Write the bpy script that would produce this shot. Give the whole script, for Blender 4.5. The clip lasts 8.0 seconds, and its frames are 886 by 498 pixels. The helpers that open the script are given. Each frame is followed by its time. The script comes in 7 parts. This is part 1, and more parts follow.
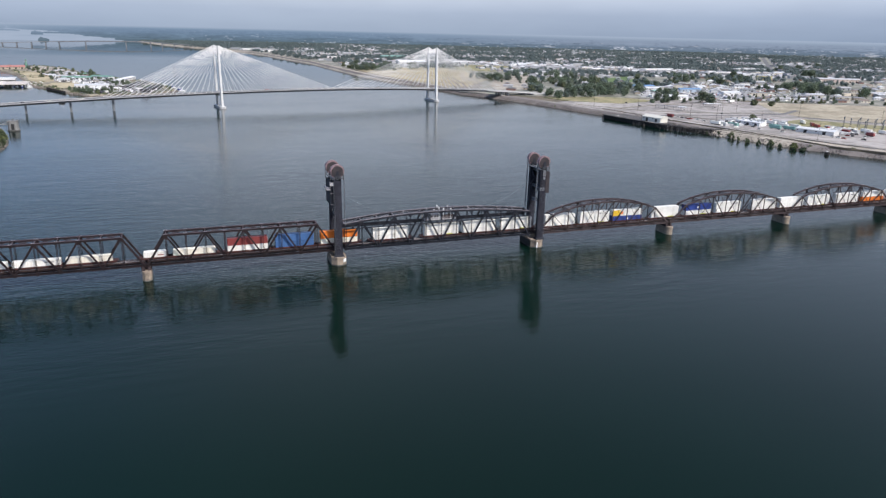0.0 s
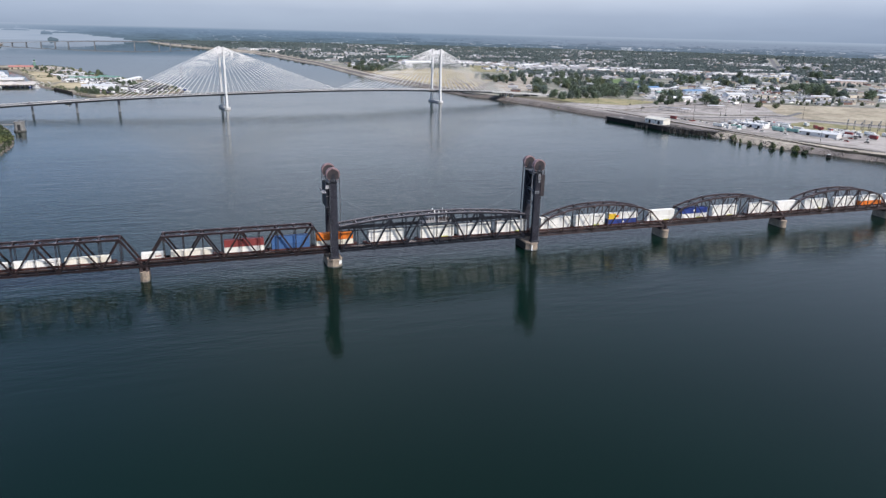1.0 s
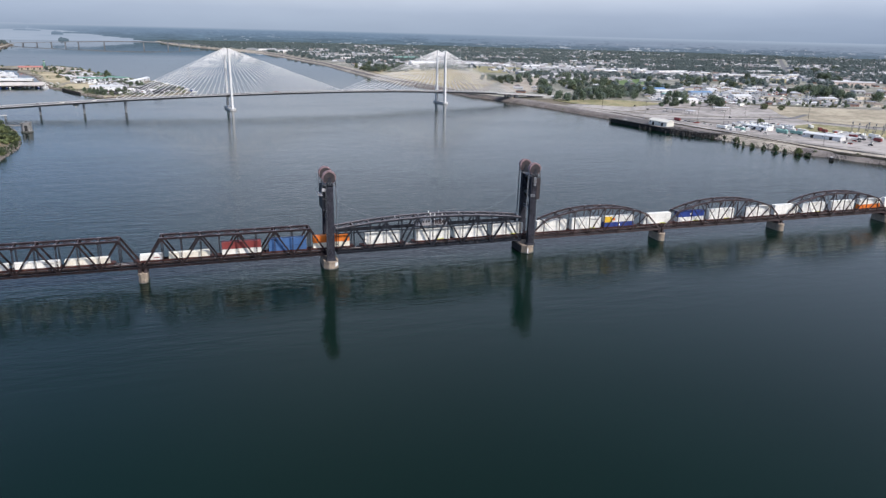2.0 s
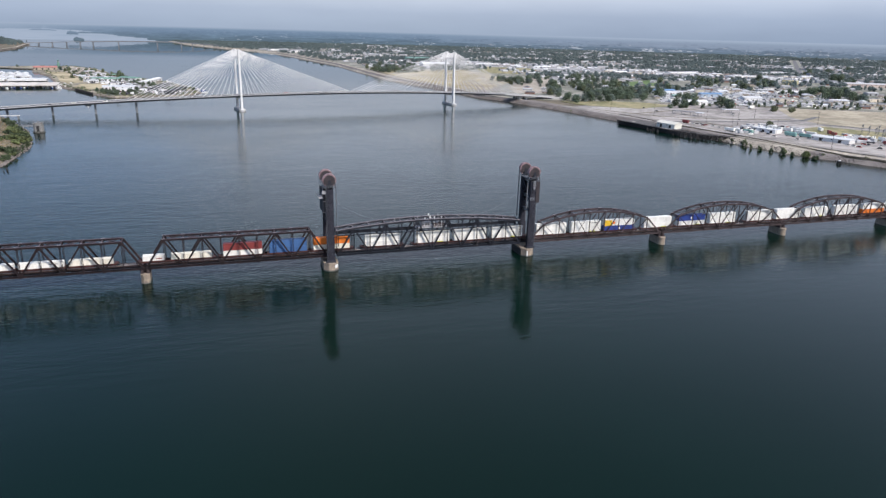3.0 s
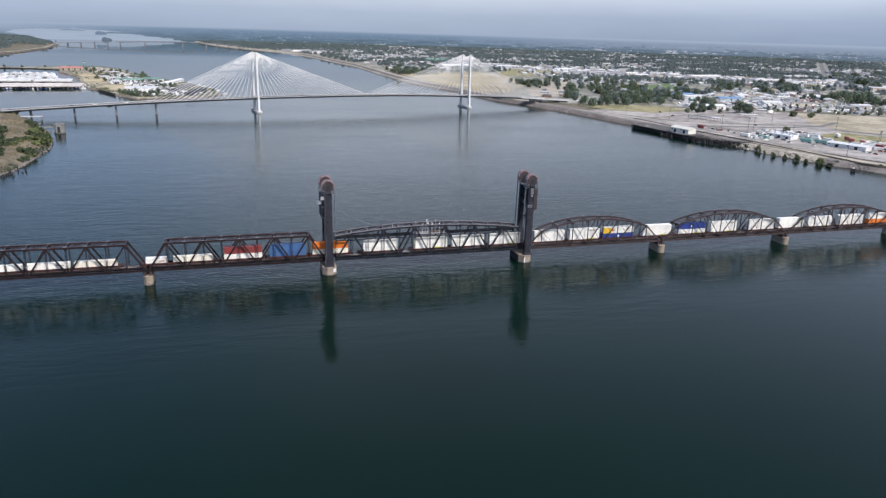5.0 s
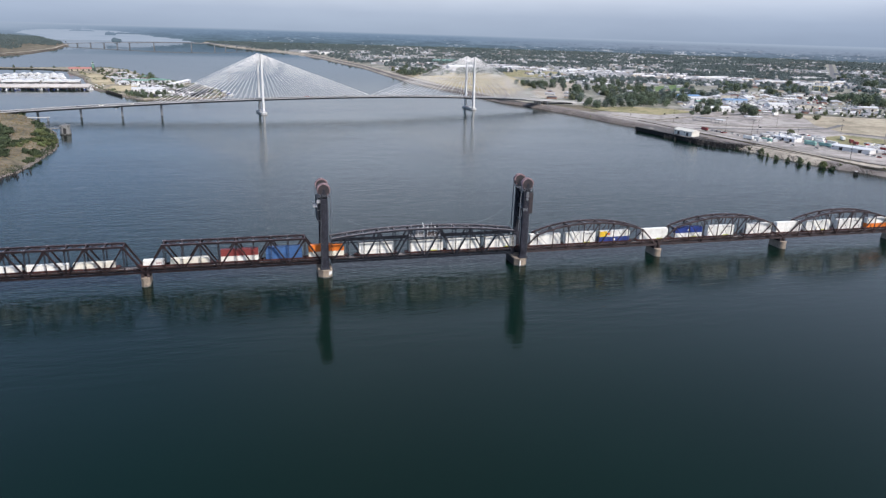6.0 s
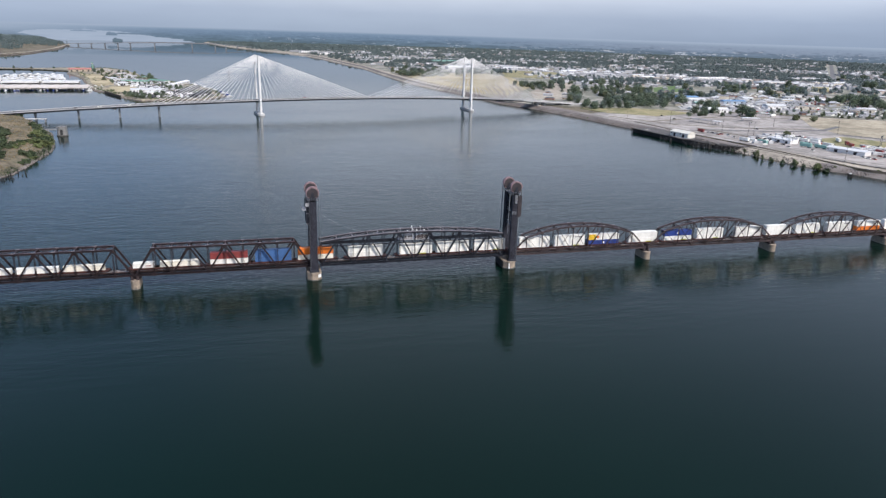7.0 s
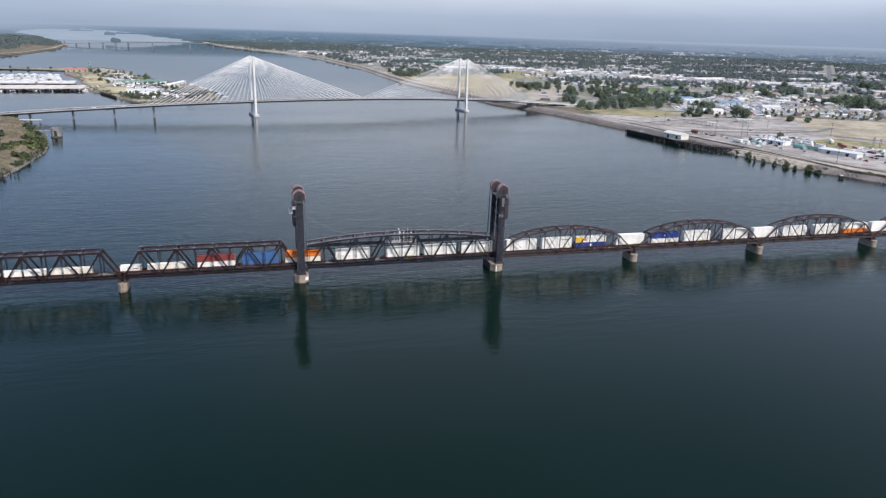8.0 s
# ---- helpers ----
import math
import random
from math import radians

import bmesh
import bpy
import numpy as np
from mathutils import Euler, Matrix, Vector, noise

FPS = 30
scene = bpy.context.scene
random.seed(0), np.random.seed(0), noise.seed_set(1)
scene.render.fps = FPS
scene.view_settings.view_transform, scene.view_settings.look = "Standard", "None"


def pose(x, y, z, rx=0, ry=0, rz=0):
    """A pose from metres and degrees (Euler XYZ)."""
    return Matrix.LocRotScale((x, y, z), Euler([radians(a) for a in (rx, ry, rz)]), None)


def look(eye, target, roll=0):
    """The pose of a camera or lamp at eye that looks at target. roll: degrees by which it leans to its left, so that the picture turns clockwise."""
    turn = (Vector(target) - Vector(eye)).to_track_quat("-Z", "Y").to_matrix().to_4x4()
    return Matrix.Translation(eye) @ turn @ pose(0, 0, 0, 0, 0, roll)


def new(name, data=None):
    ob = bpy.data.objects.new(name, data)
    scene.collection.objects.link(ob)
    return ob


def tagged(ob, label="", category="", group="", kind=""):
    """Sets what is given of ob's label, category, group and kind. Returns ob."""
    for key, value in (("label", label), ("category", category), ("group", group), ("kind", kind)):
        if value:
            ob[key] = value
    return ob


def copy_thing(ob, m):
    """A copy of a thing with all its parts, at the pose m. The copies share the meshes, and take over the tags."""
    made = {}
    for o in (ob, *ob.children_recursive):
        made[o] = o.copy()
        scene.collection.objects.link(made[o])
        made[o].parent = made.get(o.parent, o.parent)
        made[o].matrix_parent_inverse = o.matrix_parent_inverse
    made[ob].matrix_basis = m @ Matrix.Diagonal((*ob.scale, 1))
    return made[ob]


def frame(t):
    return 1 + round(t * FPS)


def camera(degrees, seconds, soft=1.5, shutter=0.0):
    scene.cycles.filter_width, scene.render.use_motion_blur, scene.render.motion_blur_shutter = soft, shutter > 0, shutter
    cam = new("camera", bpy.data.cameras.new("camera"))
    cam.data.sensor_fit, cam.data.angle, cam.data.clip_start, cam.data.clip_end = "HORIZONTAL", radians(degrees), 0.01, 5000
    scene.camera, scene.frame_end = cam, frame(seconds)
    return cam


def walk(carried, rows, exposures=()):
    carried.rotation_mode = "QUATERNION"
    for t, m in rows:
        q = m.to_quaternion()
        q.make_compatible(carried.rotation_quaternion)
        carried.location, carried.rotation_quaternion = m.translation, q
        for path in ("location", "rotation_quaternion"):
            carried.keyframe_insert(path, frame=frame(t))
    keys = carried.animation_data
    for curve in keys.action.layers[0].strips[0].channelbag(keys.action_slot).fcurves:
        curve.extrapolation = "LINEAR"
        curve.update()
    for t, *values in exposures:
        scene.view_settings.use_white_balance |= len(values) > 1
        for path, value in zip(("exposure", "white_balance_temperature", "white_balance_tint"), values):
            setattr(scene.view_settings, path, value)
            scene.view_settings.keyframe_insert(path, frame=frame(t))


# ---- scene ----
# ---- camera: a slow glide back, up and to the right; x, y, z, yaw, pitch, lean ----
cam = camera(65.06, 8.0, soft=1.35)
PATH = [
    (0, -100.75, -278.06, 93.76, -20.284, -17.352, 1.334),
    (0.5, -98.75, -279.97, 94.73, -19.940, -17.361, 1.377),
    (1, -96.69, -281.81, 95.64, -19.689, -17.360, 1.415),
    (1.5, -94.56, -283.72, 96.60, -19.411, -17.359, 1.430),
    (3, -87.95, -289.14, 99.51, -18.024, -17.389, 1.518),
    (3.5, -85.66, -290.78, 100.47, -17.554, -17.385, 1.588),
    (4, -83.32, -292.35, 101.44, -17.068, -17.392, 1.626),
    (4.5, -80.97, -293.91, 102.39, -16.594, -17.401, 1.651),
    (6, -73.62, -298.17, 105.18, -15.502, -17.377, 1.717),
    (6.5, -71.03, -299.44, 106.12, -15.331, -17.389, 1.720),
    (7, -68.44, -300.68, 107.13, -15.381, -17.381, 1.743),
    (7.5, -65.85, -301.93, 108.10, -15.423, -17.388, 1.752),
    (8, -63.37, -303.17, 109.09, -15.462, -17.403, 1.792),
]


def carried_pose(x, y, z, yaw, pitch, lean):
    return pose(x, y, z, 90 + pitch, 0, yaw) @ pose(0, 0, 0, 0, 0, lean)


walk(cam, [(r[0], carried_pose(*r[1:])) for r in PATH], exposures=[(0.0, 0.05, 6250, 12), (8.0, 0.05, 6250, 12)])
# ---- daylight: hazy sun from behind the camera, thin smoke in the sky ----
SUN_FROM = Vector((0.30, -0.64, 0.70)).normalized()
world = bpy.data.worlds.new("hazy_sky")
scene.world = world
world.use_nodes = True
wn, wl = world.node_tree.nodes, world.node_tree.links
wn.clear()
sky = wn.new("ShaderNodeTexSky")
sky.sky_type, sky.sun_disc = "NISHITA", False
sky.sun_elevation = math.asin(SUN_FROM.z)
sky.sun_rotation = math.atan2(SUN_FROM.x, SUN_FROM.y)
sky.altitude, sky.air_density, sky.dust_density, sky.ozone_density = 100, 1.0, 2.0, 2.0
veil = wn.new("ShaderNodeMix")
veil.data_type = "RGBA"
# the smoke lies thickest low over the valley and thins towards the zenith
up_dir, up_z, thin = wn.new("ShaderNodeTexCoord"), wn.new("ShaderNodeSeparateXYZ"), wn.new("ShaderNodeMapRange")
thin.interpolation_type = "SMOOTHSTEP"
thin.inputs[1].default_value, thin.inputs[2].default_value = 0.05, 0.65
thin.inputs[3].default_value, thin.inputs[4].default_value = 0.62, 0.16
wl.new(up_dir.outputs["Generated"], up_z.inputs[0])
wl.new(up_z.outputs[2], thin.inputs[0])
wl.new(thin.outputs[0], veil.inputs[0])
# thin grey-blue smoke over the whole sky, bluer and thinner to the west, brightest up the valley
side_on, tint = wn.new("ShaderNodeMapRange"), wn.new("ShaderNodeValToRGB")
side_on.inputs[1].default_value, side_on.inputs[2].default_value = -1.0, 1.0
tint.color_ramp.interpolation = "EASE"
tint.color_ramp.elements.new(0.5)
for stop, (place, shade) in zip(tint.color_ramp.elements, ((0.395, (0.31, 0.42, 0.645)), (0.575, (0.70, 0.715, 0.80)), (0.82, (0.53, 0.56, 0.67)))):
    stop.position, stop.color = place, (*shade, 1)
smoke = wn.new("ShaderNodeVectorMath")
smoke.operation = "SCALE"
smoke.inputs["Scale"].default_value = 10.0
wl.new(up_z.outputs[0], side_on.inputs[0])
wl.new(side_on.outputs[0], tint.inputs[0])
wl.new(tint.outputs[0], smoke.inputs[0])
wl.new(smoke.outputs[0], veil.inputs[7])
wl.new(sky.outputs[0], veil.inputs[6])
bg = wn.new("ShaderNodeBackground")
bg.inputs[1].default_value = 0.165
wl.new(veil.outputs[2], bg.inputs[0])
wout = wn.new("ShaderNodeOutputWorld")
wl.new(bg.outputs[0], wout.inputs[0])
sun = new("sun", bpy.data.lights.new("sun", "SUN"))
sun.data.energy, sun.data.angle, sun.data.color = 4.1, radians(2.0), (1.0, 0.93, 0.83)
sun.matrix_world = look(SUN_FROM * 500, (0, 0, 0))
# ---- tools ----
rng = random.Random(7)


class Geo:
    """Collects vertices and faces of one mesh."""

    def __init__(self):
        self.v, self.f, self.mi = [], [], []

    def face(self, idx, mi=0):
        self.f.append(idx)
        self.mi.append(mi)

    def quad(self, a, b, c, d, mi=0):
        n = len(self.v)
        self.v += [tuple(a), tuple(b), tuple(c), tuple(d)]
        self.face((n, n + 1, n + 2, n + 3), mi)

    def box(self, x0, x1, y0, y1, z0, z1, mi=0, inset=0.0):
        """A box; inset narrows its top on all sides."""
        n, i = len(self.v), inset
        self.v += [(x0, y0, z0), (x1, y0, z0), (x1, y1, z0), (x0, y1, z0),
                   (x0 + i, y0 + i, z1), (x1 - i, y0 + i, z1), (x1 - i, y1 - i, z1), (x0 + i, y1 - i, z1)]
        for q in ((0, 3, 2, 1), (4, 5, 6, 7), (0, 1, 5, 4), (1, 2, 6, 5), (2, 3, 7, 6), (3, 0, 4, 7)):
            self.face(tuple(n + k for k in q), mi)
        return self

    def beam(self, p, q, w, h, up=(0, 0, 1), mi=0, w2=None, h2=None):
        """A straight bar from p to q, w across and h along up; w2, h2 at its far end."""
        p, q = Vector(p), Vector(q)
        d = (q - p).normalized()
        side = d.cross(Vector(up))
        if side.length < 1e-4:
            side = d.cross(Vector((0, 1, 0)))
        side.normalize()
        top = side.cross(d)
        n = len(self.v)
        for c, ww, hh in ((p, w, h), (q, w2 or w, h2 or h)):
            for a, b in ((-1, -1), (1, -1), (1, 1), (-1, 1)):
                self.v.append(tuple(c + side * (a * ww / 2) + top * (b * hh / 2)))
        for k in ((0, 1, 2, 3), (7, 6, 5, 4), (0, 4, 5, 1), (1, 5, 6, 2), (2, 6, 7, 3), (3, 7, 4, 0)):
            self.face(tuple(n + j for j in k), mi)
        return self

    def girder(self, p, q, w, h, up=(0, 0, 1), t=0.07, mi=0):
        """A built-up I section: web and two flanges."""
        p, q = Vector(p), Vector(q)
        d = (q - p).normalized()
        side = d.cross(Vector(up))
        if side.length < 1e-4:
            side = d.cross(Vector((0, 1, 0)))
        side.normalize()
        top = side.cross(d)
        self.beam(p, q, t * 1.6, h - 2 * t, up, mi)
        for s in (-1, 1):
            o = top * (s * (h - t) / 2)
            self.beam(p + o, q + o, w, t, up, mi)
        return self

    def laced(self, p, q, w, h, up=(0, 0, 1), mi=0, step=1.1):
        """Two channels joined by zigzag lacing."""
        p, q = Vector(p), Vector(q)
        d = q - p
        ln = d.length
        d.normalize()
        side = d.cross(Vector(up))
        if side.length < 1e-4:
            side = d.cross(Vector((0, 1, 0)))
        side.normalize()
        for s in (-1, 1):
            o = side * (s * (w / 2 - 0.06))
            self.beam(p + o, q + o, 0.12, h, up, mi)
        k = max(2, int(ln / step))
        for i in range(k):
            a, b = p + d * (ln * i / k), p + d * (ln * (i + 1) / k)
            s = 1 if i % 2 else -1
            self.beam(a + side * (s * (w / 2 - 0.1)), b - side * (s * (w / 2 - 0.1)), 0.1, 0.1, up, mi)
        return self

    def sweep(self, pts, section, mi=0, closed=True):
        """One connected bar along pts; section lists (across, up) offsets, counter-clockwise seen from the start."""
        k, n = len(self.v), len(section)
        for i, p in enumerate(pts):
            d = Vector(pts[min(i + 1, len(pts) - 1)]) - Vector(pts[max(i - 1, 0)])
            side = Vector((d.y, -d.x, 0)).normalized()
            for a, b in section:
                self.v.append((p[0] + side.x * a, p[1] + side.y * a, p[2] + b))
        for i in range(len(pts) - 1):
            for j in range(n):
                e = (j + 1) % n
                self.face((k + i * n + j, k + i * n + e, k + (i + 1) * n + e, k + (i + 1) * n + j), mi)
        self.face(tuple(k + j for j in reversed(range(n))), mi)
        self.face(tuple(k + (len(pts) - 1) * n + j for j in range(n)), mi)
        return self

    def tube(self, p, q, r, r2=None, n=8, mi=0, caps=True):
        p, q = Vector(p), Vector(q)
        d = (q - p).normalized()
        a = d.orthogonal().normalized()
        b = d.cross(a)
        k = len(self.v)
        for c, rr in ((p, r), (q, r if r2 is None else r2)):
            for i in range(n):
                w = 2 * math.pi * i / n
                self.v.append(tuple(c + (a * math.cos(w) + b * math.sin(w)) * rr))
        for i in range(n):
            j = (i + 1) % n
            self.face((k + i, k + j, k + n + j, k + n + i), mi)
        if caps:
            self.face(tuple(k + i for i in reversed(range(n))), mi)
            self.face(tuple(k + n + i for i in range(n)), mi)
        return self

    def prism(self, pts, z0, z1, mi=0, top=None, grow=1.0, centre=(0, 0)):
        """A flat outline (counter-clockwise) drawn up from z0 to z1; grow scales its top about the centre."""
        k, n = len(self.v), len(pts)
        self.v += [(x, y, z0) for x, y in pts]
        self.v += [(centre[0] + (x - centre[0]) * grow, centre[1] + (y - centre[1]) * grow, z1) for x, y in pts]
        for i in range(n):
            j = (i + 1) % n
            self.face((k + i, k + j, k + n + j, k + n + i), mi)
        self.face(tuple(k + n + i for i in range(n)), mi if top is None else top)
        self.face(tuple(k + i for i in reversed(range(n))), mi)
        return self

    def mesh(self, name, mats, smooth=False):
        me = bpy.data.meshes.new(name)
        me.from_pydata(self.v, [], self.f)
        for m in mats if isinstance(mats, (list, tuple)) else [mats]:
            me.materials.append(m)
        if any(self.mi):
            me.polygons.foreach_set("material_index", self.mi)
        if smooth:
            me.polygons.foreach_set("use_smooth", [True] * len(self.f))
        me.update()
        return me


def thing(name, label, category, m=None, group="", kind=""):
    ob = new(name)
    ob.empty_display_size = 0.2
    if m is not None:
        ob.matrix_world = m
    return tagged(ob, label, category, group, kind)


def part(name, geo, mats, parent, label="", smooth=False):
    ob = new(name, geo.mesh(name, mats, smooth) if isinstance(geo, Geo) else geo)
    ob.parent = parent
    if label:
        ob["label"] = label
    return ob


def solid(name, geo, mats, label, category, m=None, group="", kind="", smooth=False):
    ob = new(name, geo.mesh(name, mats, smooth))
    if m is not None:
        ob.matrix_world = m
    return tagged(ob, label, category, group, kind)


def at(x, y, z=0.0, turn=0.0):
    return pose(x, y, z, 0, 0, turn)


def lerp(x, xs, ys):
    return float(np.interp(x, xs, ys))


# ---- materials ----
def ramp(nt, fac, stops):
    r = nt.nodes.new("ShaderNodeValToRGB")
    el = r.color_ramp.elements
    while len(el) < len(stops):
        el.new(0.5)
    for e, (p, c) in zip(el, stops):
        e.position, e.color = p, (*c, 1)
    nt.links.new(fac, r.inputs[0])
    return r.outputs[0]


def noise_of(nt, vec, scale, detail=4.0, rough=0.55, stretch=None):
    if stretch:
        mp = nt.nodes.new("ShaderNodeMapping")
        mp.inputs["Scale"].default_value = stretch
        nt.links.new(vec, mp.inputs[0])
        vec = mp.outputs[0]
    n = nt.nodes.new("ShaderNodeTexNoise")
    n.inputs["Scale"].default_value, n.inputs["Detail"].default_value, n.inputs["Roughness"].default_value = scale, detail, rough
    nt.links.new(vec, n.inputs["Vector"])
    return n.outputs[0]


def mix(nt, fac, a, b, mode="MIX"):
    m = nt.nodes.new("ShaderNodeMix")
    m.data_type, m.blend_type = "RGBA", mode
    for value, slot in ((fac, 0), (a, 6), (b, 7)):
        if isinstance(value, (int, float)):
            m.inputs[slot].default_value = value
        elif isinstance(value, tuple):
            m.inputs[slot].default_value = (*value, 1)
        else:
            nt.links.new(value, m.inputs[slot])
    return m.outputs[2]


def surface(name, base, second, rough=0.7, metal=0.0, big=0.15, fine=3.0, bump=0.15, spread=(0.38, 0.66), per_object=0.0,
            per_island=0.0, streak=None, stain=None, world_space=False):
    """Two colours mixed by coarse and fine noise, with relief; optional streaks and shifts from object to object."""
    m = bpy.data.materials.new(name)
    m.use_nodes = True
    nt = m.node_tree
    p = nt.nodes["Principled BSDF"]
    if world_space:
        vec = nt.nodes.new("ShaderNodeNewGeometry").outputs["Position"]
    else:
        vec = nt.nodes.new("ShaderNodeTexCoord").outputs["Object"]
    a = noise_of(nt, vec, big, 5)
    b = noise_of(nt, vec, fine, 4, stretch=streak)
    fac = mix(nt, 0.45, a, b)
    col = ramp(nt, fac, [(spread[0], base), (spread[1], second)])
    if stain:
        c = noise_of(nt, vec, big * 2.3, 6, 0.65, stretch=streak)
        col = mix(nt, ramp(nt, c, [(0.55, (0, 0, 0)), (0.72, (1, 1, 1))]), col, stain)
    for amount, node, out in ((per_object, "ShaderNodeObjectInfo", "Random"), (per_island, "ShaderNodeNewGeometry", "Random Per Island")):
        if amount:
            h = nt.nodes.new("ShaderNodeHueSaturation")
            v = nt.nodes.new("ShaderNodeMapRange")
            v.inputs[3].default_value, v.inputs[4].default_value = 1 - amount, 1 + amount
            nt.links.new(nt.nodes.new(node).outputs[out], v.inputs[0])
            nt.links.new(v.outputs[0], h.inputs["Value"])
            nt.links.new(col, h.inputs["Color"])
            col = h.outputs[0]
    nt.links.new(col, p.inputs["Base Color"])
    p.inputs["Roughness"].default_value, p.inputs["Metallic"].default_value = rough, metal
    if bump:
        bp = nt.nodes.new("ShaderNodeBump")
        bp.inputs["Strength"].default_value, bp.inputs["Distance"].default_value = bump, 0.1
        nt.links.new(b, bp.inputs["Height"])
        nt.links.new(bp.outputs[0], p.inputs["Normal"])
    return m


RUST = surface("rusty_brown_steel", (0.008, 0.0055, 0.007), (0.025, 0.0145, 0.016), 0.75, 0.1, 0.12, 1.6, 0.2, stain=(0.05, 0.034, 0.034))
RUST_DULL = surface("weathered_grey_brown_steel", (0.036, 0.027, 0.028), (0.082, 0.061, 0.061), 0.75, 0.1, 0.12, 1.6, 0.2, stain=(0.035, 0.028, 0.026))
BLACK_STEEL = surface("black_painted_steel", (0.009, 0.0105, 0.0155), (0.026, 0.029, 0.039), 0.55, 0.1, 0.2, 2.0, 0.15, stain=(0.055, 0.052, 0.056))
TOWER_STEEL = surface("chalky_black_tower_paint", (0.011, 0.012, 0.0185), (0.036, 0.037, 0.051), 0.6, 0.1, 0.35, 1.7, 0.2, spread=(0.42, 0.6), stain=(0.06, 0.059, 0.073))
LACE_STEEL = surface("faded_lattice_paint", (0.024, 0.025, 0.033), (0.07, 0.07, 0.088), 0.65, 0.1, 0.4, 2.2, 0.2, spread=(0.42, 0.6), stain=(0.02, 0.018, 0.02))
GREY_STEEL = surface("grey_painted_steel", (0.10, 0.107, 0.12), (0.19, 0.2, 0.215), 0.55, 0.1, 0.3, 2.0, 0.1, stain=(0.08, 0.06, 0.05))
for dark_paint, level in ((RUST, 0.3), (RUST_DULL, 0.3), (BLACK_STEEL, 0.2), (TOWER_STEEL, 0.25), (LACE_STEEL, 0.25)):   # dull old paint
    dark_paint.node_tree.nodes["Principled BSDF"].inputs["Specular IOR Level"].default_value = level
SHEAVE_RED = surface("faded_red_sheave_paint", (0.13, 0.078, 0.085), (0.33, 0.225, 0.235), 0.7, 0.0, 0.5, 3.0, 0.2, stain=(0.05, 0.035, 0.035))
CHORD_GREY = surface("grey_purple_chord_paint", (0.11, 0.1, 0.11), (0.22, 0.2, 0.215), 0.6, 0.1, 0.3, 2.0, 0.15, stain=(0.05, 0.042, 0.045))
# paler rust for top faces: sunlight on the chord tops painted in
RUST_PLATE = surface("sunlit_rust_plate", (0.03, 0.02, 0.024), (0.075, 0.048, 0.053), 0.7, 0.1, 0.3, 2.0, 0.2, stain=(0.13, 0.11, 0.115))
HOOD_DARK = surface("dark_weathered_sheet", (0.013, 0.011, 0.013), (0.04, 0.031, 0.035), 0.7, 0.0, 0.5, 2.5, 0.2, stain=(0.085, 0.055, 0.058))
PALE_STEEL = surface("pale_rail_steel", (0.28, 0.27, 0.28), (0.45, 0.44, 0.45), 0.5, 0.2, 0.4, 3.0, 0.1)
TIE_WOOD = surface("creosoted_ties", (0.075, 0.042, 0.032), (0.16, 0.095, 0.07), 0.9, 0, 0.8, 4.0, 0.3, per_object=0.2)
CONCRETE = surface("weathered_concrete", (0.18, 0.144, 0.11), (0.355, 0.288, 0.222), 0.9, 0, 0.3, 1.6, 0.3, stain=(0.095, 0.082, 0.072), per_object=0.08)
CONCRETE_WET = surface("dark_wet_concrete", (0.05, 0.05, 0.045), (0.11, 0.105, 0.095), 0.6, 0, 0.4, 2.0, 0.3)
PALE_CONCRETE = surface("pale_bridge_concrete", (0.40, 0.40, 0.40), (0.52, 0.52, 0.515), 0.85, 0, 0.06, 0.7, 0.1, stain=(0.42, 0.41, 0.40))
PYLON_WHITE = surface("pale_pylon_concrete", (0.56, 0.56, 0.555), (0.69, 0.69, 0.68), 0.85, 0, 0.06, 0.7, 0.1, stain=(0.52, 0.51, 0.50))
GREY_CONCRETE = surface("grey_bridge_concrete", (0.13, 0.14, 0.155), (0.205, 0.217, 0.235), 0.85, 0, 0.06, 0.7, 0.1)
# girder concrete darkened for the shade below the deck's overhang
DECK_GREY = surface("shaded_deck_concrete", (0.075, 0.08, 0.09), (0.125, 0.132, 0.145), 0.85, 0, 0.06, 0.7, 0.1)
CABLE_WHITE = surface("white_cable_sheath", (0.60, 0.60, 0.60), (0.74, 0.74, 0.73), 0.5, 0, 0.1, 1.0, 0)
ASPHALT = surface("worn_asphalt", (0.10, 0.10, 0.103), (0.17, 0.168, 0.165), 0.9, 0, 0.03, 0.5, 0.1, world_space=True)
DARK = surface("dark_void", (0.012, 0.012, 0.014), (0.03, 0.03, 0.032), 0.8, 0, 0.5, 3, 0)
WHITE_PAINT = surface("white_paint", (0.66, 0.66, 0.65), (0.82, 0.82, 0.81), 0.5, 0, 0.3, 2.0, 0)


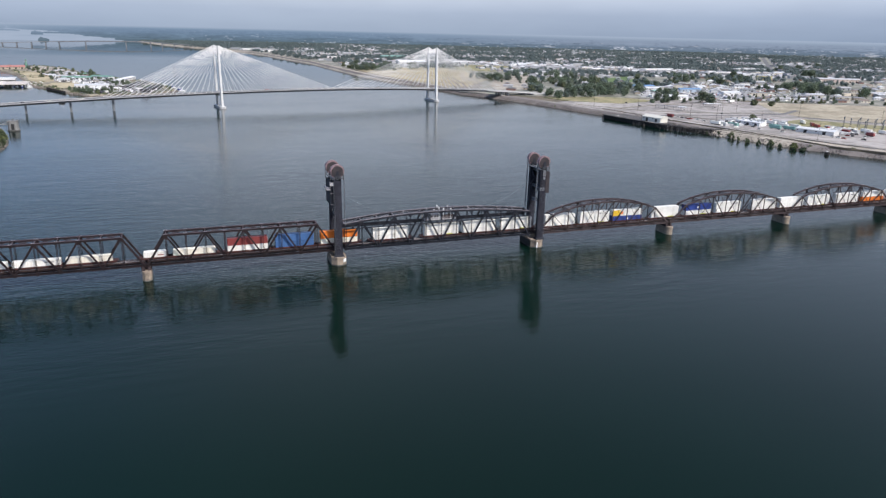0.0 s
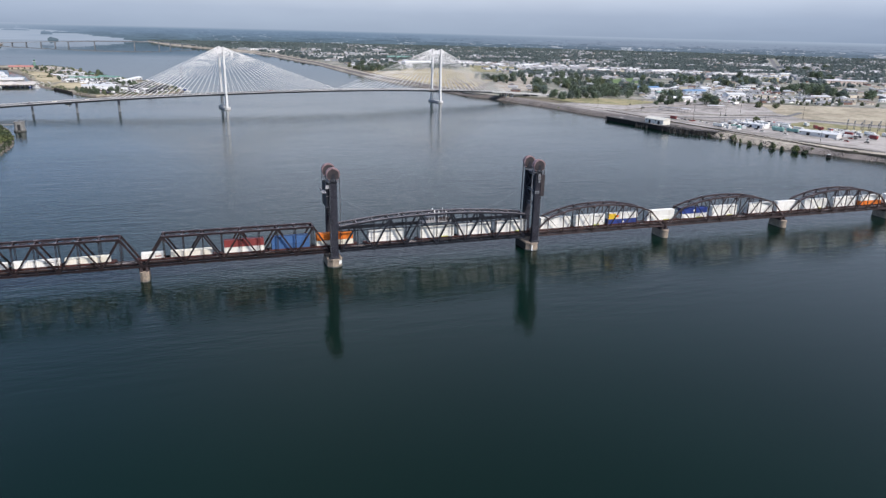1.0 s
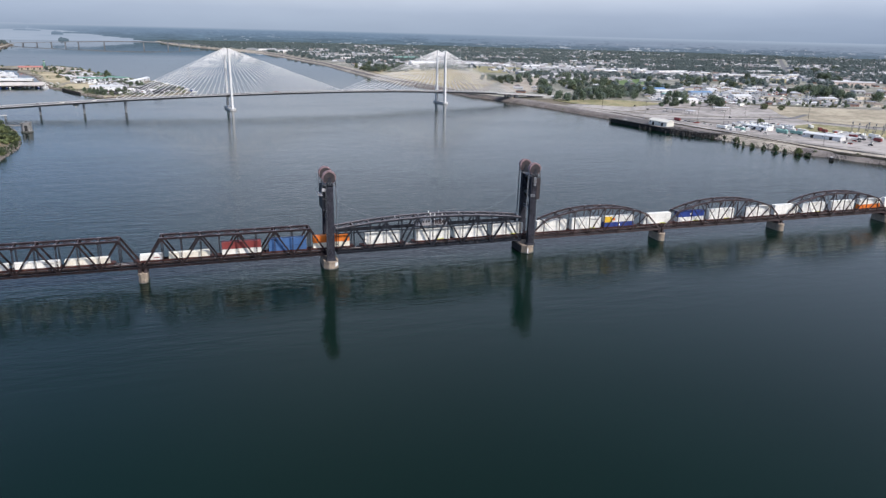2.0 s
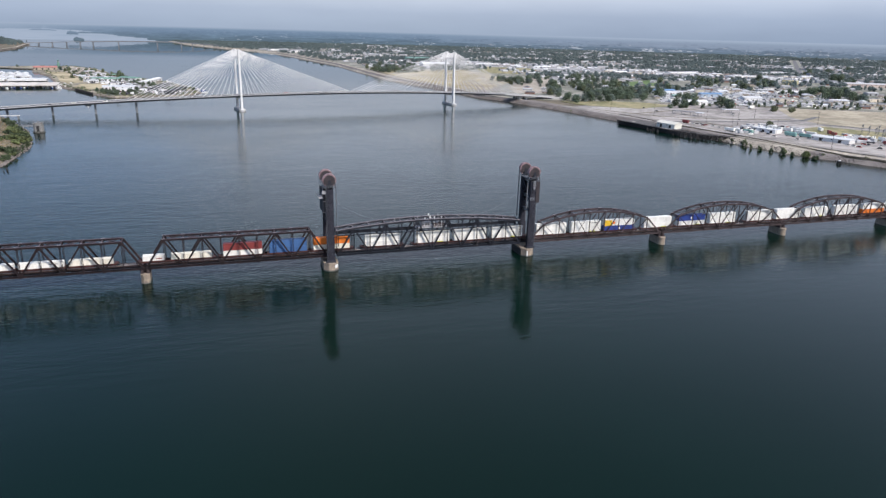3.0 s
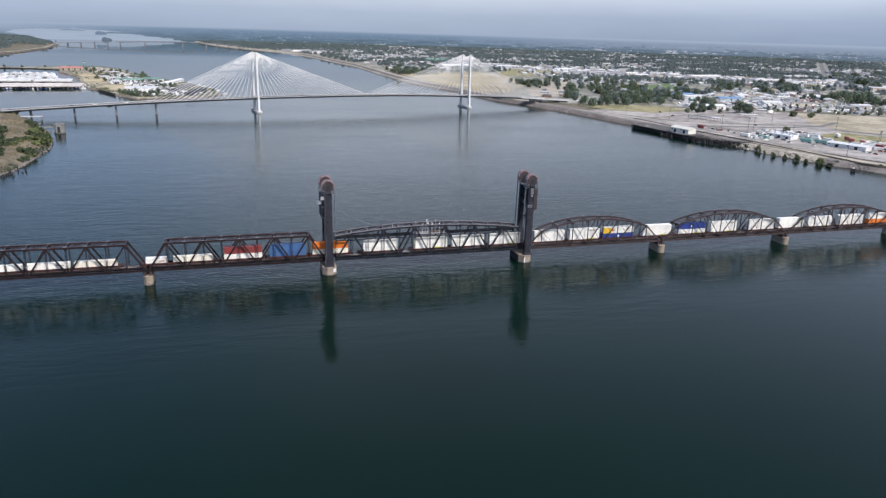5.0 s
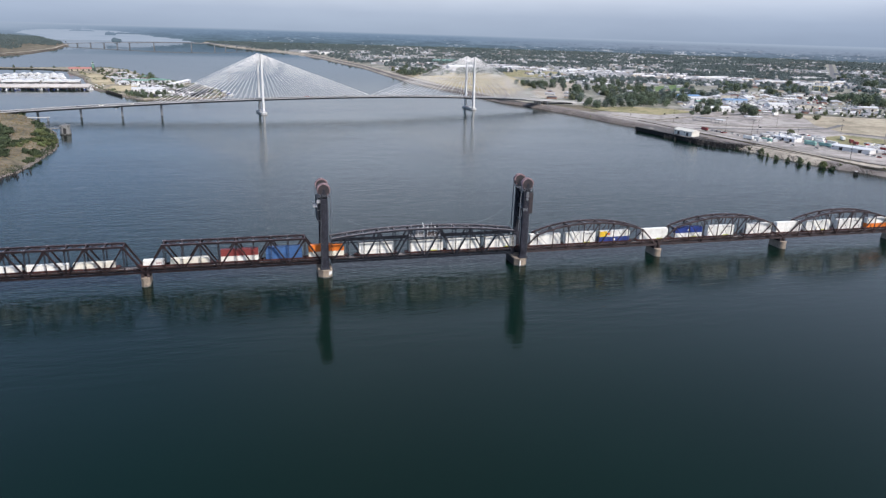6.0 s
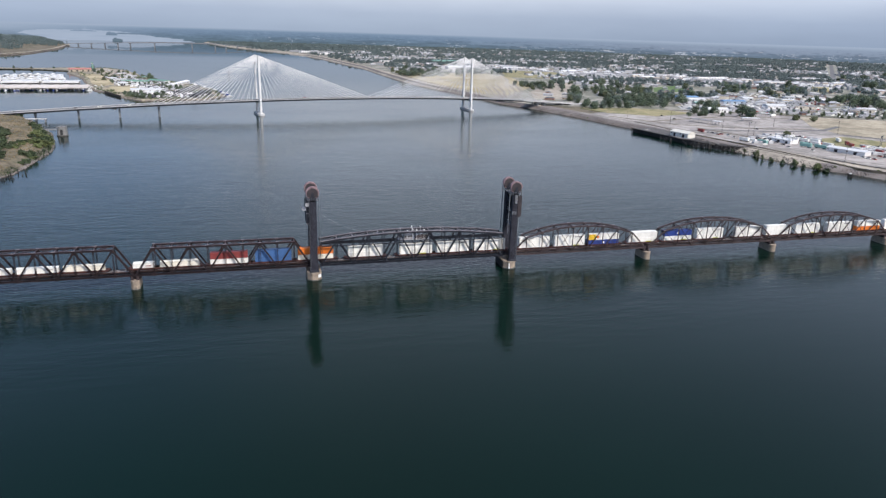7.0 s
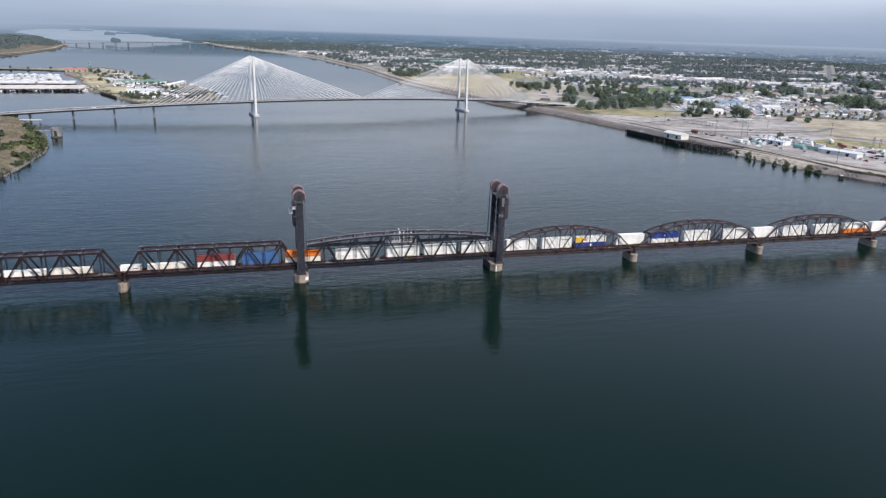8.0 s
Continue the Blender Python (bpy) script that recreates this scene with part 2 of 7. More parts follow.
def water_material():
    m = bpy.data.materials.new("river_water")
    m.use_nodes = True
    nt = m.node_tree
    p = nt.nodes["Principled BSDF"]
    vec = nt.nodes.new("ShaderNodeNewGeometry").outputs["Position"]
    murk = noise_of(nt, vec, 0.006, 3)
    nt.links.new(ramp(nt, murk, [(0.3, (0.0010, 0.0084, 0.0054)), (0.7, (0.0020, 0.0114, 0.0078))]), p.inputs["Base Color"])
    p.inputs["IOR"].default_value = 1.333
    p.inputs["Specular IOR Level"].default_value = 0.25
    # calmer and rougher wind patches
    wind = noise_of(nt, vec, 0.0065, 4, 0.6, stretch=(0.6, 1.5, 1))
    rough = nt.nodes.new("ShaderNodeMapRange")
    rough.inputs[1].default_value, rough.inputs[2].default_value = 0.35, 0.65
    rough.inputs[3].default_value, rough.inputs[4].default_value = 0.08, 0.15
    nt.links.new(wind, rough.inputs[0])
    waves = noise_of(nt, vec, 0.2, 4, 0.5, stretch=(0.36, 1.3, 1))
    chop = noise_of(nt, vec, 0.7, 3, 0.5, stretch=(0.42, 1.2, 1))
    amount = nt.nodes.new("ShaderNodeMapRange")
    amount.inputs[1].default_value, amount.inputs[2].default_value = 0.3, 0.7
    amount.inputs[3].default_value, amount.inputs[4].default_value = 0.1, 1.3
    nt.links.new(wind, amount.inputs[0])
    # sheltered, calmer water upstream
    where, reach, calm = nt.nodes.new("ShaderNodeSeparateXYZ"), nt.nodes.new("ShaderNodeMapRange"), nt.nodes.new("ShaderNodeValToRGB")
    nt.links.new(vec, where.inputs[0])
    nt.links.new(where.outputs[1], reach.inputs[0])
    reach.inputs[1].default_value, reach.inputs[2].default_value = -300, 2000
    calm.color_ramp.interpolation = "EASE"
    for k in range(4):
        calm.color_ramp.elements.new(0.3)
    for stop, (y, level) in zip(calm.color_ramp.elements, ((-300, 0.16), (-105, 0.26), (-45, 0.95), (-13, 1.65), (350, 0.86), (1900, 0.05))):
        stop.position, stop.color = (y + 300) / 2300, (level, level, level, 1)
    glaze, gloss = nt.nodes.new("ShaderNodeMath"), nt.nodes.new("ShaderNodeValToRGB")
    glaze.operation = "MULTIPLY"
    for k in range(3):
        gloss.color_ramp.elements.new(0.3)
    for stop, (y, level) in zip(gloss.color_ramp.elements, ((-300, 0.8), (60, 0.85), (420, 1.0), (900, 0.5), (1700, 0.3))):
        stop.position, stop.color = (y + 300) / 2300, (level, level, level, 1)
    nt.links.new(reach.outputs[0], calm.inputs[0])
    nt.links.new(reach.outputs[0], gloss.inputs[0])
    nt.links.new(rough.outputs[0], glaze.inputs[0])
    nt.links.new(gloss.outputs[0], glaze.inputs[1])
    nt.links.new(glaze.outputs[0], p.inputs["Roughness"])

    def calmed(value):
        k = nt.nodes.new("ShaderNodeMath")
        k.operation = "MULTIPLY"
        nt.links.new(calm.outputs[0], k.inputs[0])
        if isinstance(value, float):
            k.inputs[1].default_value = value
        else:
            nt.links.new(value, k.inputs[1])
        return k.outputs[0]
    b1 = nt.nodes.new("ShaderNodeBump")
    b1.inputs["Distance"].default_value = 0.2
    nt.links.new(calmed(amount.outputs[0]), b1.inputs["Strength"])
    nt.links.new(waves, b1.inputs["Height"])
    swell = noise_of(nt, vec, 0.055, 2, 0.5, stretch=(0.45, 1.5, 1))
    b0 = nt.nodes.new("ShaderNodeBump")
    b0.inputs["Distance"].default_value = 0.22
    nt.links.new(calmed(0.5), b0.inputs["Strength"])
    nt.links.new(swell, b0.inputs["Height"])
    nt.links.new(b0.outputs[0], b1.inputs["Normal"])
    b2 = nt.nodes.new("ShaderNodeBump")
    b2.inputs["Distance"].default_value = 0.15
    nt.links.new(calmed(calmed(0.55)), b2.inputs["Strength"])
    nt.links.new(chop, b2.inputs["Height"])
    nt.links.new(b1.outputs[0], b2.inputs["Normal"])
    nt.links.new(b2.outputs[0], p.inputs["Normal"])
    return m


WATER = water_material()
GROUND = surface("dry_river_land", (0.075, 0.066, 0.042), (0.20, 0.165, 0.112), 0.95, 0, 0.03, 0.16, 0.4, spread=(0.42, 0.59), stain=(0.062, 0.07, 0.032), world_space=True)
GRAVEL = surface("grey_gravel_yard", (0.215, 0.197, 0.182), (0.395, 0.363, 0.335), 0.95, 0, 0.018, 0.12, 0.15, spread=(0.43, 0.57), stain=(0.165, 0.152, 0.135), world_space=True)
DRY_GRASS = surface("dry_tan_grass", (0.25, 0.215, 0.152), (0.425, 0.37, 0.272), 0.95, 0, 0.02, 0.14, 0.25, spread=(0.43, 0.58), stain=(0.19, 0.175, 0.115), world_space=True)
BLUFF_STRAW = surface("tan_bunch_grass", (0.12, 0.094, 0.05), (0.235, 0.185, 0.105), 0.95, 0, 0.05, 0.4, 0.2, stain=(0.09, 0.085, 0.04), world_space=True)
WHARF_DECK = surface("dark_weathered_planks", (0.05, 0.046, 0.043), (0.125, 0.115, 0.107), 0.9, 0, 0.15, 0.9, 0.25, stain=(0.19, 0.175, 0.16), world_space=True)
STRAW = surface("bleached_straw_meadow", (0.27, 0.225, 0.13), (0.46, 0.39, 0.25), 0.95, 0, 0.014, 0.06, 0.25, spread=(0.43, 0.57), stain=(0.19, 0.185, 0.10), world_space=True)
YELLOW_GRASS = surface("yellow_green_grass", (0.17, 0.165, 0.075), (0.32, 0.275, 0.15), 0.95, 0, 0.03, 0.12, 0.25, spread=(0.43, 0.57), stain=(0.13, 0.15, 0.06), world_space=True)
GREEN_GRASS = surface("watered_grass", (0.07, 0.12, 0.035), (0.13, 0.19, 0.06), 0.95, 0, 0.03, 0.4, 0.25, world_space=True)
SAND = surface("pale_sand_levee", (0.25, 0.22, 0.178), (0.43, 0.382, 0.31), 0.95, 0, 0.03, 0.2, 0.3, spread=(0.42, 0.58), stain=(0.19, 0.17, 0.13), world_space=True)
DIRT_ROAD = surface("pale_dirt_road", (0.21, 0.19, 0.17), (0.32, 0.292, 0.262), 0.95, 0, 0.03, 0.25, 0.2, spread=(0.42, 0.58), stain=(0.15, 0.14, 0.125), world_space=True)
RIPRAP = surface("grey_brown_riprap", (0.13, 0.112, 0.102), (0.24, 0.212, 0.192), 0.95, 0, 0.08, 0.9, 0.6, world_space=True)
TOWN = surface("town_ground", (0.13, 0.135, 0.10), (0.33, 0.31, 0.27), 0.95, 0, 0.012, 0.07, 0.1, spread=(0.42, 0.60), stain=(0.08, 0.095, 0.05), world_space=True)
CONCRETE_LOT = surface("pale_paved_lot", (0.27, 0.265, 0.26), (0.40, 0.395, 0.385), 0.9, 0, 0.02, 0.3, 0.05, world_space=True)
BARK = surface("tree_bark", (0.07, 0.055, 0.04), (0.14, 0.11, 0.085), 0.95, 0, 1.0, 5.0, 0.4)
TIMBER = surface("dark_wet_timber", (0.014, 0.013, 0.013), (0.036, 0.033, 0.031), 0.85, 0, 0.4, 2.0, 0.3)
WOOD_GREY = surface("silvered_timber", (0.22, 0.21, 0.195), (0.36, 0.345, 0.32), 0.9, 0, 0.3, 2.0, 0.2)


def leaves(name, a, b, big=0.25, island=0.22):
    m = surface(name, a, b, 0.85, 0, big, 1.4, 0.0, per_object=0.25, per_island=island)
    nt = m.node_tree   # light also passes through the leaves
    p, out = nt.nodes["Principled BSDF"], nt.nodes["Material Output"]
    tl, mx = nt.nodes.new("ShaderNodeBsdfTranslucent"), nt.nodes.new("ShaderNodeMixShader")
    nt.links.new(p.inputs["Base Color"].links[0].from_socket, tl.inputs[0])
    mx.inputs[0].default_value = 0.14
    nt.links.new(p.outputs[0], mx.inputs[1])
    nt.links.new(tl.outputs[0], mx.inputs[2])
    nt.links.new(mx.outputs[0], out.inputs[0])
    return m


LEAF = [leaves("dark_green_leaves", (0.066, 0.092, 0.058), (0.128, 0.163, 0.102)), leaves("olive_leaves", (0.078, 0.095, 0.048), (0.135, 0.15, 0.078)),
        leaves("blue_green_leaves", (0.078, 0.107, 0.092), (0.138, 0.172, 0.14)), leaves("yellow_green_leaves", (0.068, 0.088, 0.03), (0.125, 0.143, 0.056))]
# leaf colour lightened and blued: distance haze painted into it
HAZED_LEAF = leaves("hazed_woodland_leaves", (0.074, 0.104, 0.104), (0.13, 0.166, 0.162), 0.03, 0.15)
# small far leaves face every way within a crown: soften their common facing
soft_nt = HAZED_LEAF.node_tree
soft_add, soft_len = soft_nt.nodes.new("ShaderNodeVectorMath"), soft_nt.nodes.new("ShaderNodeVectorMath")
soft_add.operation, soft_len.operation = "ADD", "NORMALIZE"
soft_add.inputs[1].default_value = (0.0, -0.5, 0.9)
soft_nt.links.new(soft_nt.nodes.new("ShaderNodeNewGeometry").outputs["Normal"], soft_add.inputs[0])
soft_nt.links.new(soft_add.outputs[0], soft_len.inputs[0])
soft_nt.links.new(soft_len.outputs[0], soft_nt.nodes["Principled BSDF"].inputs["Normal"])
def wall_paint(name, c):
    return surface(name, tuple(v * 0.85 for v in c), c, 0.8, 0, 0.25, 2.0, 0.05, stain=tuple(v * 0.8 for v in c), per_object=0.12)
WALLS = [wall_paint("white_siding", (0.72, 0.71, 0.69)), wall_paint("cream_siding", (0.62, 0.56, 0.46)), wall_paint("tan_siding", (0.42, 0.36, 0.28)),
         wall_paint("grey_siding", (0.36, 0.37, 0.38)), wall_paint("brick_walls", (0.30, 0.17, 0.13)), wall_paint("pale_blue_siding", (0.40, 0.47, 0.55))]
ROOFS = [wall_paint("grey_shingle_roof", (0.26, 0.26, 0.27)), wall_paint("white_sheet_roof", (0.66, 0.67, 0.68)), wall_paint("brown_shingle_roof", (0.23, 0.18, 0.15)),
         wall_paint("light_grey_roof", (0.48, 0.48, 0.49)), wall_paint("dark_roof", (0.12, 0.12, 0.13))]
BLUE_ROOF, RED_ROOF, TEAL, GREEN_ROOF = (wall_paint("blue_sheet_roof", (0.14, 0.26, 0.43)), wall_paint("red_tile_roof", (0.48, 0.20, 0.17)),
                                         wall_paint("teal_sheet", (0.24, 0.42, 0.37)), wall_paint("green_sheet_roof", (0.16, 0.30, 0.24)))
FAR_WALL = wall_paint("dull_pale_siding", (0.40, 0.41, 0.42))
MOOR_DARK = wall_paint("dark_tarred_sheet", (0.032, 0.036, 0.042))
SHED_CREAM = wall_paint("bleached_cream_sheet", (0.64, 0.62, 0.55))
YELLOW_WALL, PINK_WALL = wall_paint("yellow_stucco", (0.68, 0.60, 0.34)), wall_paint("pale_pink_stucco", (0.66, 0.54, 0.46))


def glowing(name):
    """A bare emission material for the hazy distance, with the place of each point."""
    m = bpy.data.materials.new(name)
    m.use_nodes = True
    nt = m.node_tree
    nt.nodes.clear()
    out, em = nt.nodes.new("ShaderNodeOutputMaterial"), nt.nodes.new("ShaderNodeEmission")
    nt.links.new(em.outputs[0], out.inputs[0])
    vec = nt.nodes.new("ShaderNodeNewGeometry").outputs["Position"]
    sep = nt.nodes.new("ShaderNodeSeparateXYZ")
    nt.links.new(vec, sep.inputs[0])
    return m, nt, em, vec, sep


def ranged(nt, value, lo, hi, a=0.0, b=1.0):
    r = nt.nodes.new("ShaderNodeMapRange")
    r.interpolation_type = "SMOOTHSTEP"
    for k, v in zip((1, 2, 3, 4), (lo, hi, a, b)):
        r.inputs[k].default_value = v
    nt.links.new(value, r.inputs[0])
    return r.outputs[0]


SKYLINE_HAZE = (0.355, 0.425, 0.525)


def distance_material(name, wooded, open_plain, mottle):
    """The plain beyond the last land, glowing with painted haze: woods up the valley, open fields to the east, fading
    out towards the skyline.
    """
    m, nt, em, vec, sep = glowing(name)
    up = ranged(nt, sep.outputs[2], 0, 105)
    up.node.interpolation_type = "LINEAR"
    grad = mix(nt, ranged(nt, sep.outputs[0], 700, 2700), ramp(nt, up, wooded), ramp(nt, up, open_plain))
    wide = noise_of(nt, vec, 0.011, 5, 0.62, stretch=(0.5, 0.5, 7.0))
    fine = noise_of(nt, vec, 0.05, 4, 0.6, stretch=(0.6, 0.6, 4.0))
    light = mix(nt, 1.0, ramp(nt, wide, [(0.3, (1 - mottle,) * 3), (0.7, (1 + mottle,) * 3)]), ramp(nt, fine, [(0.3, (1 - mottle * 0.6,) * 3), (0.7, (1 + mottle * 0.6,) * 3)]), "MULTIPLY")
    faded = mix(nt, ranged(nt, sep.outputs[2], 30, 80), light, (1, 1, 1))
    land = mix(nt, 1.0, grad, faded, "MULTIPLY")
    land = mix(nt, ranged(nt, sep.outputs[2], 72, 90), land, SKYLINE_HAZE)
    lost = nt.nodes.new("ShaderNodeMath")   # more haze painted in to the west
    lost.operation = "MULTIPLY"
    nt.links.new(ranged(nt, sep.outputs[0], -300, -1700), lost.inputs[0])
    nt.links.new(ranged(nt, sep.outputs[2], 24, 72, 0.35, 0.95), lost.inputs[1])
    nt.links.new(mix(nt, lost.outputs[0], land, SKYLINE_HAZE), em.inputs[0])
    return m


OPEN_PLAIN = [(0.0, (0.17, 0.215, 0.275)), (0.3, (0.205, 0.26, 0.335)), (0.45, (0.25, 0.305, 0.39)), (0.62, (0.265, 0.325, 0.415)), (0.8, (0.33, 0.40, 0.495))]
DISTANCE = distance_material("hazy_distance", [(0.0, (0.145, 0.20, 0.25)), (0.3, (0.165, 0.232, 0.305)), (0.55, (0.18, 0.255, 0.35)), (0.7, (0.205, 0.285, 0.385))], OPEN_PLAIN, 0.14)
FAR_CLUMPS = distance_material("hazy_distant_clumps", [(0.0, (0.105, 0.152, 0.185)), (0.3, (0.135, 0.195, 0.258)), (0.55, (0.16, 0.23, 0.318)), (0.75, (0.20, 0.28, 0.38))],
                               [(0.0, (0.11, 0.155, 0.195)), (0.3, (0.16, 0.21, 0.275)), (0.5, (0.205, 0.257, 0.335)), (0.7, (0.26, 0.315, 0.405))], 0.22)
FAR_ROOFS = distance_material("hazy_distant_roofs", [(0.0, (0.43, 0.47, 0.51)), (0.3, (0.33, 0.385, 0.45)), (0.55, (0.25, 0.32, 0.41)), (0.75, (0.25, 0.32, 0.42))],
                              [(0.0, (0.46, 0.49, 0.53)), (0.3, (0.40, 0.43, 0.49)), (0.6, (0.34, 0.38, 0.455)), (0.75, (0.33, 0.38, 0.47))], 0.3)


# flat emission: the far river's brightness and haze are painted in
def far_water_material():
    m, nt, em, vec, sep = glowing("glowing_hazy_water")
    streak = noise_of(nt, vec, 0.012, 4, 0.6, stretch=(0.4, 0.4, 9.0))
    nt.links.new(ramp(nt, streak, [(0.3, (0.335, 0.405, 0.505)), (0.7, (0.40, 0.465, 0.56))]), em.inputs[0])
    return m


FAR_WATER = far_water_material()


def haze_material():
    m = bpy.data.materials.new("smoky_sky_haze")
    m.use_nodes = True
    nt = m.node_tree
    nt.nodes.clear()
    out, em = nt.nodes.new("ShaderNodeOutputMaterial"), nt.nodes.new("ShaderNodeEmission")
    nt.links.new(em.outputs[0], out.inputs[0])
    vec = nt.nodes.new("ShaderNodeNewGeometry").outputs["Position"]
    sep = nt.nodes.new("ShaderNodeSeparateXYZ")
    nt.links.new(vec, sep.inputs[0])
    up = nt.nodes.new("ShaderNodeMapRange")
    up.inputs[1].default_value, up.inputs[2].default_value = 95, 480
    nt.links.new(sep.outputs[2], up.inputs[0])
    # emissive sky; its unseen upper part is brightened for the river's reflections
    col = ramp(nt, up.outputs[0], [(0.0, (0.355, 0.425, 0.525)), (0.3, (0.43, 0.50, 0.605)), (0.5, (0.56, 0.625, 0.72)), (0.75, (0.76, 0.81, 0.89)), (1.0, (0.84, 0.88, 0.96))])
    drift = noise_of(nt, vec, 0.0011, 5, 0.55, stretch=(1, 1, 5))
    light = ramp(nt, drift, [(0.3, (0.95, 0.95, 0.955)), (0.7, (1.05, 1.05, 1.045))])
    east = nt.nodes.new("ShaderNodeMapRange")
    east.inputs[1].default_value, east.inputs[2].default_value = 1200, 3800
    nt.links.new(sep.outputs[0], east.inputs[0])
    col = mix(nt, 1.0, col, mix(nt, east.outputs[0], (1, 1, 1), (0.80, 0.83, 0.88)), "MULTIPLY")
    # dimmed high in the west, out of view, to darken the left water
    west = nt.nodes.new("ShaderNodeMapRange")
    west.inputs[1].default_value, west.inputs[2].default_value = 300, -1800
    nt.links.new(sep.outputs[0], west.inputs[0])
    high = ranged(nt, sep.outputs[2], 280, 470)
    col = mix(nt, 1.0, col, mix(nt, west.outputs[0], (1, 1, 1), mix(nt, high, (0.95, 0.97, 1.0), (0.56, 0.68, 0.86))), "MULTIPLY")
    nt.links.new(mix(nt, 1.0, col, light, "MULTIPLY"), em.inputs[0])
    return m


HAZE = haze_material()
DARK_LEAF = leaves("dark_shrub_leaves", (0.03, 0.047, 0.022), (0.07, 0.092, 0.042))
INTAKE_MAT = surface("dark_aged_concrete", (0.15, 0.15, 0.145), (0.27, 0.265, 0.255), 0.9, 0, 0.4, 2.0, 0.3, stain=(0.07, 0.065, 0.06))
# ---- the setting: river, ground ----
RIGHT_Y = [-2500, 0, 148, 173, 194, 221, 285, 362, 464, 517, 581, 640, 713, 767, 950, 1083, 1227, 1445, 1761, 1932, 2352, 2600, 2796, 3000, 3199, 3650, 4292, 4800]
RIGHT_X = [900, 515, 439, 427, 417, 409, 399, 389, 378, 368, 358, 345, 328, 308, 290, 264, 250, 242, 236, 214, 172, 128, 84, 10, -69, -203, -330, -460]
LEFT_Y = [-2500, 0, 200, 237, 256, 290, 322, 355, 403, 459, 501, 562, 599, 627, 680, 760, 1000, 1500, 1900, 2086, 2333, 2747, 3089, 3264, 3330, 3700, 4200, 4800]
LEFT_X = [-500, -285, -252, -244, -238, -237, -237, -237, -247, -262, -280, -306, -327, -358, -480, -640, -760, -860, -860, -800, -765, -780, -828, -842, -890, -1010, -1180, -1400]
LAND_Z = 4.0


def river_right(y):
    return lerp(y, RIGHT_Y, RIGHT_X)


def river_left(y):
    return lerp(y, LEFT_Y, LEFT_X)


def land_height(x, y):
    """Height of the dry land, with the higher bluff on the near left bank."""
    z = LAND_Z
    d = river_left(y) - x
    if 0 < d and y < 700:
        z += 5.0 * min(1, d / 45) * max(0, min(1, (640 - y) / 90))
    if d > 0 and y > 2050:   # wooded rise behind the far left shore
        z += min(42, 0.055 * d)
    return z + 0.5 * noise.noise(Vector((x * 0.02, y * 0.02, 0)))


def build_ground():
    g = Geo()
    ys = list(range(-2500, -100, 300)) + list(range(-100, 1000, 10)) + list(range(1000, 2400, 40)) + list(range(2400, 4801, 100))
    offs = [0, 2.5, 6, 11, 18, 30, 45, 70, 110, 180, 300, 500, 900, 1600, 2600, 4000]
    width = 2 * len(offs) + 3
    for y in ys:
        row = []
        wob = 2.5 * noise.noise(Vector((y * 0.05, 3.3, 0)))
        xl, xr = river_left(y) + wob, river_right(y) + 2.5 * noise.noise(Vector((y * 0.06, 9.1, 0)))
        for o in reversed(offs):
            x = max(xl - o, -4400)
            rise = min(1, (o / 11) ** 0.8) if o else 0
            row.append((x, y, -0.3 + (land_height(x, y) + 0.3) * rise))
        row += [(xl + 6, y, -4), ((xl + xr) / 2, y, -6), (xr - 6, y, -4)]
        for o in offs:
            x = min(xr + o, 4600)
            rise = min(1, (o / 11) ** 0.8) if o else 0
            row.append((x, y, -0.3 + (land_height(x, y) + 0.3) * rise))
        g.v += row
    for j in range(len(ys) - 1):
        for i in range(width - 1):
            a = j * width + i
            mid = len(offs)
            stony = i >= mid - 2 and i <= mid + 2 + 5
            g.face((a, a + 1, a + width + 1, a + width), 0 if not stony else 2 if i > mid and (205 < ys[j] < 300 or ys[j] > 900) else 1)
    return solid("ground", g, [GROUND, RIPRAP, SAND], "dry sandy river banks and flat valley land", "ground", kind="structure", smooth=True)


build_ground()
wg = Geo()
wg.quad((-4400, -2500, 0), (4600, -2500, 0), (4600, 4800, 0), (-4400, 4800, 0))
solid("water", wg, WATER, "wide dark green rippled river", "river", kind="structure")
# ---- railway bridge along the x axis ----
RAIL_Z = 7.2
CHORD_Z = 5.85
HALF = 2.9
PIER_XS = [-193.6, -120.1, -46.0, 46.0, 120.3, 195.6, 271.4, 347.2, 423.0, 498.8]


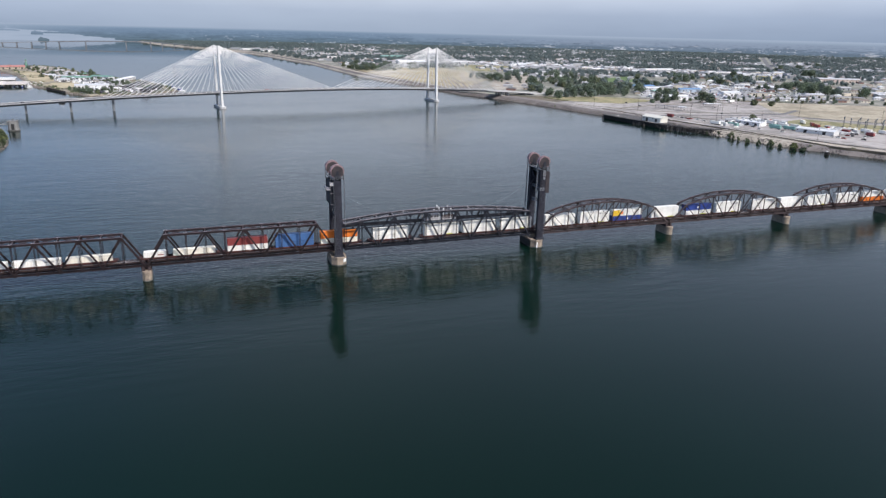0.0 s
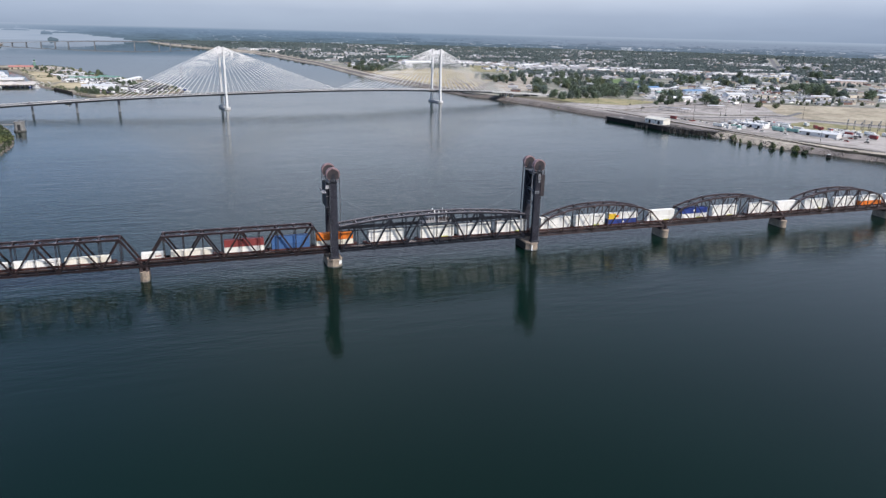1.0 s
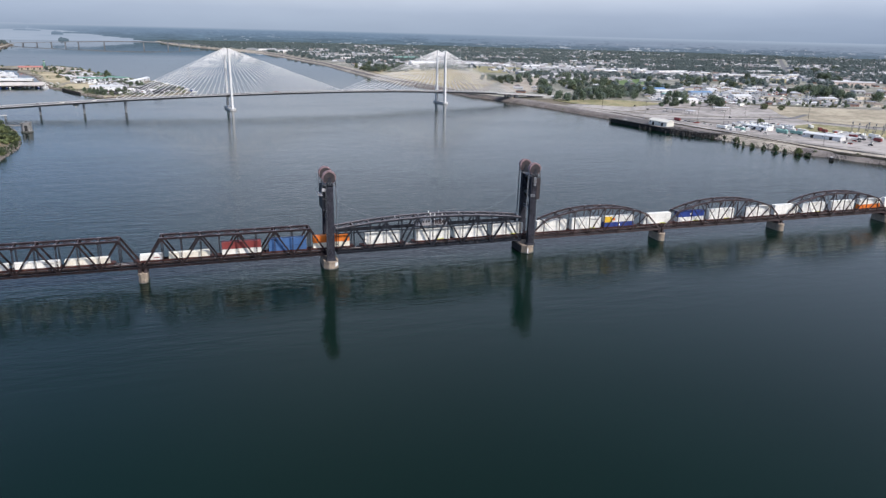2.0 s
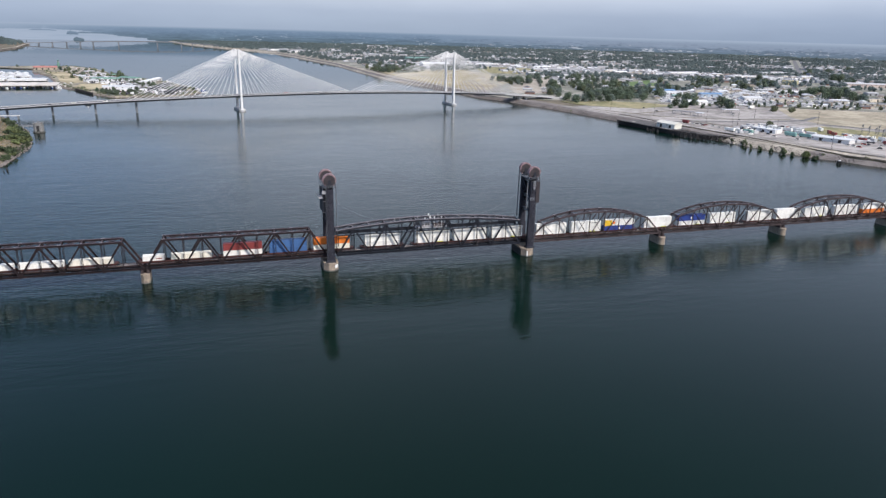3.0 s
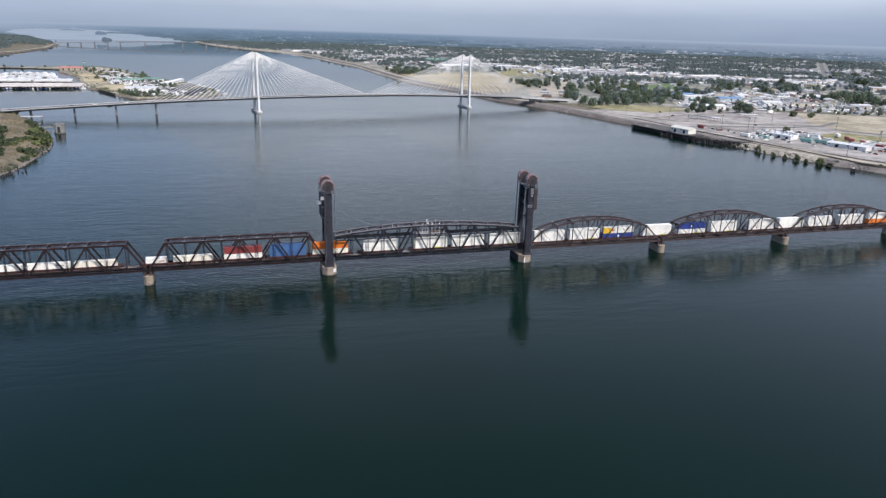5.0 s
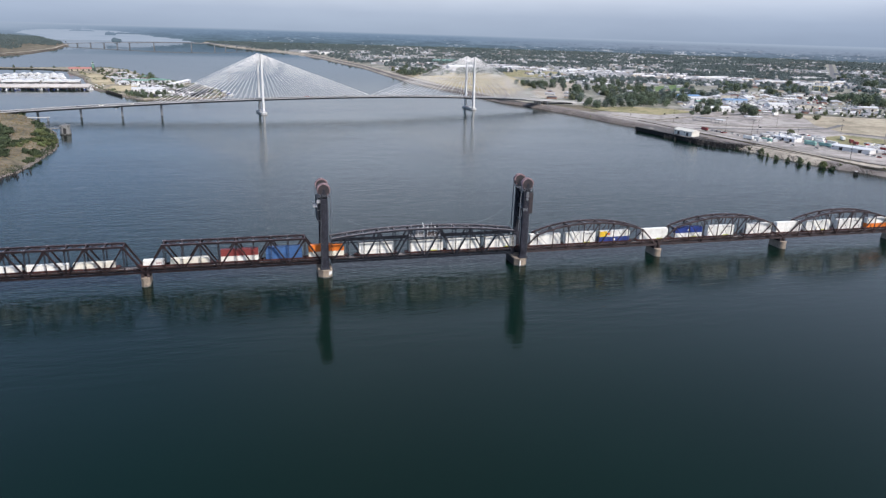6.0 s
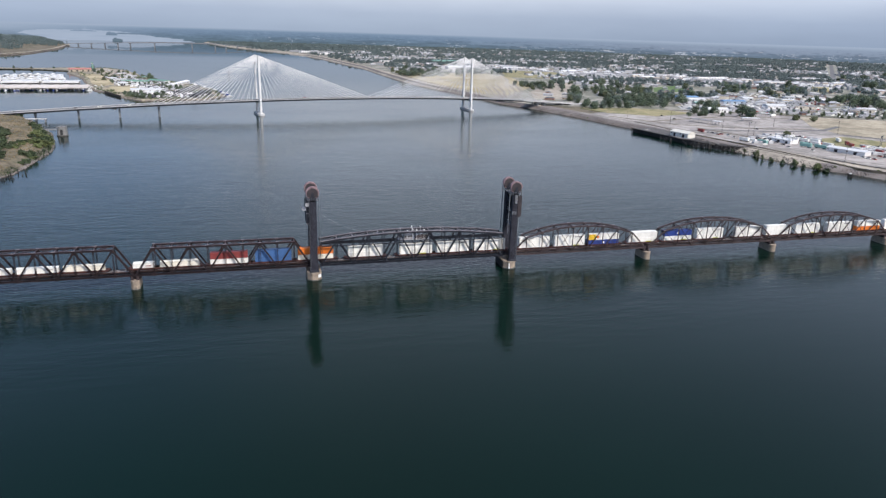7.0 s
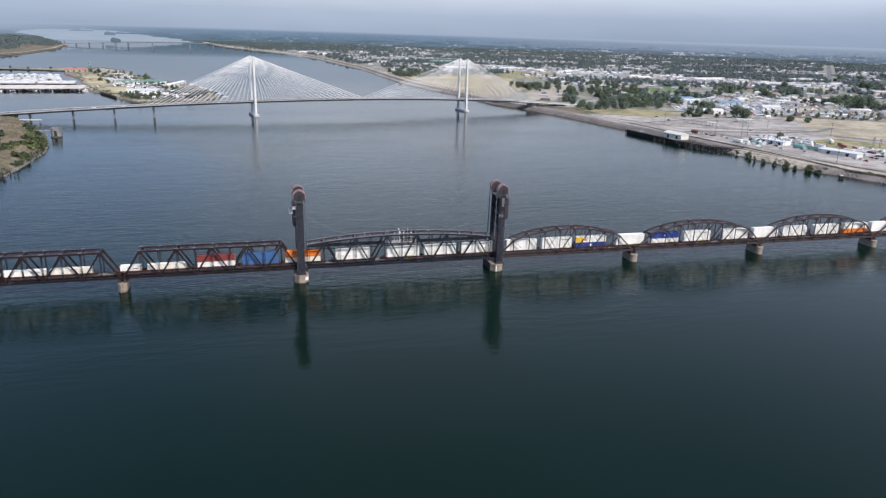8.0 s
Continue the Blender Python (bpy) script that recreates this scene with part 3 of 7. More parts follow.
def truss_span(name, label, length, heights, mat, parallel, m, category="truss bridge", dead_ends=False):
    """A through truss from x = 0 to length on two planes, its floor, bracing, ties and rails."""
    t = thing(name, label, category, m, "spans of the railway bridge")
    n = len(heights) - 1
    # paler plates on chords and bracing: their sunlit tops painted in
    plate = CHORD_GREY if dead_ends else RUST_PLATE
    dx = length / n
    top = [Vector((i * dx, 0, CHORD_Z + h)) for i, h in enumerate(heights)]
    bot = [Vector((i * dx, 0, CHORD_Z)) for i in range(n + 1)]
    for s in (-1, 1):
        o = Vector((0, s * HALF, 0))
        g = Geo()
        g.girder(bot[0] + o, bot[n] + o, 0.62, 0.85, t=0.12)
        for i in range(n + 1):
            g.box(bot[i].x - 0.55, bot[i].x + 0.55, o.y - 0.32, o.y + 0.32, CHORD_Z - 0.5, CHORD_Z + 0.75)
        part("bottom_chord", g, mat, t)
        first, last = (0, n) if dead_ends else (1, n - 1)
        for i in range(first, last):
            g = Geo()
            thick = 0.74 if parallel else 0.56
            g.beam(top[i] + o, top[i + 1] + o, thick, thick)
            g.box(top[i].x - 0.5, top[i].x + 0.5, o.y - 0.36, o.y + 0.36, top[i].z - 0.55, top[i].z + 0.36)
            g.box(top[i].x - 0.65, top[i].x + 0.65, o.y - 0.55, o.y + 0.55, top[i].z + 0.45, top[i].z + 0.53, mi=2)
            for e in (0, 0.5):
                p = top[i].lerp(top[i + 1], e)
                g.box(p.x - 0.07, p.x + 0.07, o.y - 0.07, o.y + 0.07, p.z + 0.4, p.z + (1.25 if parallel else 0.7))
            g.beam(top[i] + o + Vector((0, 0, 0.4)), top[i + 1] + o + Vector((0, 0, 0.4)), 0.95, 0.08, mi=1)
            part("top_chord", g, [mat, plate, CHORD_GREY], t)
        if not dead_ends:
            for a, b in ((0, 1), (n, n - 1)):
                part("end_post", Geo().beam(bot[a] + o, top[b] + o, 0.75 if parallel else 0.6, 0.75 if parallel else 0.6), mat, t)
        else:
            for a in (0, n):
                part("end_post", Geo().laced(bot[a] + o, top[a] + o, 0.8, 0.7, up=(0, 1, 0)), mat, t)
        for i in range(1, n):
            g = Geo().laced(bot[i] + o, top[i] + o, 0.55 if parallel else 0.4, 0.36 if parallel else 0.3, up=(0, 1, 0), step=1.3)
            part("vertical", g, mat, t)
        if parallel:
            pairs = [(i, i + 1) for i in range(n)]
            for i, j in pairs:
                if not dead_ends and (i == 0 or j == n):
                    continue
                a, b = (bot[i], top[j]) if i % 2 == 0 else (top[i], bot[j])
                part("diagonal", Geo().girder(a + o, b + o, 0.6, 0.62, up=(0, 1, 0), t=0.14), mat, t)
        else:
            for i in range(1, n - 1):
                mid = (n - 1) / 2
                a, b = (top[i], bot[i + 1]) if i < mid else (bot[i], top[i + 1])
                for e in (-0.16, 0.16):
                    part("diagonal", Geo().beam(a + o + Vector((0, e, 0)), b + o + Vector((0, e, 0)), 0.12, 0.42, up=(0, 1, 0)), mat, t)
                if 1 < i < n - 2:
                    a, b = (bot[i], top[i + 1]) if i < mid else (top[i], bot[i + 1])
                    part("counter_rod", Geo().beam(a + o, b + o, 0.14, 0.2, up=(0, 1, 0)), mat, t)
    # bracing between the planes
    first, last = (0, n) if dead_ends else (1, n - 1)
    for i in range(first, last + 1):
        a, b = top[i] + Vector((0, -HALF, 0)), top[i] + Vector((0, HALF, 0))
        g = Geo().laced(a, b, 0.5, 0.25, step=0.9)
        g.beam(a + Vector((0, 0, 0.16)), b + Vector((0, 0, 0.16)), 0.42, 0.03, mi=1)
        down = 1.3 if heights[i] > 9.5 else 0.8
        g.beam(a - Vector((0, 0, down)), b - Vector((0, 0, down)), 0.2, 0.2)
        for k in range(4):
            p, q = a.lerp(b, k / 4), a.lerp(b, (k + 1) / 4)
            if k % 2:
                p, q = p - Vector((0, 0, down)), q
            else:
                q = q - Vector((0, 0, down))
            g.beam(p, q, 0.12, 0.12)
        part("sway_frame", g, [mat, plate, CHORD_GREY], t)
    for i in range(first, last):
        g = Geo()
        for s in (-1, 1):
            g.beam(top[i] + Vector((0, s * HALF, 0.05)), top[i + 1] + Vector((0, -s * HALF, 0.05)), 0.22, 0.18)
            g.beam(top[i] + Vector((0, s * HALF, 0.15)), top[i + 1] + Vector((0, -s * HALF, 0.15)), 0.26, 0.02, mi=1)
        part("top_lateral", g, [mat, plate, CHORD_GREY], t)
    for i in range(n + 1):
        g = Geo().girder((bot[i].x, -HALF - 0.5, CHORD_Z - 0.15), (bot[i].x, HALF + 0.5, CHORD_Z - 0.15), 0.4, 1.1, t=0.1)
        part("floor_beam", g, mat, t)
    for y in (-0.95, 0.95):
        part("stringer", Geo().girder((0, y, RAIL_Z - 0.85), (length, y, RAIL_Z - 0.85), 0.4, 0.8, t=0.08), mat, t)
    for i in range(n):
        g = Geo()
        for s in (-1, 1):
            g.beam((bot[i].x, s * HALF, CHORD_Z - 0.55), (bot[i + 1].x, -s * HALF, CHORD_Z - 0.55), 0.18, 0.16)
        part("bottom_lateral", g, mat, t)
    g = Geo()
    x = 0.35
    while x < length:
        g.box(x - 0.13, x + 0.13, -1.7, 1.7, RAIL_Z - 0.45, RAIL_Z - 0.19)
        x += 0.62
    tagged(part("timber_deck", g, TIE_WOOD, t, "dark creosoted timber track deck"), kind="stuff")
    for y in (-0.75, 0.75):
        g = Geo().box(0, length, y - 0.075, y + 0.075, RAIL_Z - 0.19, RAIL_Z - 0.15).box(0, length, y - 0.035, y + 0.035, RAIL_Z - 0.15, RAIL_Z)
        part("rail", g, PALE_STEEL, t)
    for s in (-1, 1):
        g = Geo().box(0, length, s * 2.15 - 0.35, s * 2.15 + 0.35, RAIL_Z - 0.3, RAIL_Z - 0.22)
        g.beam((0, s * 2.45, RAIL_Z + 0.8), (length, s * 2.45, RAIL_Z + 0.8), 0.06, 0.06)
        for k in range(n * 3 + 1):
            g.box(k * dx / 3 - 0.03, k * dx / 3 + 0.03, s * 2.45 - 0.03, s * 2.45 + 0.03, RAIL_Z - 0.25, RAIL_Z + 0.8)
        part("walkway", g, mat, t, "rusty plank walkway with handrail")
    return t


FLAT = [0] + [11.35] * 9 + [0]
ARCH = [0, 8.0, 10.4, 11.9, 12.5, 12.5, 11.9, 10.4, 8.0, 0]
LIFT = [10.6, 11.5, 12.2, 12.75, 13.15, 13.35, 13.45, 13.35, 13.15, 12.75, 12.2, 11.5, 10.6]
flat_span = truss_span("warren_truss_span", "rusty brown straight-topped riveted truss span on concrete piers", 72.6, FLAT, RUST, True, at(-119.6, 0))
copy_thing(flat_span, at(-193.1, 0))
copy_thing(flat_span, at(-266.6, 0))
arch_span = truss_span("arched_truss_span", "weathered brown curved-top truss span with slender rods", 72.6, ARCH, RUST_DULL, False, at(46.9, 0))
for x in (121.3, 197.0, 272.8, 348.6, 424.4):   # the spans over the shallows are a little longer
    copy_thing(arch_span, at(x, 0) @ Matrix.Diagonal((74.9 / 72.6, 1, 1, 1)))
lift_span = truss_span("lift_span", "black steel lift span with gently curved top chord", 85.2, LIFT, BLACK_STEEL, True, at(-42.6, 0), dead_ends=True)
for s in (-1, 1):   # pale plank walks and handrails on the lift span's top chords
    pts = [(7.1 * i, s * HALF, CHORD_Z + h + 0.5) for i, h in enumerate(LIFT)]
    part("top_walk", Geo().sweep(pts, [(-0.42, -0.05), (-0.42, 0.05), (0.42, 0.05), (0.42, -0.05)]), CHORD_GREY, lift_span, "grey plank walk on the top chord")
    part("strut", Geo().girder((0, s * (HALF - 0.1), CHORD_Z + 8.6), (85.2, s * (HALF - 0.1), CHORD_Z + 8.6), 0.5, 1.45 if s > 0 else 0.35, t=0.1), BLACK_STEEL, lift_span)
# ---- piers of the railway bridge ----
def oct_outline(w, l, cut):
    return [(-w + cut, -l), (w - cut, -l), (w, -l + cut), (w, l - cut), (w - cut, l), (-w + cut, l), (-w, l - cut), (-w, -l + cut)]


def round_outline(w, l):
    return [(w * math.cos(a), (l - w) * (1 if a < math.pi else -1) + w * math.sin(a)) for a in [math.pi * k / 9 for k in range(10)] + [math.pi + 1e-6 + math.pi * k / 9 for k in range(10)]]


def pier(kind, m):
    words = {"tower": "heavy tower pier of stained concrete standing in the river", "square": "stained concrete pier with wet dark foot in the river",
             "round": "round-nosed stained concrete pier with wet dark foot"}[kind]
    t = thing("bridge_pier", words, "pier", m, "piers of the railway bridge")
    w, l, cut, top, wet = {"tower": (3.05, 7.2, 2.0, 3.7, 0.5), "square": (1.65, 5.0, 1.0, 3.9, 0.35), "round": (1.9, 5.5, 0, 3.9, 0.2)}[kind]

    def outline(grow):
        return round_outline(w + grow, l + grow) if kind == "round" else oct_outline(w + grow, l + grow, cut)
    part("shaft", Geo().prism(outline(0), wet, top - 0.9, grow=0.955), CONCRETE, t)
    part("foot", Geo().prism(outline(0.12), -5, wet), CONCRETE_WET, t, "dark wet foot")
    part("cap", Geo().prism(outline(0.05), top - 0.9, top), CONCRETE, t)
    if kind != "tower":
        for sx in (-1, 1):
            for y in (-2.9, 2.9):
                g = Geo().box(sx * 1.1 - 0.6, sx * 1.1 + 0.6, y - 0.6, y + 0.6, 3.9, 4.5).box(sx * 1.1 - 0.4, sx * 1.1 + 0.4, y - 0.4, y + 0.4, 4.5, 5.4)
                part("bearing", g, RUST_DULL, t, "rusty cast bearing shoe")
        part("cross_girder", Geo().box(-1.9, 1.9, -2.3, 2.3, 3.9, 5.2), RUST, t)
    return t


square_pier = pier("square", at(PIER_XS[0], 0))
copy_thing(square_pier, at(PIER_XS[1], 0))
round_pier = pier("round", at(PIER_XS[4], 0))
for x in PIER_XS[5:]:
    copy_thing(round_pier, at(x, 0))
big_pier = pier("tower", at(-46, 0))
copy_thing(big_pier, at(46, 0))
board = thing("sign_board", "small white clearance board fixed to a tower pier", "sign", at(-46 + 2.15, -6.3, 1.3, 45))
part("panel", Geo().box(-1.0, 1.0, -0.06, 0.0, 0, 1.5), WHITE_PAINT, board)
part("bracket", Geo().box(-0.8, -0.7, 0.0, 0.5, 0.2, 1.3).box(0.7, 0.8, 0.0, 0.5, 0.2, 1.3), GREY_STEEL, board)
g = Geo().beam((0, 0, 0), (0, 0, 2.6), 0.5, 0.12)
solid("gauge_board", g, WHITE_PAINT, "upright white water gauge board on a tower pier", "gauge", at(45.0, -7.55, 0.4))


# boards added to darken the tower pier's west face
fender = thing("timber_fender", "dark boards added over the side of a tower pier", "fender", at(46, 0))
for k in range(9):
    part("board", Geo().box(-3.32, -3.1, -5.2 + k * 1.2, -4.1 + k * 1.2, -2, 3.1), TIMBER, fender)
part("wale", Geo().box(-3.5, -3.33, -5.3, 5.7, 1.9, 2.3), TIMBER, fender)

# ---- lift towers ----
def sheave(parent, x, y, z):
    r, w = 2.75, 1.3
    g = Geo()
    n = 28
    for i in range(n):
        a, b = 2 * math.pi * i / n, 2 * math.pi * (i + 1) / n
        for ra, rb, ya, yb in ((r, r, -w / 2, w / 2), (r - 0.45, r - 0.45, w / 2, -w / 2)):
            g.quad((x + ra * math.cos(a), y + ya, z + ra * math.sin(a)), (x + ra * math.cos(b), y + ya, z + ra * math.sin(b)),
                   (x + rb * math.cos(b), y + yb, z + rb * math.sin(b)), (x + rb * math.cos(a), y + yb, z + rb * math.sin(a)))
        for s in (-1, 1):
            q = [(x + rr * math.cos(c), y + s * w / 2, z + rr * math.sin(c)) for rr, c in ((r - 0.45, a), (r, a), (r, b), (r - 0.45, b))]
            g.quad(*(q if s < 0 else q[::-1]))
    wheel = part("sheave", g, SHEAVE_RED, parent, "faded red grooved rope wheel")
    g = Geo()
    for k in range(8):
        a = math.pi * k / 4 + 0.2
        g.beam((x, y, z), (x + (r - 0.3) * math.cos(a), y, z + (r - 0.3) * math.sin(a)), 0.7, 0.34, up=(0, 1, 0))
    g.tube((x, y - 0.35, z), (x, y + 0.35, z), r - 0.5, n=24)
    part("spokes", g, BLACK_STEEL, wheel)
    part("hub", Geo().tube((x, y - 1.1, z), (x, y + 1.1, z), 0.5, n=12), BLACK_STEEL, wheel)
    # curved hood over the upper half
    g = Geo()
    for i in range(10):
        a, b = math.pi * (0.02 + 0.96 * i / 10), math.pi * (0.02 + 0.96 * (i + 1) / 10)
        rr = r + 0.18
        g.quad((x + rr * math.cos(a), y - 0.95, z + rr * math.sin(a)), (x + rr * math.cos(b), y - 0.95, z + rr * math.sin(b)),
               (x + rr * math.cos(b), y + 0.95, z + rr * math.sin(b)), (x + rr * math.cos(a), y + 0.95, z + rr * math.sin(a)))
        for s in (-1, 1):
            q = [(x + c * math.cos(e), y + s * 0.95, z + c * math.sin(e)) for c, e in ((rr, a), (rr, b), (rr - 0.55, b), (rr - 0.55, a))]
            g.quad(*(q if s > 0 else q[::-1]))
    hood = part("hood", g, SHEAVE_RED, parent, "faded red sheet hood over the rope wheel")
    half = [(x + (r - 0.4) * math.cos(math.pi * k / 14), z + (r - 0.4) * math.sin(math.pi * k / 14)) for k in range(15)] + [(x - r * 0.85, z - 1.5), (x + r * 0.85, z - 1.5)]
    for s in (-1, 1):
        g = Geo()
        n = len(half)
        ya, yb = y + s * 0.86, y + s * 0.93
        g.v += [(px, ya, pz) for px, pz in half] + [(px, yb, pz) for px, pz in half]
        g.face(tuple(range(n)) if s > 0 else tuple(reversed(range(n))))
        g.face(tuple(reversed(range(n, 2 * n))) if s > 0 else tuple(range(n, 2 * n)))
        for k in range(n):
            j = (k + 1) % n
            g.face((k, j, n + j, n + k))
        part("cover_plate", g, HOOD_DARK, hood, "dark weathered cover plate")


def lift_tower(m, mirror, label):
    """Local +x is the outer side, where the counterweight hangs."""
    s = -1 if mirror else 1
    t = thing("lift_tower", label, "bridge tower", m, "towers of the lift bridge")
    top = 36.2
    for y in (-5.0, 5.0):
        g = Geo()
        for cx in (-1.15, 1.15):
            g.beam((cx * 1.06, y, 3.7), (cx * 0.92, y, top), 0.85, 1.7, up=(0, 1, 0))
        leg = part("tower_leg", g, TOWER_STEEL, t)
        k, z = 15, 5.2
        step = (top - 1.2 - z) / k
        for yy in (y - 0.84, y + 0.84):
            g = Geo()
            for i in range(k):
                za, zb = z + i * step, z + (i + 1) * step
                g.beam((-1.0, yy, za), (1.0, yy, zb), 0.16, 0.3, up=(0, 1, 0))
                g.beam((1.0, yy, za), (-1.0, yy, zb), 0.16, 0.3, up=(0, 1, 0))
                g.beam((-1.0, yy, zb), (1.0, yy, zb), 0.16, 0.26, up=(0, 1, 0))
            part("lacing", g, LACE_STEEL, leg)
        g = Geo().box(-0.75, 0.75, y - 0.82, y + 0.82, 4.5, top - 0.6)
        part("leg_web", g, TOWER_STEEL, leg)
        part("leg_shoe", Geo().box(-2.2, 2.2, y - 1.5, y + 1.5, 3.7, 4.4, inset=0.25), BLACK_STEEL, leg)
        part("bearing_block", Geo().box(-1.3, 1.3, y - 1.3, y + 1.3, top, top + 1.3).box(-0.8, 0.8, y - 1.2, y + 1.2, top + 1.3, 39.4, inset=0.2), BLACK_STEEL, leg)
        sheave(t, 0, y, 39.3)
        for k in range(4):
            yy = y - 0.45 + 0.3 * k
            part("lift_rope", Geo().tube((-s * 2.75, yy, 39.0), (-s * 2.95, yy, CHORD_Z + 10.9), 0.07, n=5), GREY_STEEL, t)
            part("counterweight_rope", Geo().tube((s * 2.75, yy, 39.0), (s * 2.9, yy, 35.2), 0.07, n=5), GREY_STEEL, t)
    for z, h in ((35.2, 1.6), (27.5, 1.1), (21.0, 1.1)):
        part("cross_strut", Geo().girder((0, -4.2, z), (0, 4.2, z), 1.3, h, t=0.14), GREY_STEEL, t)
    for za, zb in ((21.5, 27.0), (28.0, 34.4)):
        for a, b in ((-4.1, 4.1), (4.1, -4.1)):
            part("cross_brace", Geo().laced((-1.2, a, za), (-1.2, b, zb), 0.5, 0.3, up=(1, 0, 0), step=1.0), LACE_STEEL, t)
    front = -4.6 if mirror else -6.15
    inner = 0.65 if mirror else 1.15
    g = Geo().box(s * 2.2 - inner, s * 2.2 + 0.65, front, 4.6, 25.5, 35.2)
    cw = part("counterweight", g, HOOD_DARK if not mirror else BLACK_STEEL, t, "box counterweight hung beside the tower")
    if mirror:   # pale landing hung outside the counterweight
        g = Geo().box(s * 3.6 - 0.8, s * 3.6 + 0.8, -5.6, 1.0, 31.9, 32.05)
        for z in (32.6, 33.1):
            g.beam((s * 4.4, -5.6, z), (s * 4.4, 1.0, z), 0.08, 0.08).beam((s * 2.8, -5.6, z), (s * 4.4, -5.6, z), 0.08, 0.08)
        for k in range(7):
            g.box(s * 4.4 - 0.05, s * 4.4 + 0.05, -5.6 + 1.1 * k - 0.05, -5.6 + 1.1 * k + 0.05, 32.0, 33.1)
        part("landing", g, PALE_STEEL, t, "pale grated landing with handrail")
        part("rope_socket", Geo().box(s * 2.2 - 0.9, s * 2.2 + 0.9, -5.4, -4.61, 33.6, 35.0, inset=0.1), PALE_STEEL, t)
    if not mirror:   # sheave brake and its housing on the leg's head
        part("brake_housing", Geo().box(-0.75, 0.75, -6.5, -5.8, 33.2, 35.8, inset=0.12).tube((-0.1, -6.7, 32.4), (-0.1, -5.9, 32.4), 0.6, n=10), GREY_STEEL, t)
        part("strut_box", Geo().box(-1.6, 0.6, -5.95, -5.6, 26.6, 28.0), GREY_STEEL, t)
    g = Geo()
    for k in range(7):
        y = -4.5 + 9 * k / 6
        g.box(s * 2.2 - 0.6, s * 2.2 + 0.73, y - 0.09, y + 0.09, 25.5, 35.2)
    for z in (25.7, 30.3, 35.0):
        g.box(s * 2.2 - 0.6, s * 2.2 + 0.75, -4.7, 4.7, z - 0.12, z + 0.12)
    part("stiffeners", g, CHORD_GREY if mirror else BLACK_STEEL, cw)
    g = Geo()
    for k in range(34):
        g.box(s * 1.5 - 0.25, s * 1.5 + 0.25, -6.05, -5.98, 6 + k * 0.9, 6.06 + k * 0.9)
    for e in (-0.25, 0.25):
        g.box(s * 1.5 + e - 0.03, s * 1.5 + e + 0.03, -6.05, -5.98, 3.7, 36.4)
    part("ladder", g, GREY_STEEL, t)
    g = Geo().box(-2.3, 2.3, -6.3, 6.3, 36.2, 36.34)
    for a, b in (((-2.3, -6.3), (2.3, -6.3)), ((2.3, -6.3), (2.3, 6.3)), ((2.3, 6.3), (-2.3, 6.3)), ((-2.3, 6.3), (-2.3, -6.3))):
        for z in (36.9, 37.4):
            g.beam((*a, z), (*b, z), 0.06, 0.06)
        for k in range(6):
            x, y = a[0] + (b[0] - a[0]) * k / 5, a[1] + (b[1] - a[1]) * k / 5
            g.box(x - 0.04, x + 0.04, y - 0.04, y + 0.04, 36.3, 37.4)
    part("top_platform", g, GREY_STEEL, t, "grey grated platform with handrails")
    return t


lift_tower(at(-46.0, 0), True, "black steel lift tower with red rope wheels on top")
lift_tower(at(47.1, 0), False, "dark steel lift tower with red wheels and grey counterweight")

# machinery platform in the middle of the lift span
mz = CHORD_Z + 9.6
mh = thing("machinery_platform", "pale machinery platform with motors, rails and lamps on the lift span", "machinery", at(0, 0, mz))
part("deck", Geo().box(-7.5, 7.5, -2.5, 2.5, 0.0, 0.18), PALE_STEEL, mh)
g = Geo().box(-4.6, -0.9, -1.7, 1.5, 0.18, 2.5).box(-4.8, -0.7, -1.9, 1.7, 2.5, 2.66)
part("cabin", g, PALE_STEEL, mh, "pale sheet-metal cabin")
for x in (-4.1, -2.7, -1.5):
    part("cabin_window", Geo().box(x - 0.4, x + 0.4, -1.74, -1.7, 1.1, 1.9), DARK, mh)
for x, r in ((1.6, 0.75), (3.6, 0.95), (5.4, 0.6)):
    part("winch_drum", Geo().tube((x, -1.5, 1.1), (x, 1.5, 1.1), r, n=16), GREY_STEEL, mh)
    part("winch_gear", Geo().tube((x, -1.75, 1.1), (x, -1.55, 1.1), r * 1.35, n=20), RUST_DULL, mh)
g = Geo()
for s in (-1, 1):
    for z in (0.7, 1.2):
        g.beam((-7.5, s * 2.5, z), (7.5, s * 2.5, z), 0.06, 0.06)
    for k in range(11):
        g.box(-7.53 + k * 1.5, -7.47 + k * 1.5, s * 2.5 - 0.03, s * 2.5 + 0.03, 0.1, 1.2)
part("railing", g, PALE_STEEL, mh)
for x, h in ((-6.8, 5.6), (2.6, 6.4)):
    g = Geo().tube((x, -2.3, 0.1), (x, -2.3, h), 0.07, n=6).tube((x, -2.3, h - 0.5), (x, -2.3, h + 0.15), 0.24, 0.16, n=8)
    part("lamp_post", g, PALE_STEEL, mh, "thin post with pale lamp head")
for x, y, h in ((-3.6, -2.75, 4.6), (-1.2, -2.75, 5.3), (0.8, -2.75, 4.9), (4.2, -2.75, 4.7), (-0.4, 2.6, 5.0)):
    g = Geo().tube((x, y, 0.1), (x, y, h), 0.06, n=6).box(x - 0.26, x + 0.26, y - 0.2, y + 0.16, h, h + 0.32, inset=0.05).beam((x - 0.6, y, h - 0.4), (x + 0.6, y, h - 0.4), 0.08, 0.08)
    part("floodlight", g, WHITE_PAINT, mh, "white floodlight on a thin post")
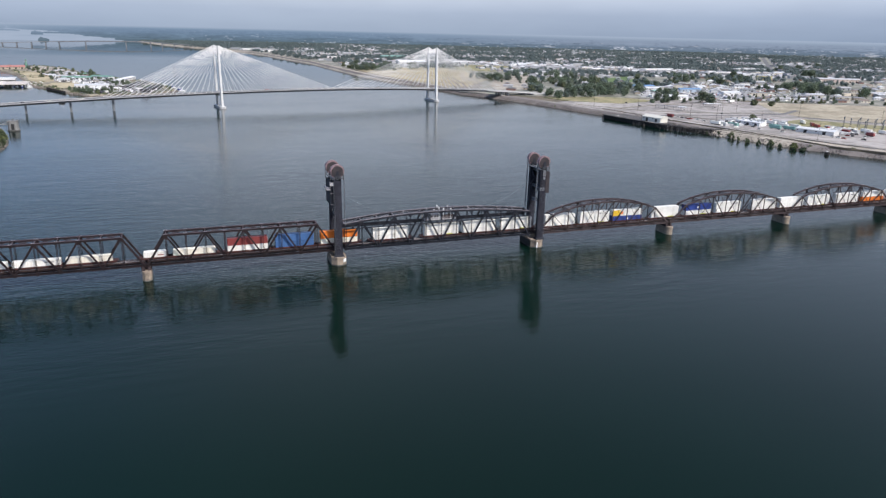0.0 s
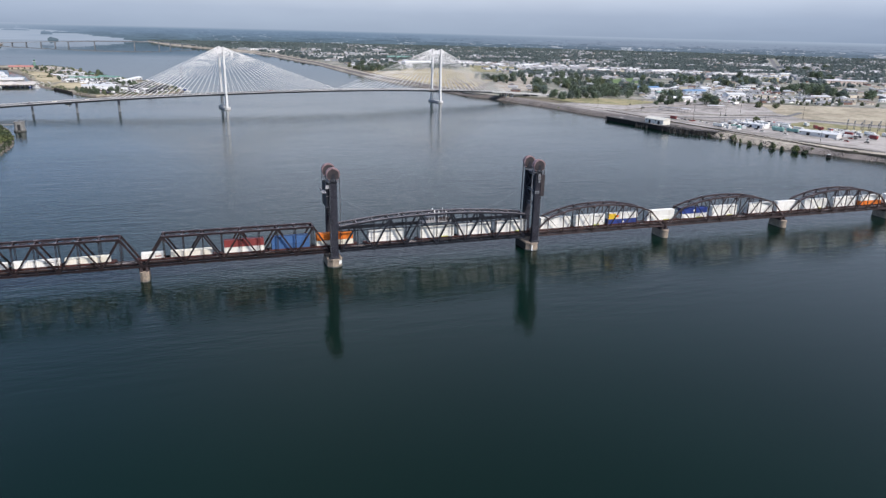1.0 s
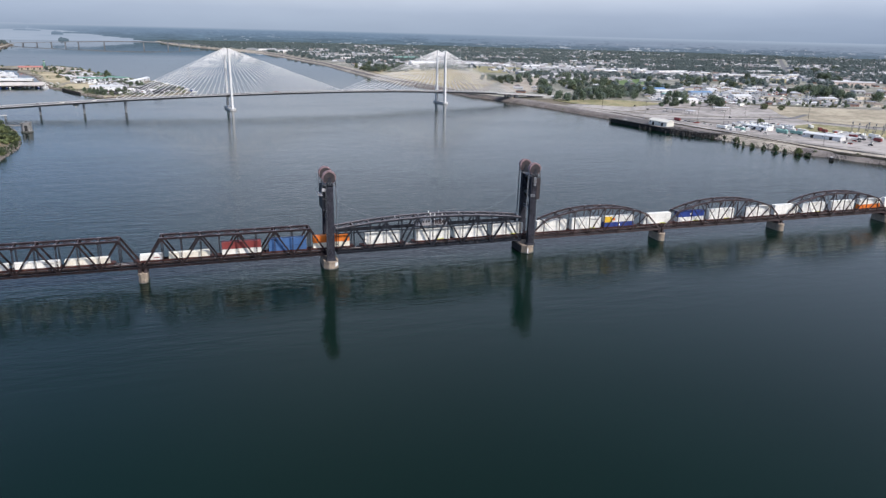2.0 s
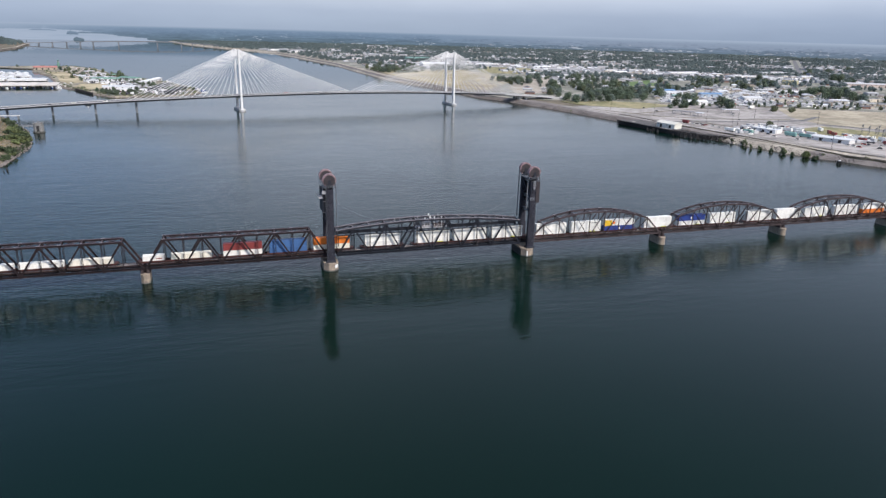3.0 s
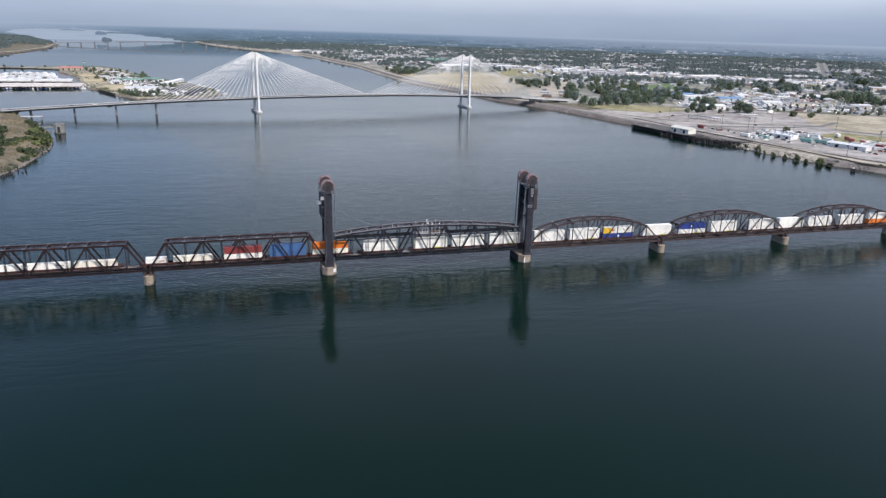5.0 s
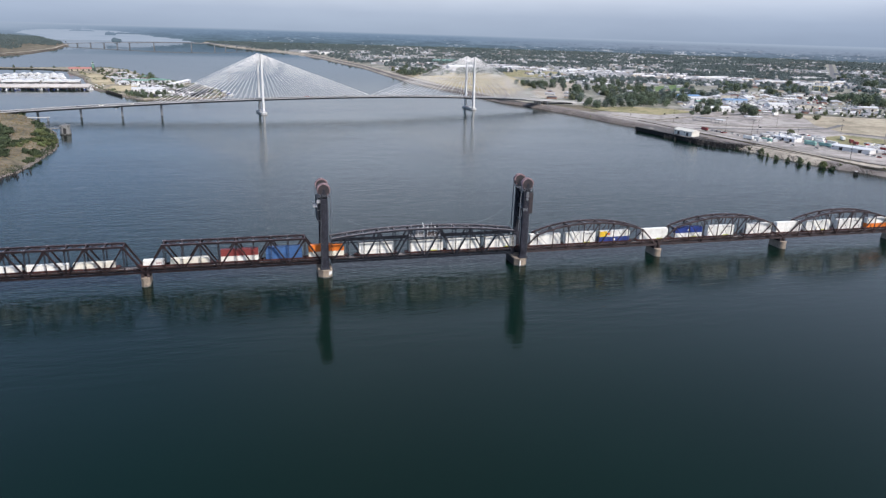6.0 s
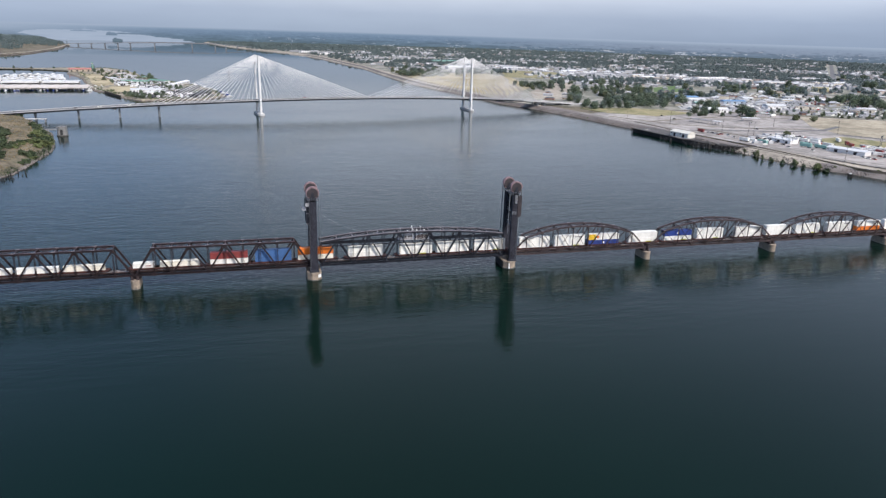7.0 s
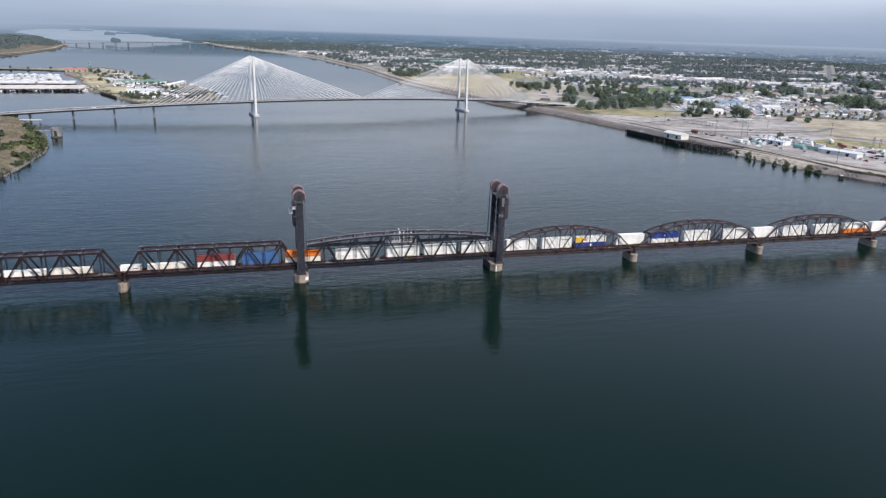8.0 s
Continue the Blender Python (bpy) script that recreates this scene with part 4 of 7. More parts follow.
for x in (-17.5, 12.0):
    g = Geo().tube((0, 0, 0), (0, 0, 1.3), 0.06, n=6).box(-0.18, 0.18, -0.18, 0.18, 1.2, 1.6)
    z = CHORD_Z + 0.35 + lerp(x, [-42.6 + 7.1 * i for i in range(13)], LIFT)
    solid("navigation_lamp", g, PALE_STEEL, "small grey navigation lamp on the lift span chord", "lamp", at(x, -2.9, z), "lamps on the lift span")
for s in (-1, 1):
    line = []
    for i in range(17):
        f = i / 16
        p = Vector((s * (42.5 - 30 * f), 2.0, 28.5 - 9.2 * f - 14 * f * (1 - f)))
        p.z = max(p.z, CHORD_Z + 13.0)
        line.append(tuple(p))
    solid("power_cable", Geo().sweep(line, [(-0.03, -0.03), (-0.03, 0.03), (0.03, 0.03), (0.03, -0.03)]), GREY_STEEL, "thin grey cable slung from tower to lift span", "cable", group="tower cables")
# ---- the container train standing on the bridge ----
def paint(name, c, dirt=0.75):
    return surface(name, tuple(v * 0.8 for v in c), c, 0.55, 0, 0.4, 2.2, 0.05, streak=(3.0, 3.0, 0.25), stain=tuple(v * dirt * w for v, w in zip(c, (0.92, 0.86, 0.78))), per_object=0.1)


COLOURS = {
    "white": paint("white_container_paint", (0.86, 0.845, 0.79), 0.6), "cream": paint("cream_container_paint", (0.82, 0.78, 0.67)),
    "red": paint("dark_red_container_paint", (0.22, 0.04, 0.038)), "blue": paint("mid_blue_container_paint", (0.05, 0.125, 0.30)),
    "navy": paint("deep_blue_container_paint", (0.022, 0.05, 0.24)), "orange": paint("orange_container_paint", (0.78, 0.20, 0.02)),
    "yellow": paint("yellow_container_paint", (0.75, 0.48, 0.03)), "lime": paint("lime_marking_paint", (0.55, 0.60, 0.05)),
}
TRAIN_RUST = surface("brown_wagon_paint", (0.03, 0.011, 0.010), (0.085, 0.028, 0.022), 0.8, 0, 0.4, 2.0, 0.15)
prototypes = {}


def container(colour, length, m, mark=None):
    key = (colour, round(length, 1), mark)
    words = {"white": "white corrugated", "cream": "cream-white corrugated", "red": "dark red corrugated", "blue": "mid-blue corrugated",
             "navy": "deep blue corrugated", "orange": "bright orange corrugated", "yellow": "white and yellow"}[colour]
    if key in prototypes:
        return copy_thing(prototypes[key], m)
    t = thing("shipping_container", f"{words} steel shipping container loaded on a rail wagon", "container", m, "containers on the train")
    mat = COLOURS["white" if colour == "yellow" else colour]
    h, w, L = 2.88, 1.3, length
    part("shell", Geo().box(0.06, L - 0.06, -w + 0.05, w - 0.05, 0.12, h - 0.06), mat, t)
    g = Geo()
    k = int(L / 0.62)
    for i in range(k + 1):
        x = 0.25 + (L - 0.5) * i / k
        for s in (-1, 1):
            g.box(x - 0.14, x + 0.14, s * (w - 0.05) - 0.045, s * (w - 0.05) + 0.045, 0.16, h - 0.14)
    tagged(part("ribs", g, mat, t), kind="stuff")
    for y in (-w, w - 0.12):
        part("top_rail", Geo().box(0, L, y, y + 0.12, h - 0.13, h), mat, t)
        part("bottom_rail", Geo().box(0, L, y, y + 0.12, 0, 0.16), mat, t)
    for x in (0, L - 0.16):
        for s in (-1, 1):
            part("corner_post", Geo().box(x, x + 0.16, s * (w - 0.08) - 0.08, s * (w - 0.08) + 0.08, 0, h), mat, t)
    g = Geo().box(0.1, L - 0.1, -w + 0.12, w - 0.12, h - 0.07, h - 0.02)
    for i in range(int(L / 1.2)):
        g.box(0.7 + i * 1.2, 0.82 + i * 1.2, -w + 0.15, w - 0.15, h - 0.02, h + 0.01)
    part("roof", g, mat, t)
    for s in (-1, 1):
        g = Geo().box(L - 0.05, L + 0.02, s * 0.6 - 0.56, s * 0.6 + 0.56, 0.16, h - 0.15)
        d = part("door", g, mat, t)
        for e in (-0.3, 0.3):
            part("lock_rod", Geo().tube((L + 0.05, s * 0.6 + e, 0.2), (L + 0.05, s * 0.6 + e, h - 0.2), 0.03, n=6), PALE_STEEL, d)
    if mark == "lime":
        part("marking", Geo().box(L * 0.62, L * 0.82, -w - 0.012, -w - 0.002, 0.3, 1.05), COLOURS["lime"], t, "lime green rectangle")
    if mark == "grey":
        part("marking", Geo().box(L * 0.66, L * 0.88, -w - 0.012, -w - 0.002, 1.9, 2.25), GREY_STEEL, t, "grey bar")
    if mark == "dot":
        part("marking", Geo().tube((L * 0.5, -w - 0.012, 1.5), (L * 0.5, -w - 0.002, 1.5), 0.55, n=16), COLOURS["white"], t, "white disc")
    if mark == "red":
        part("marking", Geo().box(L * 0.62, L * 0.88, -w - 0.012, -w - 0.002, 1.35, 1.75), COLOURS["red"], t, "short red bar")
    if colour == "yellow":
        part("marking", Geo().box(0.02, L * 0.24, -w - 0.03, -w - 0.012, 0.02, h - 0.02), COLOURS["yellow"], t, "yellow end panel")
        part("marking", Geo().tube((L * 0.30, -w - 0.034, 1.45), (L * 0.30, -w - 0.014, 1.45), 0.75, n=16), COLOURS["orange"], t, "orange disc")
    prototypes[key] = t
    return t


def well_car(x, length):
    t = thing("well_wagon", "low rust-brown well wagon carrying containers on the bridge", "rail wagon", at(x, 0, RAIL_Z), "wagons of the train")
    L = length
    g = Geo()
    for s in (-1, 1):
        g.beam((-1.3, s * 1.38, 0.75), (L + 1.3, s * 1.38, 0.75), 0.1, 0.75)
        g.beam((-1.3, s * 1.40, 1.13), (L + 1.3, s * 1.40, 1.13), 0.24, 0.08)
        for k in range(9):
            xx = L * k / 8
            g.box(xx - 0.06, xx + 0.06, s * 1.44 - 0.05, s * 1.44 + 0.05, 0.4, 1.1)
    part("side_sill", g, TRAIN_RUST, t)
    part("well_floor", Geo().box(0, L, -1.3, 1.3, 0.34, 0.42), TRAIN_RUST, t)
    for e in (-1, 1):
        xx = -1.25 if e < 0 else L + 1.25
        part("end_platform", Geo().box(xx - 0.75, xx + 0.75, -1.35, 1.35, 0.95, 1.15), TRAIN_RUST, t)
        bogie = part("bogie", Geo().box(xx - 1.2, xx + 1.2, -1.05, -0.9, 0.35, 0.75).box(xx - 1.2, xx + 1.2, 0.9, 1.05, 0.35, 0.75).box(xx - 0.3, xx + 0.3, -0.9, 0.9, 0.45, 0.8), BLACK_STEEL, t)
        for dx in (-0.85, 0.85):
            for s in (-1, 1):
                part("wheel", Geo().tube((xx + dx, s * 0.68, 0.44), (xx + dx, s * 0.82, 0.44), 0.44, n=14), GREY_STEEL, bogie)
        part("coupler", Geo().box(xx + e * 0.75 - 0.5, xx + e * 0.75 + 0.5, -0.12, 0.12, 0.72, 0.98), BLACK_STEEL, t)
    return t


WELL = RAIL_Z + 0.45
LOADS = [  # start, length, lower, upper, mark on the lower, mark on the upper
    (-199.6, 15.7, "white", None, None, None), (-182.2, 15.7, "white", None, None, None), (-164.9, 15.7, "white", None, "grey", None),
    (-147.4, 15.7, "cream", None, None, None), (-120.8, 8.2, "white", None, "red", None), (-110.1, 15.6, "cream", None, None, None),
    (-89.8, 15.6, "white", "red", None, None), (-71.1, 15.5, "blue", "blue", None, None), (-52.7, 15.5, "cream", "orange", None, None),
    (-30.4, 15.7, "white", "white", None, None), (-7.1, 15.7, "white", "white", "lime", None), (10.9, 15.6, "white", "white", None, "grey"),
    (29.1, 15.6, "white", "white", "lime", None), (52.0, 15.6, "white", "white", None, None), (70.4, 16.0, "white", "white", "lime", "grey"),
    (88.6, 16.4, "navy", "yellow", "dot", None), (110.7, 15.9, "white", "white", "lime", None), (130.6, 16.0, "white", "navy", "lime", "dot"),
    (150.0, 15.6, "white", "white", "lime", "grey"), (173.4, 15.7, "white", "white", None, None), (192.3, 15.7, "white", "white", None, None),
    (211.0, 15.6, "white", "white", "lime", None), (231.5, 16.0, "white", "white", None, "grey"), (251.5, 15.8, "orange", "white", None, None),
    (270.5, 15.8, "white", "white", None, None), (290.0, 15.7, "white", "white", "lime", None),
]
for x, ln, low, high, mark_low, mark_high in LOADS:
    well_car(x, ln)
    container(low, ln, at(x, 0, WELL), mark_low)
    if high:
        container(high, ln, at(x, 0, WELL + 2.96), mark_high)
# ---- cable-stayed road bridge upstream; local x runs along its deck from the first pylon ----
ROAD_M = at(-62, 621, 0, 10.46)
MAIN = 296.0


def deck_z(s):
    a = 6.6e-5 if s < 147 else (1.3e-4 if s < 300 else 1.16e-4)
    return 19.6 - a * (s - 147) ** 2


road_bridge = thing("cable_stayed_bridge", "long white cable-stayed concrete road bridge with fan cables", "bridge", ROAD_M)
S0, S1 = -430, 505
st = range(S0, S1 + 1, 15)
def along(y, dz=0.0):
    return [(a, y, deck_z(a) + dz) for a in st]
def rect(w, h):
    return [(-w / 2, -h / 2), (-w / 2, h / 2), (w / 2, h / 2), (w / 2, -h / 2)]
part("deck_girder", Geo().sweep(along(0, -0.15), [(-10, -0.25), (-10, 0.25), (10, 0.25), (10, -0.25), (7.2, -0.6), (6.4, -2.1), (-6.4, -2.1), (-7.2, -0.6)]), DECK_GREY, road_bridge)
part("carriageway", Geo().sweep(along(0, 0.13), rect(15.8, 0.06)), ASPHALT, road_bridge, "grey asphalt carriageway")
for s in (-1, 1):
    part("parapet", Geo().sweep(along(s * 9.75, 0.25), rect(0.4, 0.7)), PALE_CONCRETE, road_bridge)
for base in (0.0, MAIN):
    zt = 72.0
    pylon = part("pylon_footing", Geo().prism([(base + 4.2 * math.cos(a) , (13.2 if math.sin(a) > 0 else -13.2) + 4.2 * math.sin(a)) for a in [math.pi * (k + 0.5) / 8 for k in range(16)]], -4, 2.2), PALE_CONCRETE, road_bridge, "broad low footing with rounded ends")
    for s in (-1, 1):
        g = Geo()
        g.beam((base, s * 12.8, 2.0), (base, s * 12.2, deck_z(base)), 3.9, 2.5, up=(1, 0, 0), w2=3.7, h2=2.2)
        g.beam((base, s * 12.2, deck_z(base)), (base, s * 11.6, zt), 3.6, 2.3, up=(1, 0, 0), w2=3.1, h2=2.1)
        g.box(base - 1.2, base + 1.2, s * 11.6 - 1.8, s * 11.6 + 1.8, zt - 6, zt + 0.6)
        part("pylon_leg", g, PYLON_WHITE, pylon)
    part("cross_beam", Geo().box(base - 1.4, base + 1.4, -11, 11, deck_z(base) - 3.4, deck_z(base) - 1.3), PYLON_WHITE, pylon)
    part("cross_beam", Geo().box(base - 1.1, base + 1.1, -10.5, 10.5, zt - 9.2, zt - 7.2), PYLON_WHITE, pylon)
    for s in (-1, 1):
        for way in (-1, 1):
            for k in range(18):
                far = base + way * (10 + k * (8.05 if way * (base - 1) < 0 else 6.9))
                g = Geo().tube((base + way * 1.2, s * 11.6, zt - 5.6 + 0.33 * k), (far, s * 10.2, deck_z(far) + 0.1), 0.18, n=5, caps=False)
                part("stay_cable", g, CABLE_WHITE, pylon)
for s in (-376, -333, -290, -247, -204, -161, -118):
    z = deck_z(s) - 2.6
    g = Geo()
    g.beam((s, 0, -4), (s, 0, z - 1.2), 5.0, 2.2, up=(1, 0, 0))
    g.box(s - 1.1, s + 1.1, -6.5, 6.5, z - 1.3, z)
    part("approach_pier", g, GREY_CONCRETE, road_bridge)
for s in (412, 424, 455):
    z = deck_z(s) - 1.6
    g = Geo()
    for e in (-7, 0, 7):
        g.beam((s, e, -4), (s, e, z - 1.0), 1.8, 2.2, up=(1, 0, 0))
    g.box(s - 1.2, s + 1.2, -9.5, 9.5, z - 1.2, z)
    part("approach_pier", g, GREY_CONCRETE, road_bridge)
for s in (-1, 1):   # pale edge beams of the approach spans on the right bank
    part("edge_beam", Geo().sweep([(a, s * 10.2, deck_z(a) - 0.3) for a in range(385, 506, 15)], rect(0.5, 1.5)), PALE_CONCRETE, road_bridge)
part("abutment", Geo().box(470, 505, -10, 10, -1, deck_z(470) - 1.7), PALE_CONCRETE, road_bridge, "grey concrete abutment on the bank")

# lamp posts and cars on the deck
def car(m, colour, words):
    t = thing("car", words, "car", m, "cars on roads and yards")
    g = Geo().box(-2.2, 2.2, -0.9, 0.9, 0.35, 0.95, inset=0.06)
    part("body", g, colour, t)
    g = Geo().box(-1.5, 1.1, -0.82, 0.82, 0.95, 1.5, inset=0.22)
    part("cabin", g, DARK, t, "dark glazed cabin")
    for x in (-1.4, 1.4):
        g = Geo()
        for y in (-0.85, 0.85):
            g.tube((x, y - 0.1, 0.33), (x, y + 0.1, 0.33), 0.33, n=10)
        part("wheel_pair", g, BLACK_STEEL, t)
    return t


CAR_WHITE, CAR_DARK, CAR_RED = COLOURS["white"], paint("dark_car_paint", (0.05, 0.05, 0.06)), paint("red_car_paint", (0.35, 0.04, 0.03))
cars = [car(ROAD_M @ at(-206, -5, deck_z(-206) + 0.15), CAR_DARK, "dark car driving over the road bridge"),
        car(ROAD_M @ at(-150, -5, deck_z(-150) + 0.15), CAR_WHITE, "white car driving over the road bridge"),
        car(ROAD_M @ at(60, 5, deck_z(60) + 0.15), CAR_RED, "red car driving over the road bridge")]
for s in (-182, 108, 215, 262):
    copy_thing(cars[(s // 7) % 3], ROAD_M @ at(s, 5 if s % 2 else -5, deck_z(s) + 0.15))

# ---- far steel road bridge across the next reach ----
far_bridge = thing("far_road_bridge", "long low steel road bridge with slender piers, far upstream", "bridge", at(0, 3235, 0))
FAR_DECK_X, FAR_DECK_Z = [-860, -701, -492, -330, -228, -160, -60], [7.5, 14, 22, 23.5, 21.5, 17, 11]
deck_pts = [(x, 0, lerp(x, FAR_DECK_X, FAR_DECK_Z)) for x in range(-860, -59, 20)]
part("deck_girder", Geo().sweep(deck_pts, [(-7, -1.5), (-7, 1.0), (7, 1.0), (7, -1.5)]), GREY_CONCRETE, far_bridge)
part("truss", Geo().sweep([(p[0], -6.6, p[2] - 2.2) for p in deck_pts if -620 < p[0] < -240], [(-0.4, -1.6), (-0.4, 0.6), (0.4, 0.6), (0.4, -1.6)]), GREY_STEEL, far_bridge)
for x in (-810, -757, -701, -647, -595, -492, -330, -228, -180, -130):
    part("pier", Geo().box(x - 2.4, x + 2.4, -6, 6, -4, lerp(x, FAR_DECK_X, FAR_DECK_Z) - 1.4, inset=0.3), GREY_CONCRETE, far_bridge)
# ---- distance behind the last land: the valley drawn together onto a deep relief up to the skyline ----
def far(r, a, h=0.0):
    """A place r metres away up the valley at the bearing a, h over the river."""
    d = 4640 + 60 * (1 - 4640 / r)
    return (-85 + d * math.sin(a), -290 + d * math.cos(a), 101 + (h - 101) * d / r)


REACH = [4600, 5000, 6050, 6680, 8000, 9270, 10050, 11300, 11400]   # the far reach of the river: its banks' bearings
REACH_LEFT = [-13.6, -13.9, -15.0, -15.3, -14.9, -14.3, -13.6, -11.5, -11.2]
REACH_RIGHT = [-3.2, -4.0, -5.6, -6.7, -7.9, -8.8, -9.7, -11.2, -11.2]


def far_banks(r):
    w = 0.35 * noise.noise(Vector((r * 0.0021, 4.0, 0))), 0.45 * noise.noise(Vector((r * 0.0024, 7.0, 0)))
    return math.radians(lerp(r, REACH, REACH_LEFT) + w[0]), math.radians(lerp(r, REACH, REACH_RIGHT) + w[1])


rows = [4640 / (1 - 0.885 * (k / 46) ** 0.9) for k in range(47)]
water_far = Geo()
for ra, rb in zip(rows[:29], rows[1:29]):
    for i in range(40):
        a, b = -0.31 + 0.29 * i / 40, -0.31 + 0.29 * (i + 1) / 40
        water_far.quad(far(ra, a, -3), far(ra, b, -3), far(rb, b, -3), far(rb, a, -3))
g = Geo()
for side in (0, 1):
    strip = []
    for r in rows:
        edge = far_banks(r)[side]
        end = math.radians(-72 if side == 0 else 76)
        strip.append([far(r, edge + (end - edge) * (i / 60) ** 1.6, 3 + 4 * noise.noise(Vector((r * 0.001, i * 0.5, side))) * min(1, i / 3)) for i in range(61)])
    for low, high in zip(strip, strip[1:]):
        for i in range(60):
            q4 = (low[i], low[i + 1], high[i + 1], high[i])
            g.quad(*(q4 if side else q4[::-1]))
hz = Geo()
ring = [(-90 + 4730 * math.sin(math.radians(-75 + k * 155 / 60)), -280 + 4730 * math.cos(math.radians(-75 + k * 155 / 60))) for k in range(61)]
for (xa, ya), (xb, yb) in zip(ring, ring[1:]):
    hz.quad((xa, ya, -3), (xb, yb, -3), (xb, yb, 520), (xa, ya, 520))
clumps, roofs_far = Geo(), Geo()


def far_clump(r, a, width, tall, q):
    n, base = q.randint(5, 9), len(clumps.v)
    for i in range(n + 1):
        b = a + width / r * (i / n - 0.5)
        top = tall * (0.2 + math.sin(math.pi * i / n) ** 0.6 * q.uniform(0.55, 0.9))
        clumps.v += [far(r - 4, b, -4), far(r - 4, b, top)]
    for i in range(n):
        c = base + 2 * i
        clumps.face((c, c + 2, c + 3, c + 1))


q = random.Random(19)
for k in range(15000):
    r = 4640 / (1 - 0.72 * q.random() ** 1.15)
    a = math.radians(q.uniform(-34, 60))
    left, right = far_banks(r)
    if left - 0.004 < a < right + 0.004:
        continue
    x = r * math.sin(a)
    grove = noise.noise(Vector((a * 30, r * 0.0016, 5.0))) + 0.5 * noise.noise(Vector((a * 90, r * 0.004, 2.0)))
    town = a > 0.13 and r < 5200 + 2600 * a
    if town:
        if grove < -0.12 and q.random() < 0.8:
            w = q.uniform(10, 26) if q.random() < 0.85 else q.uniform(30, 60)
            z0 = len(roofs_far.v)
            h = q.uniform(4, 8)
            roofs_far.v += [far(r - 6, a, 0), far(r - 6, a + w / r, 0), far(r - 6, a + w / r, h), far(r - 6, a, h * 1.1)]
            roofs_far.face((z0, z0 + 1, z0 + 2, z0 + 3))
            continue
    elif a > 0.3 and q.random() < 0.93:
        continue
    elif a > 0.02 and grove < -0.3:
        continue
    far_clump(r, a, q.uniform(25, 110) * (0.6 if town else 1), q.uniform(7, 15), q)
    if not town and a > 0 and q.random() < 0.03:
        z0, w = len(roofs_far.v), q.uniform(15, 40)
        roofs_far.v += [far(r - 8, a, 4), far(r - 8, a + w / r, 4), far(r - 8, a + w / r, 11), far(r - 8, a, 12)]
        roofs_far.face((z0, z0 + 1, z0 + 2, z0 + 3))
for r, a, w, h in ((9238, -11.25, 190, 14), (9238, -10.9, 110, 12), (6770, -9.45, 62, 30), (4760, -9.1, 40, 15), (7600, -8.3, 160, 14)):   # wooded islets in the far reach
    for k in range(3):
        far_clump(r + k, math.radians(a) + (k - 1) * w / r * 0.3, w * 0.8, h * (1, 0.8, 0.7)[k], q)
# backdrop sheets glow: their daylight and haze are painted colour
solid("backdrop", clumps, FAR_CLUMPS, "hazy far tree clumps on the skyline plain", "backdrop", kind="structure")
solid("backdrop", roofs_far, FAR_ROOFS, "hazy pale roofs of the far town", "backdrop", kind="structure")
solid("backdrop", water_far, FAR_WATER, "glowing backdrop of the pale far river reach", "backdrop", kind="structure")
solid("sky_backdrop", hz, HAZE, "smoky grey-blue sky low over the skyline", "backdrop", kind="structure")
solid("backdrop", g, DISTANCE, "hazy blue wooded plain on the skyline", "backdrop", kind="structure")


# ---- surfaces laid on the land ----
def patch(name, pts, mat, label, category, z=LAND_Z + 0.55, kind="structure", step=0.1):
    g = Geo()
    g.prism(pts, z - 1.2, z)
    return solid(name, g, mat, label, category, kind=kind)


def ribbon(name, pts, width, mat, label, category, z, kind="structure"):
    g = Geo()
    left, right = [], []
    for i, p in enumerate(pts):
        a, b = Vector(pts[max(0, i - 1)]), Vector(pts[min(len(pts) - 1, i + 1)])
        d = (b - a).normalized()
        n = Vector((-d.y, d.x)) * width / 2
        left.append((p[0] + n.x, p[1] + n.y))
        right.append((p[0] - n.x, p[1] - n.y))
    for i in range(len(pts) - 1):
        q = [right[i], right[i + 1], left[i + 1], left[i]]
        g.prism(q, z - 1.5, z)
    return solid(name, g, mat, label, category, kind=kind)


riprap = Geo()
for k in range(5200):
    y, o = 300 + 700 * rng.random() ** 1.2, rng.uniform(-0.6, 9.5)
    x, s = river_right(y) + o, rng.uniform(0.25, 0.75)
    z = -0.1 + 3.9 * min(1, max(0, o) / 9.5) ** 0.8
    riprap.box(x - s, x + s, y - s, y + s * rng.uniform(0.6, 1.4), z - 0.9, z + s * 0.55, inset=s * 0.4)
for k in range(900):
    y, o = 205 - 150 * rng.random() ** 1.2 if k < 700 else rng.uniform(205, 300), rng.uniform(-0.6, 10.5)
    x, s = river_right(y) + o, rng.uniform(0.2, 0.6)
    z = -0.1 + 3.9 * min(1, max(0, o) / 9.5) ** 0.8
    riprap.box(x - s, x + s, y - s, y + s * rng.uniform(0.6, 1.4), z - 0.9, z + s * 0.5, inset=s * 0.4)
tagged(solid("riprap", riprap, RIPRAP, "grey-brown rock facing along the river bank", "rocks", kind="stuff"))
solid("bank_strip", Geo().sweep([(river_right(y), y, 0) for y in range(430, 691, 10)], [(0.6, -0.6), (8.8, 4.45), (14.5, 4.5), (14.5, 2.0)]), RIPRAP, "stony grey-brown river bank", "bank", kind="structure")
patch("town_ground", [(312, 770), (345, 700), (620, 610), (830, 490), (1150, 295), (1700, 60), (3600, 900), (4300, 2400), (4300, 4500), (-380, 4600), (-170, 3650), (-40, 3220), (40, 3020), (112, 2820), (160, 2620), (200, 2370), (250, 1950), (272, 1500), (300, 1100)],
      TOWN, "town ground of lawns, streets and bare lots", "town ground", LAND_Z + 0.45)
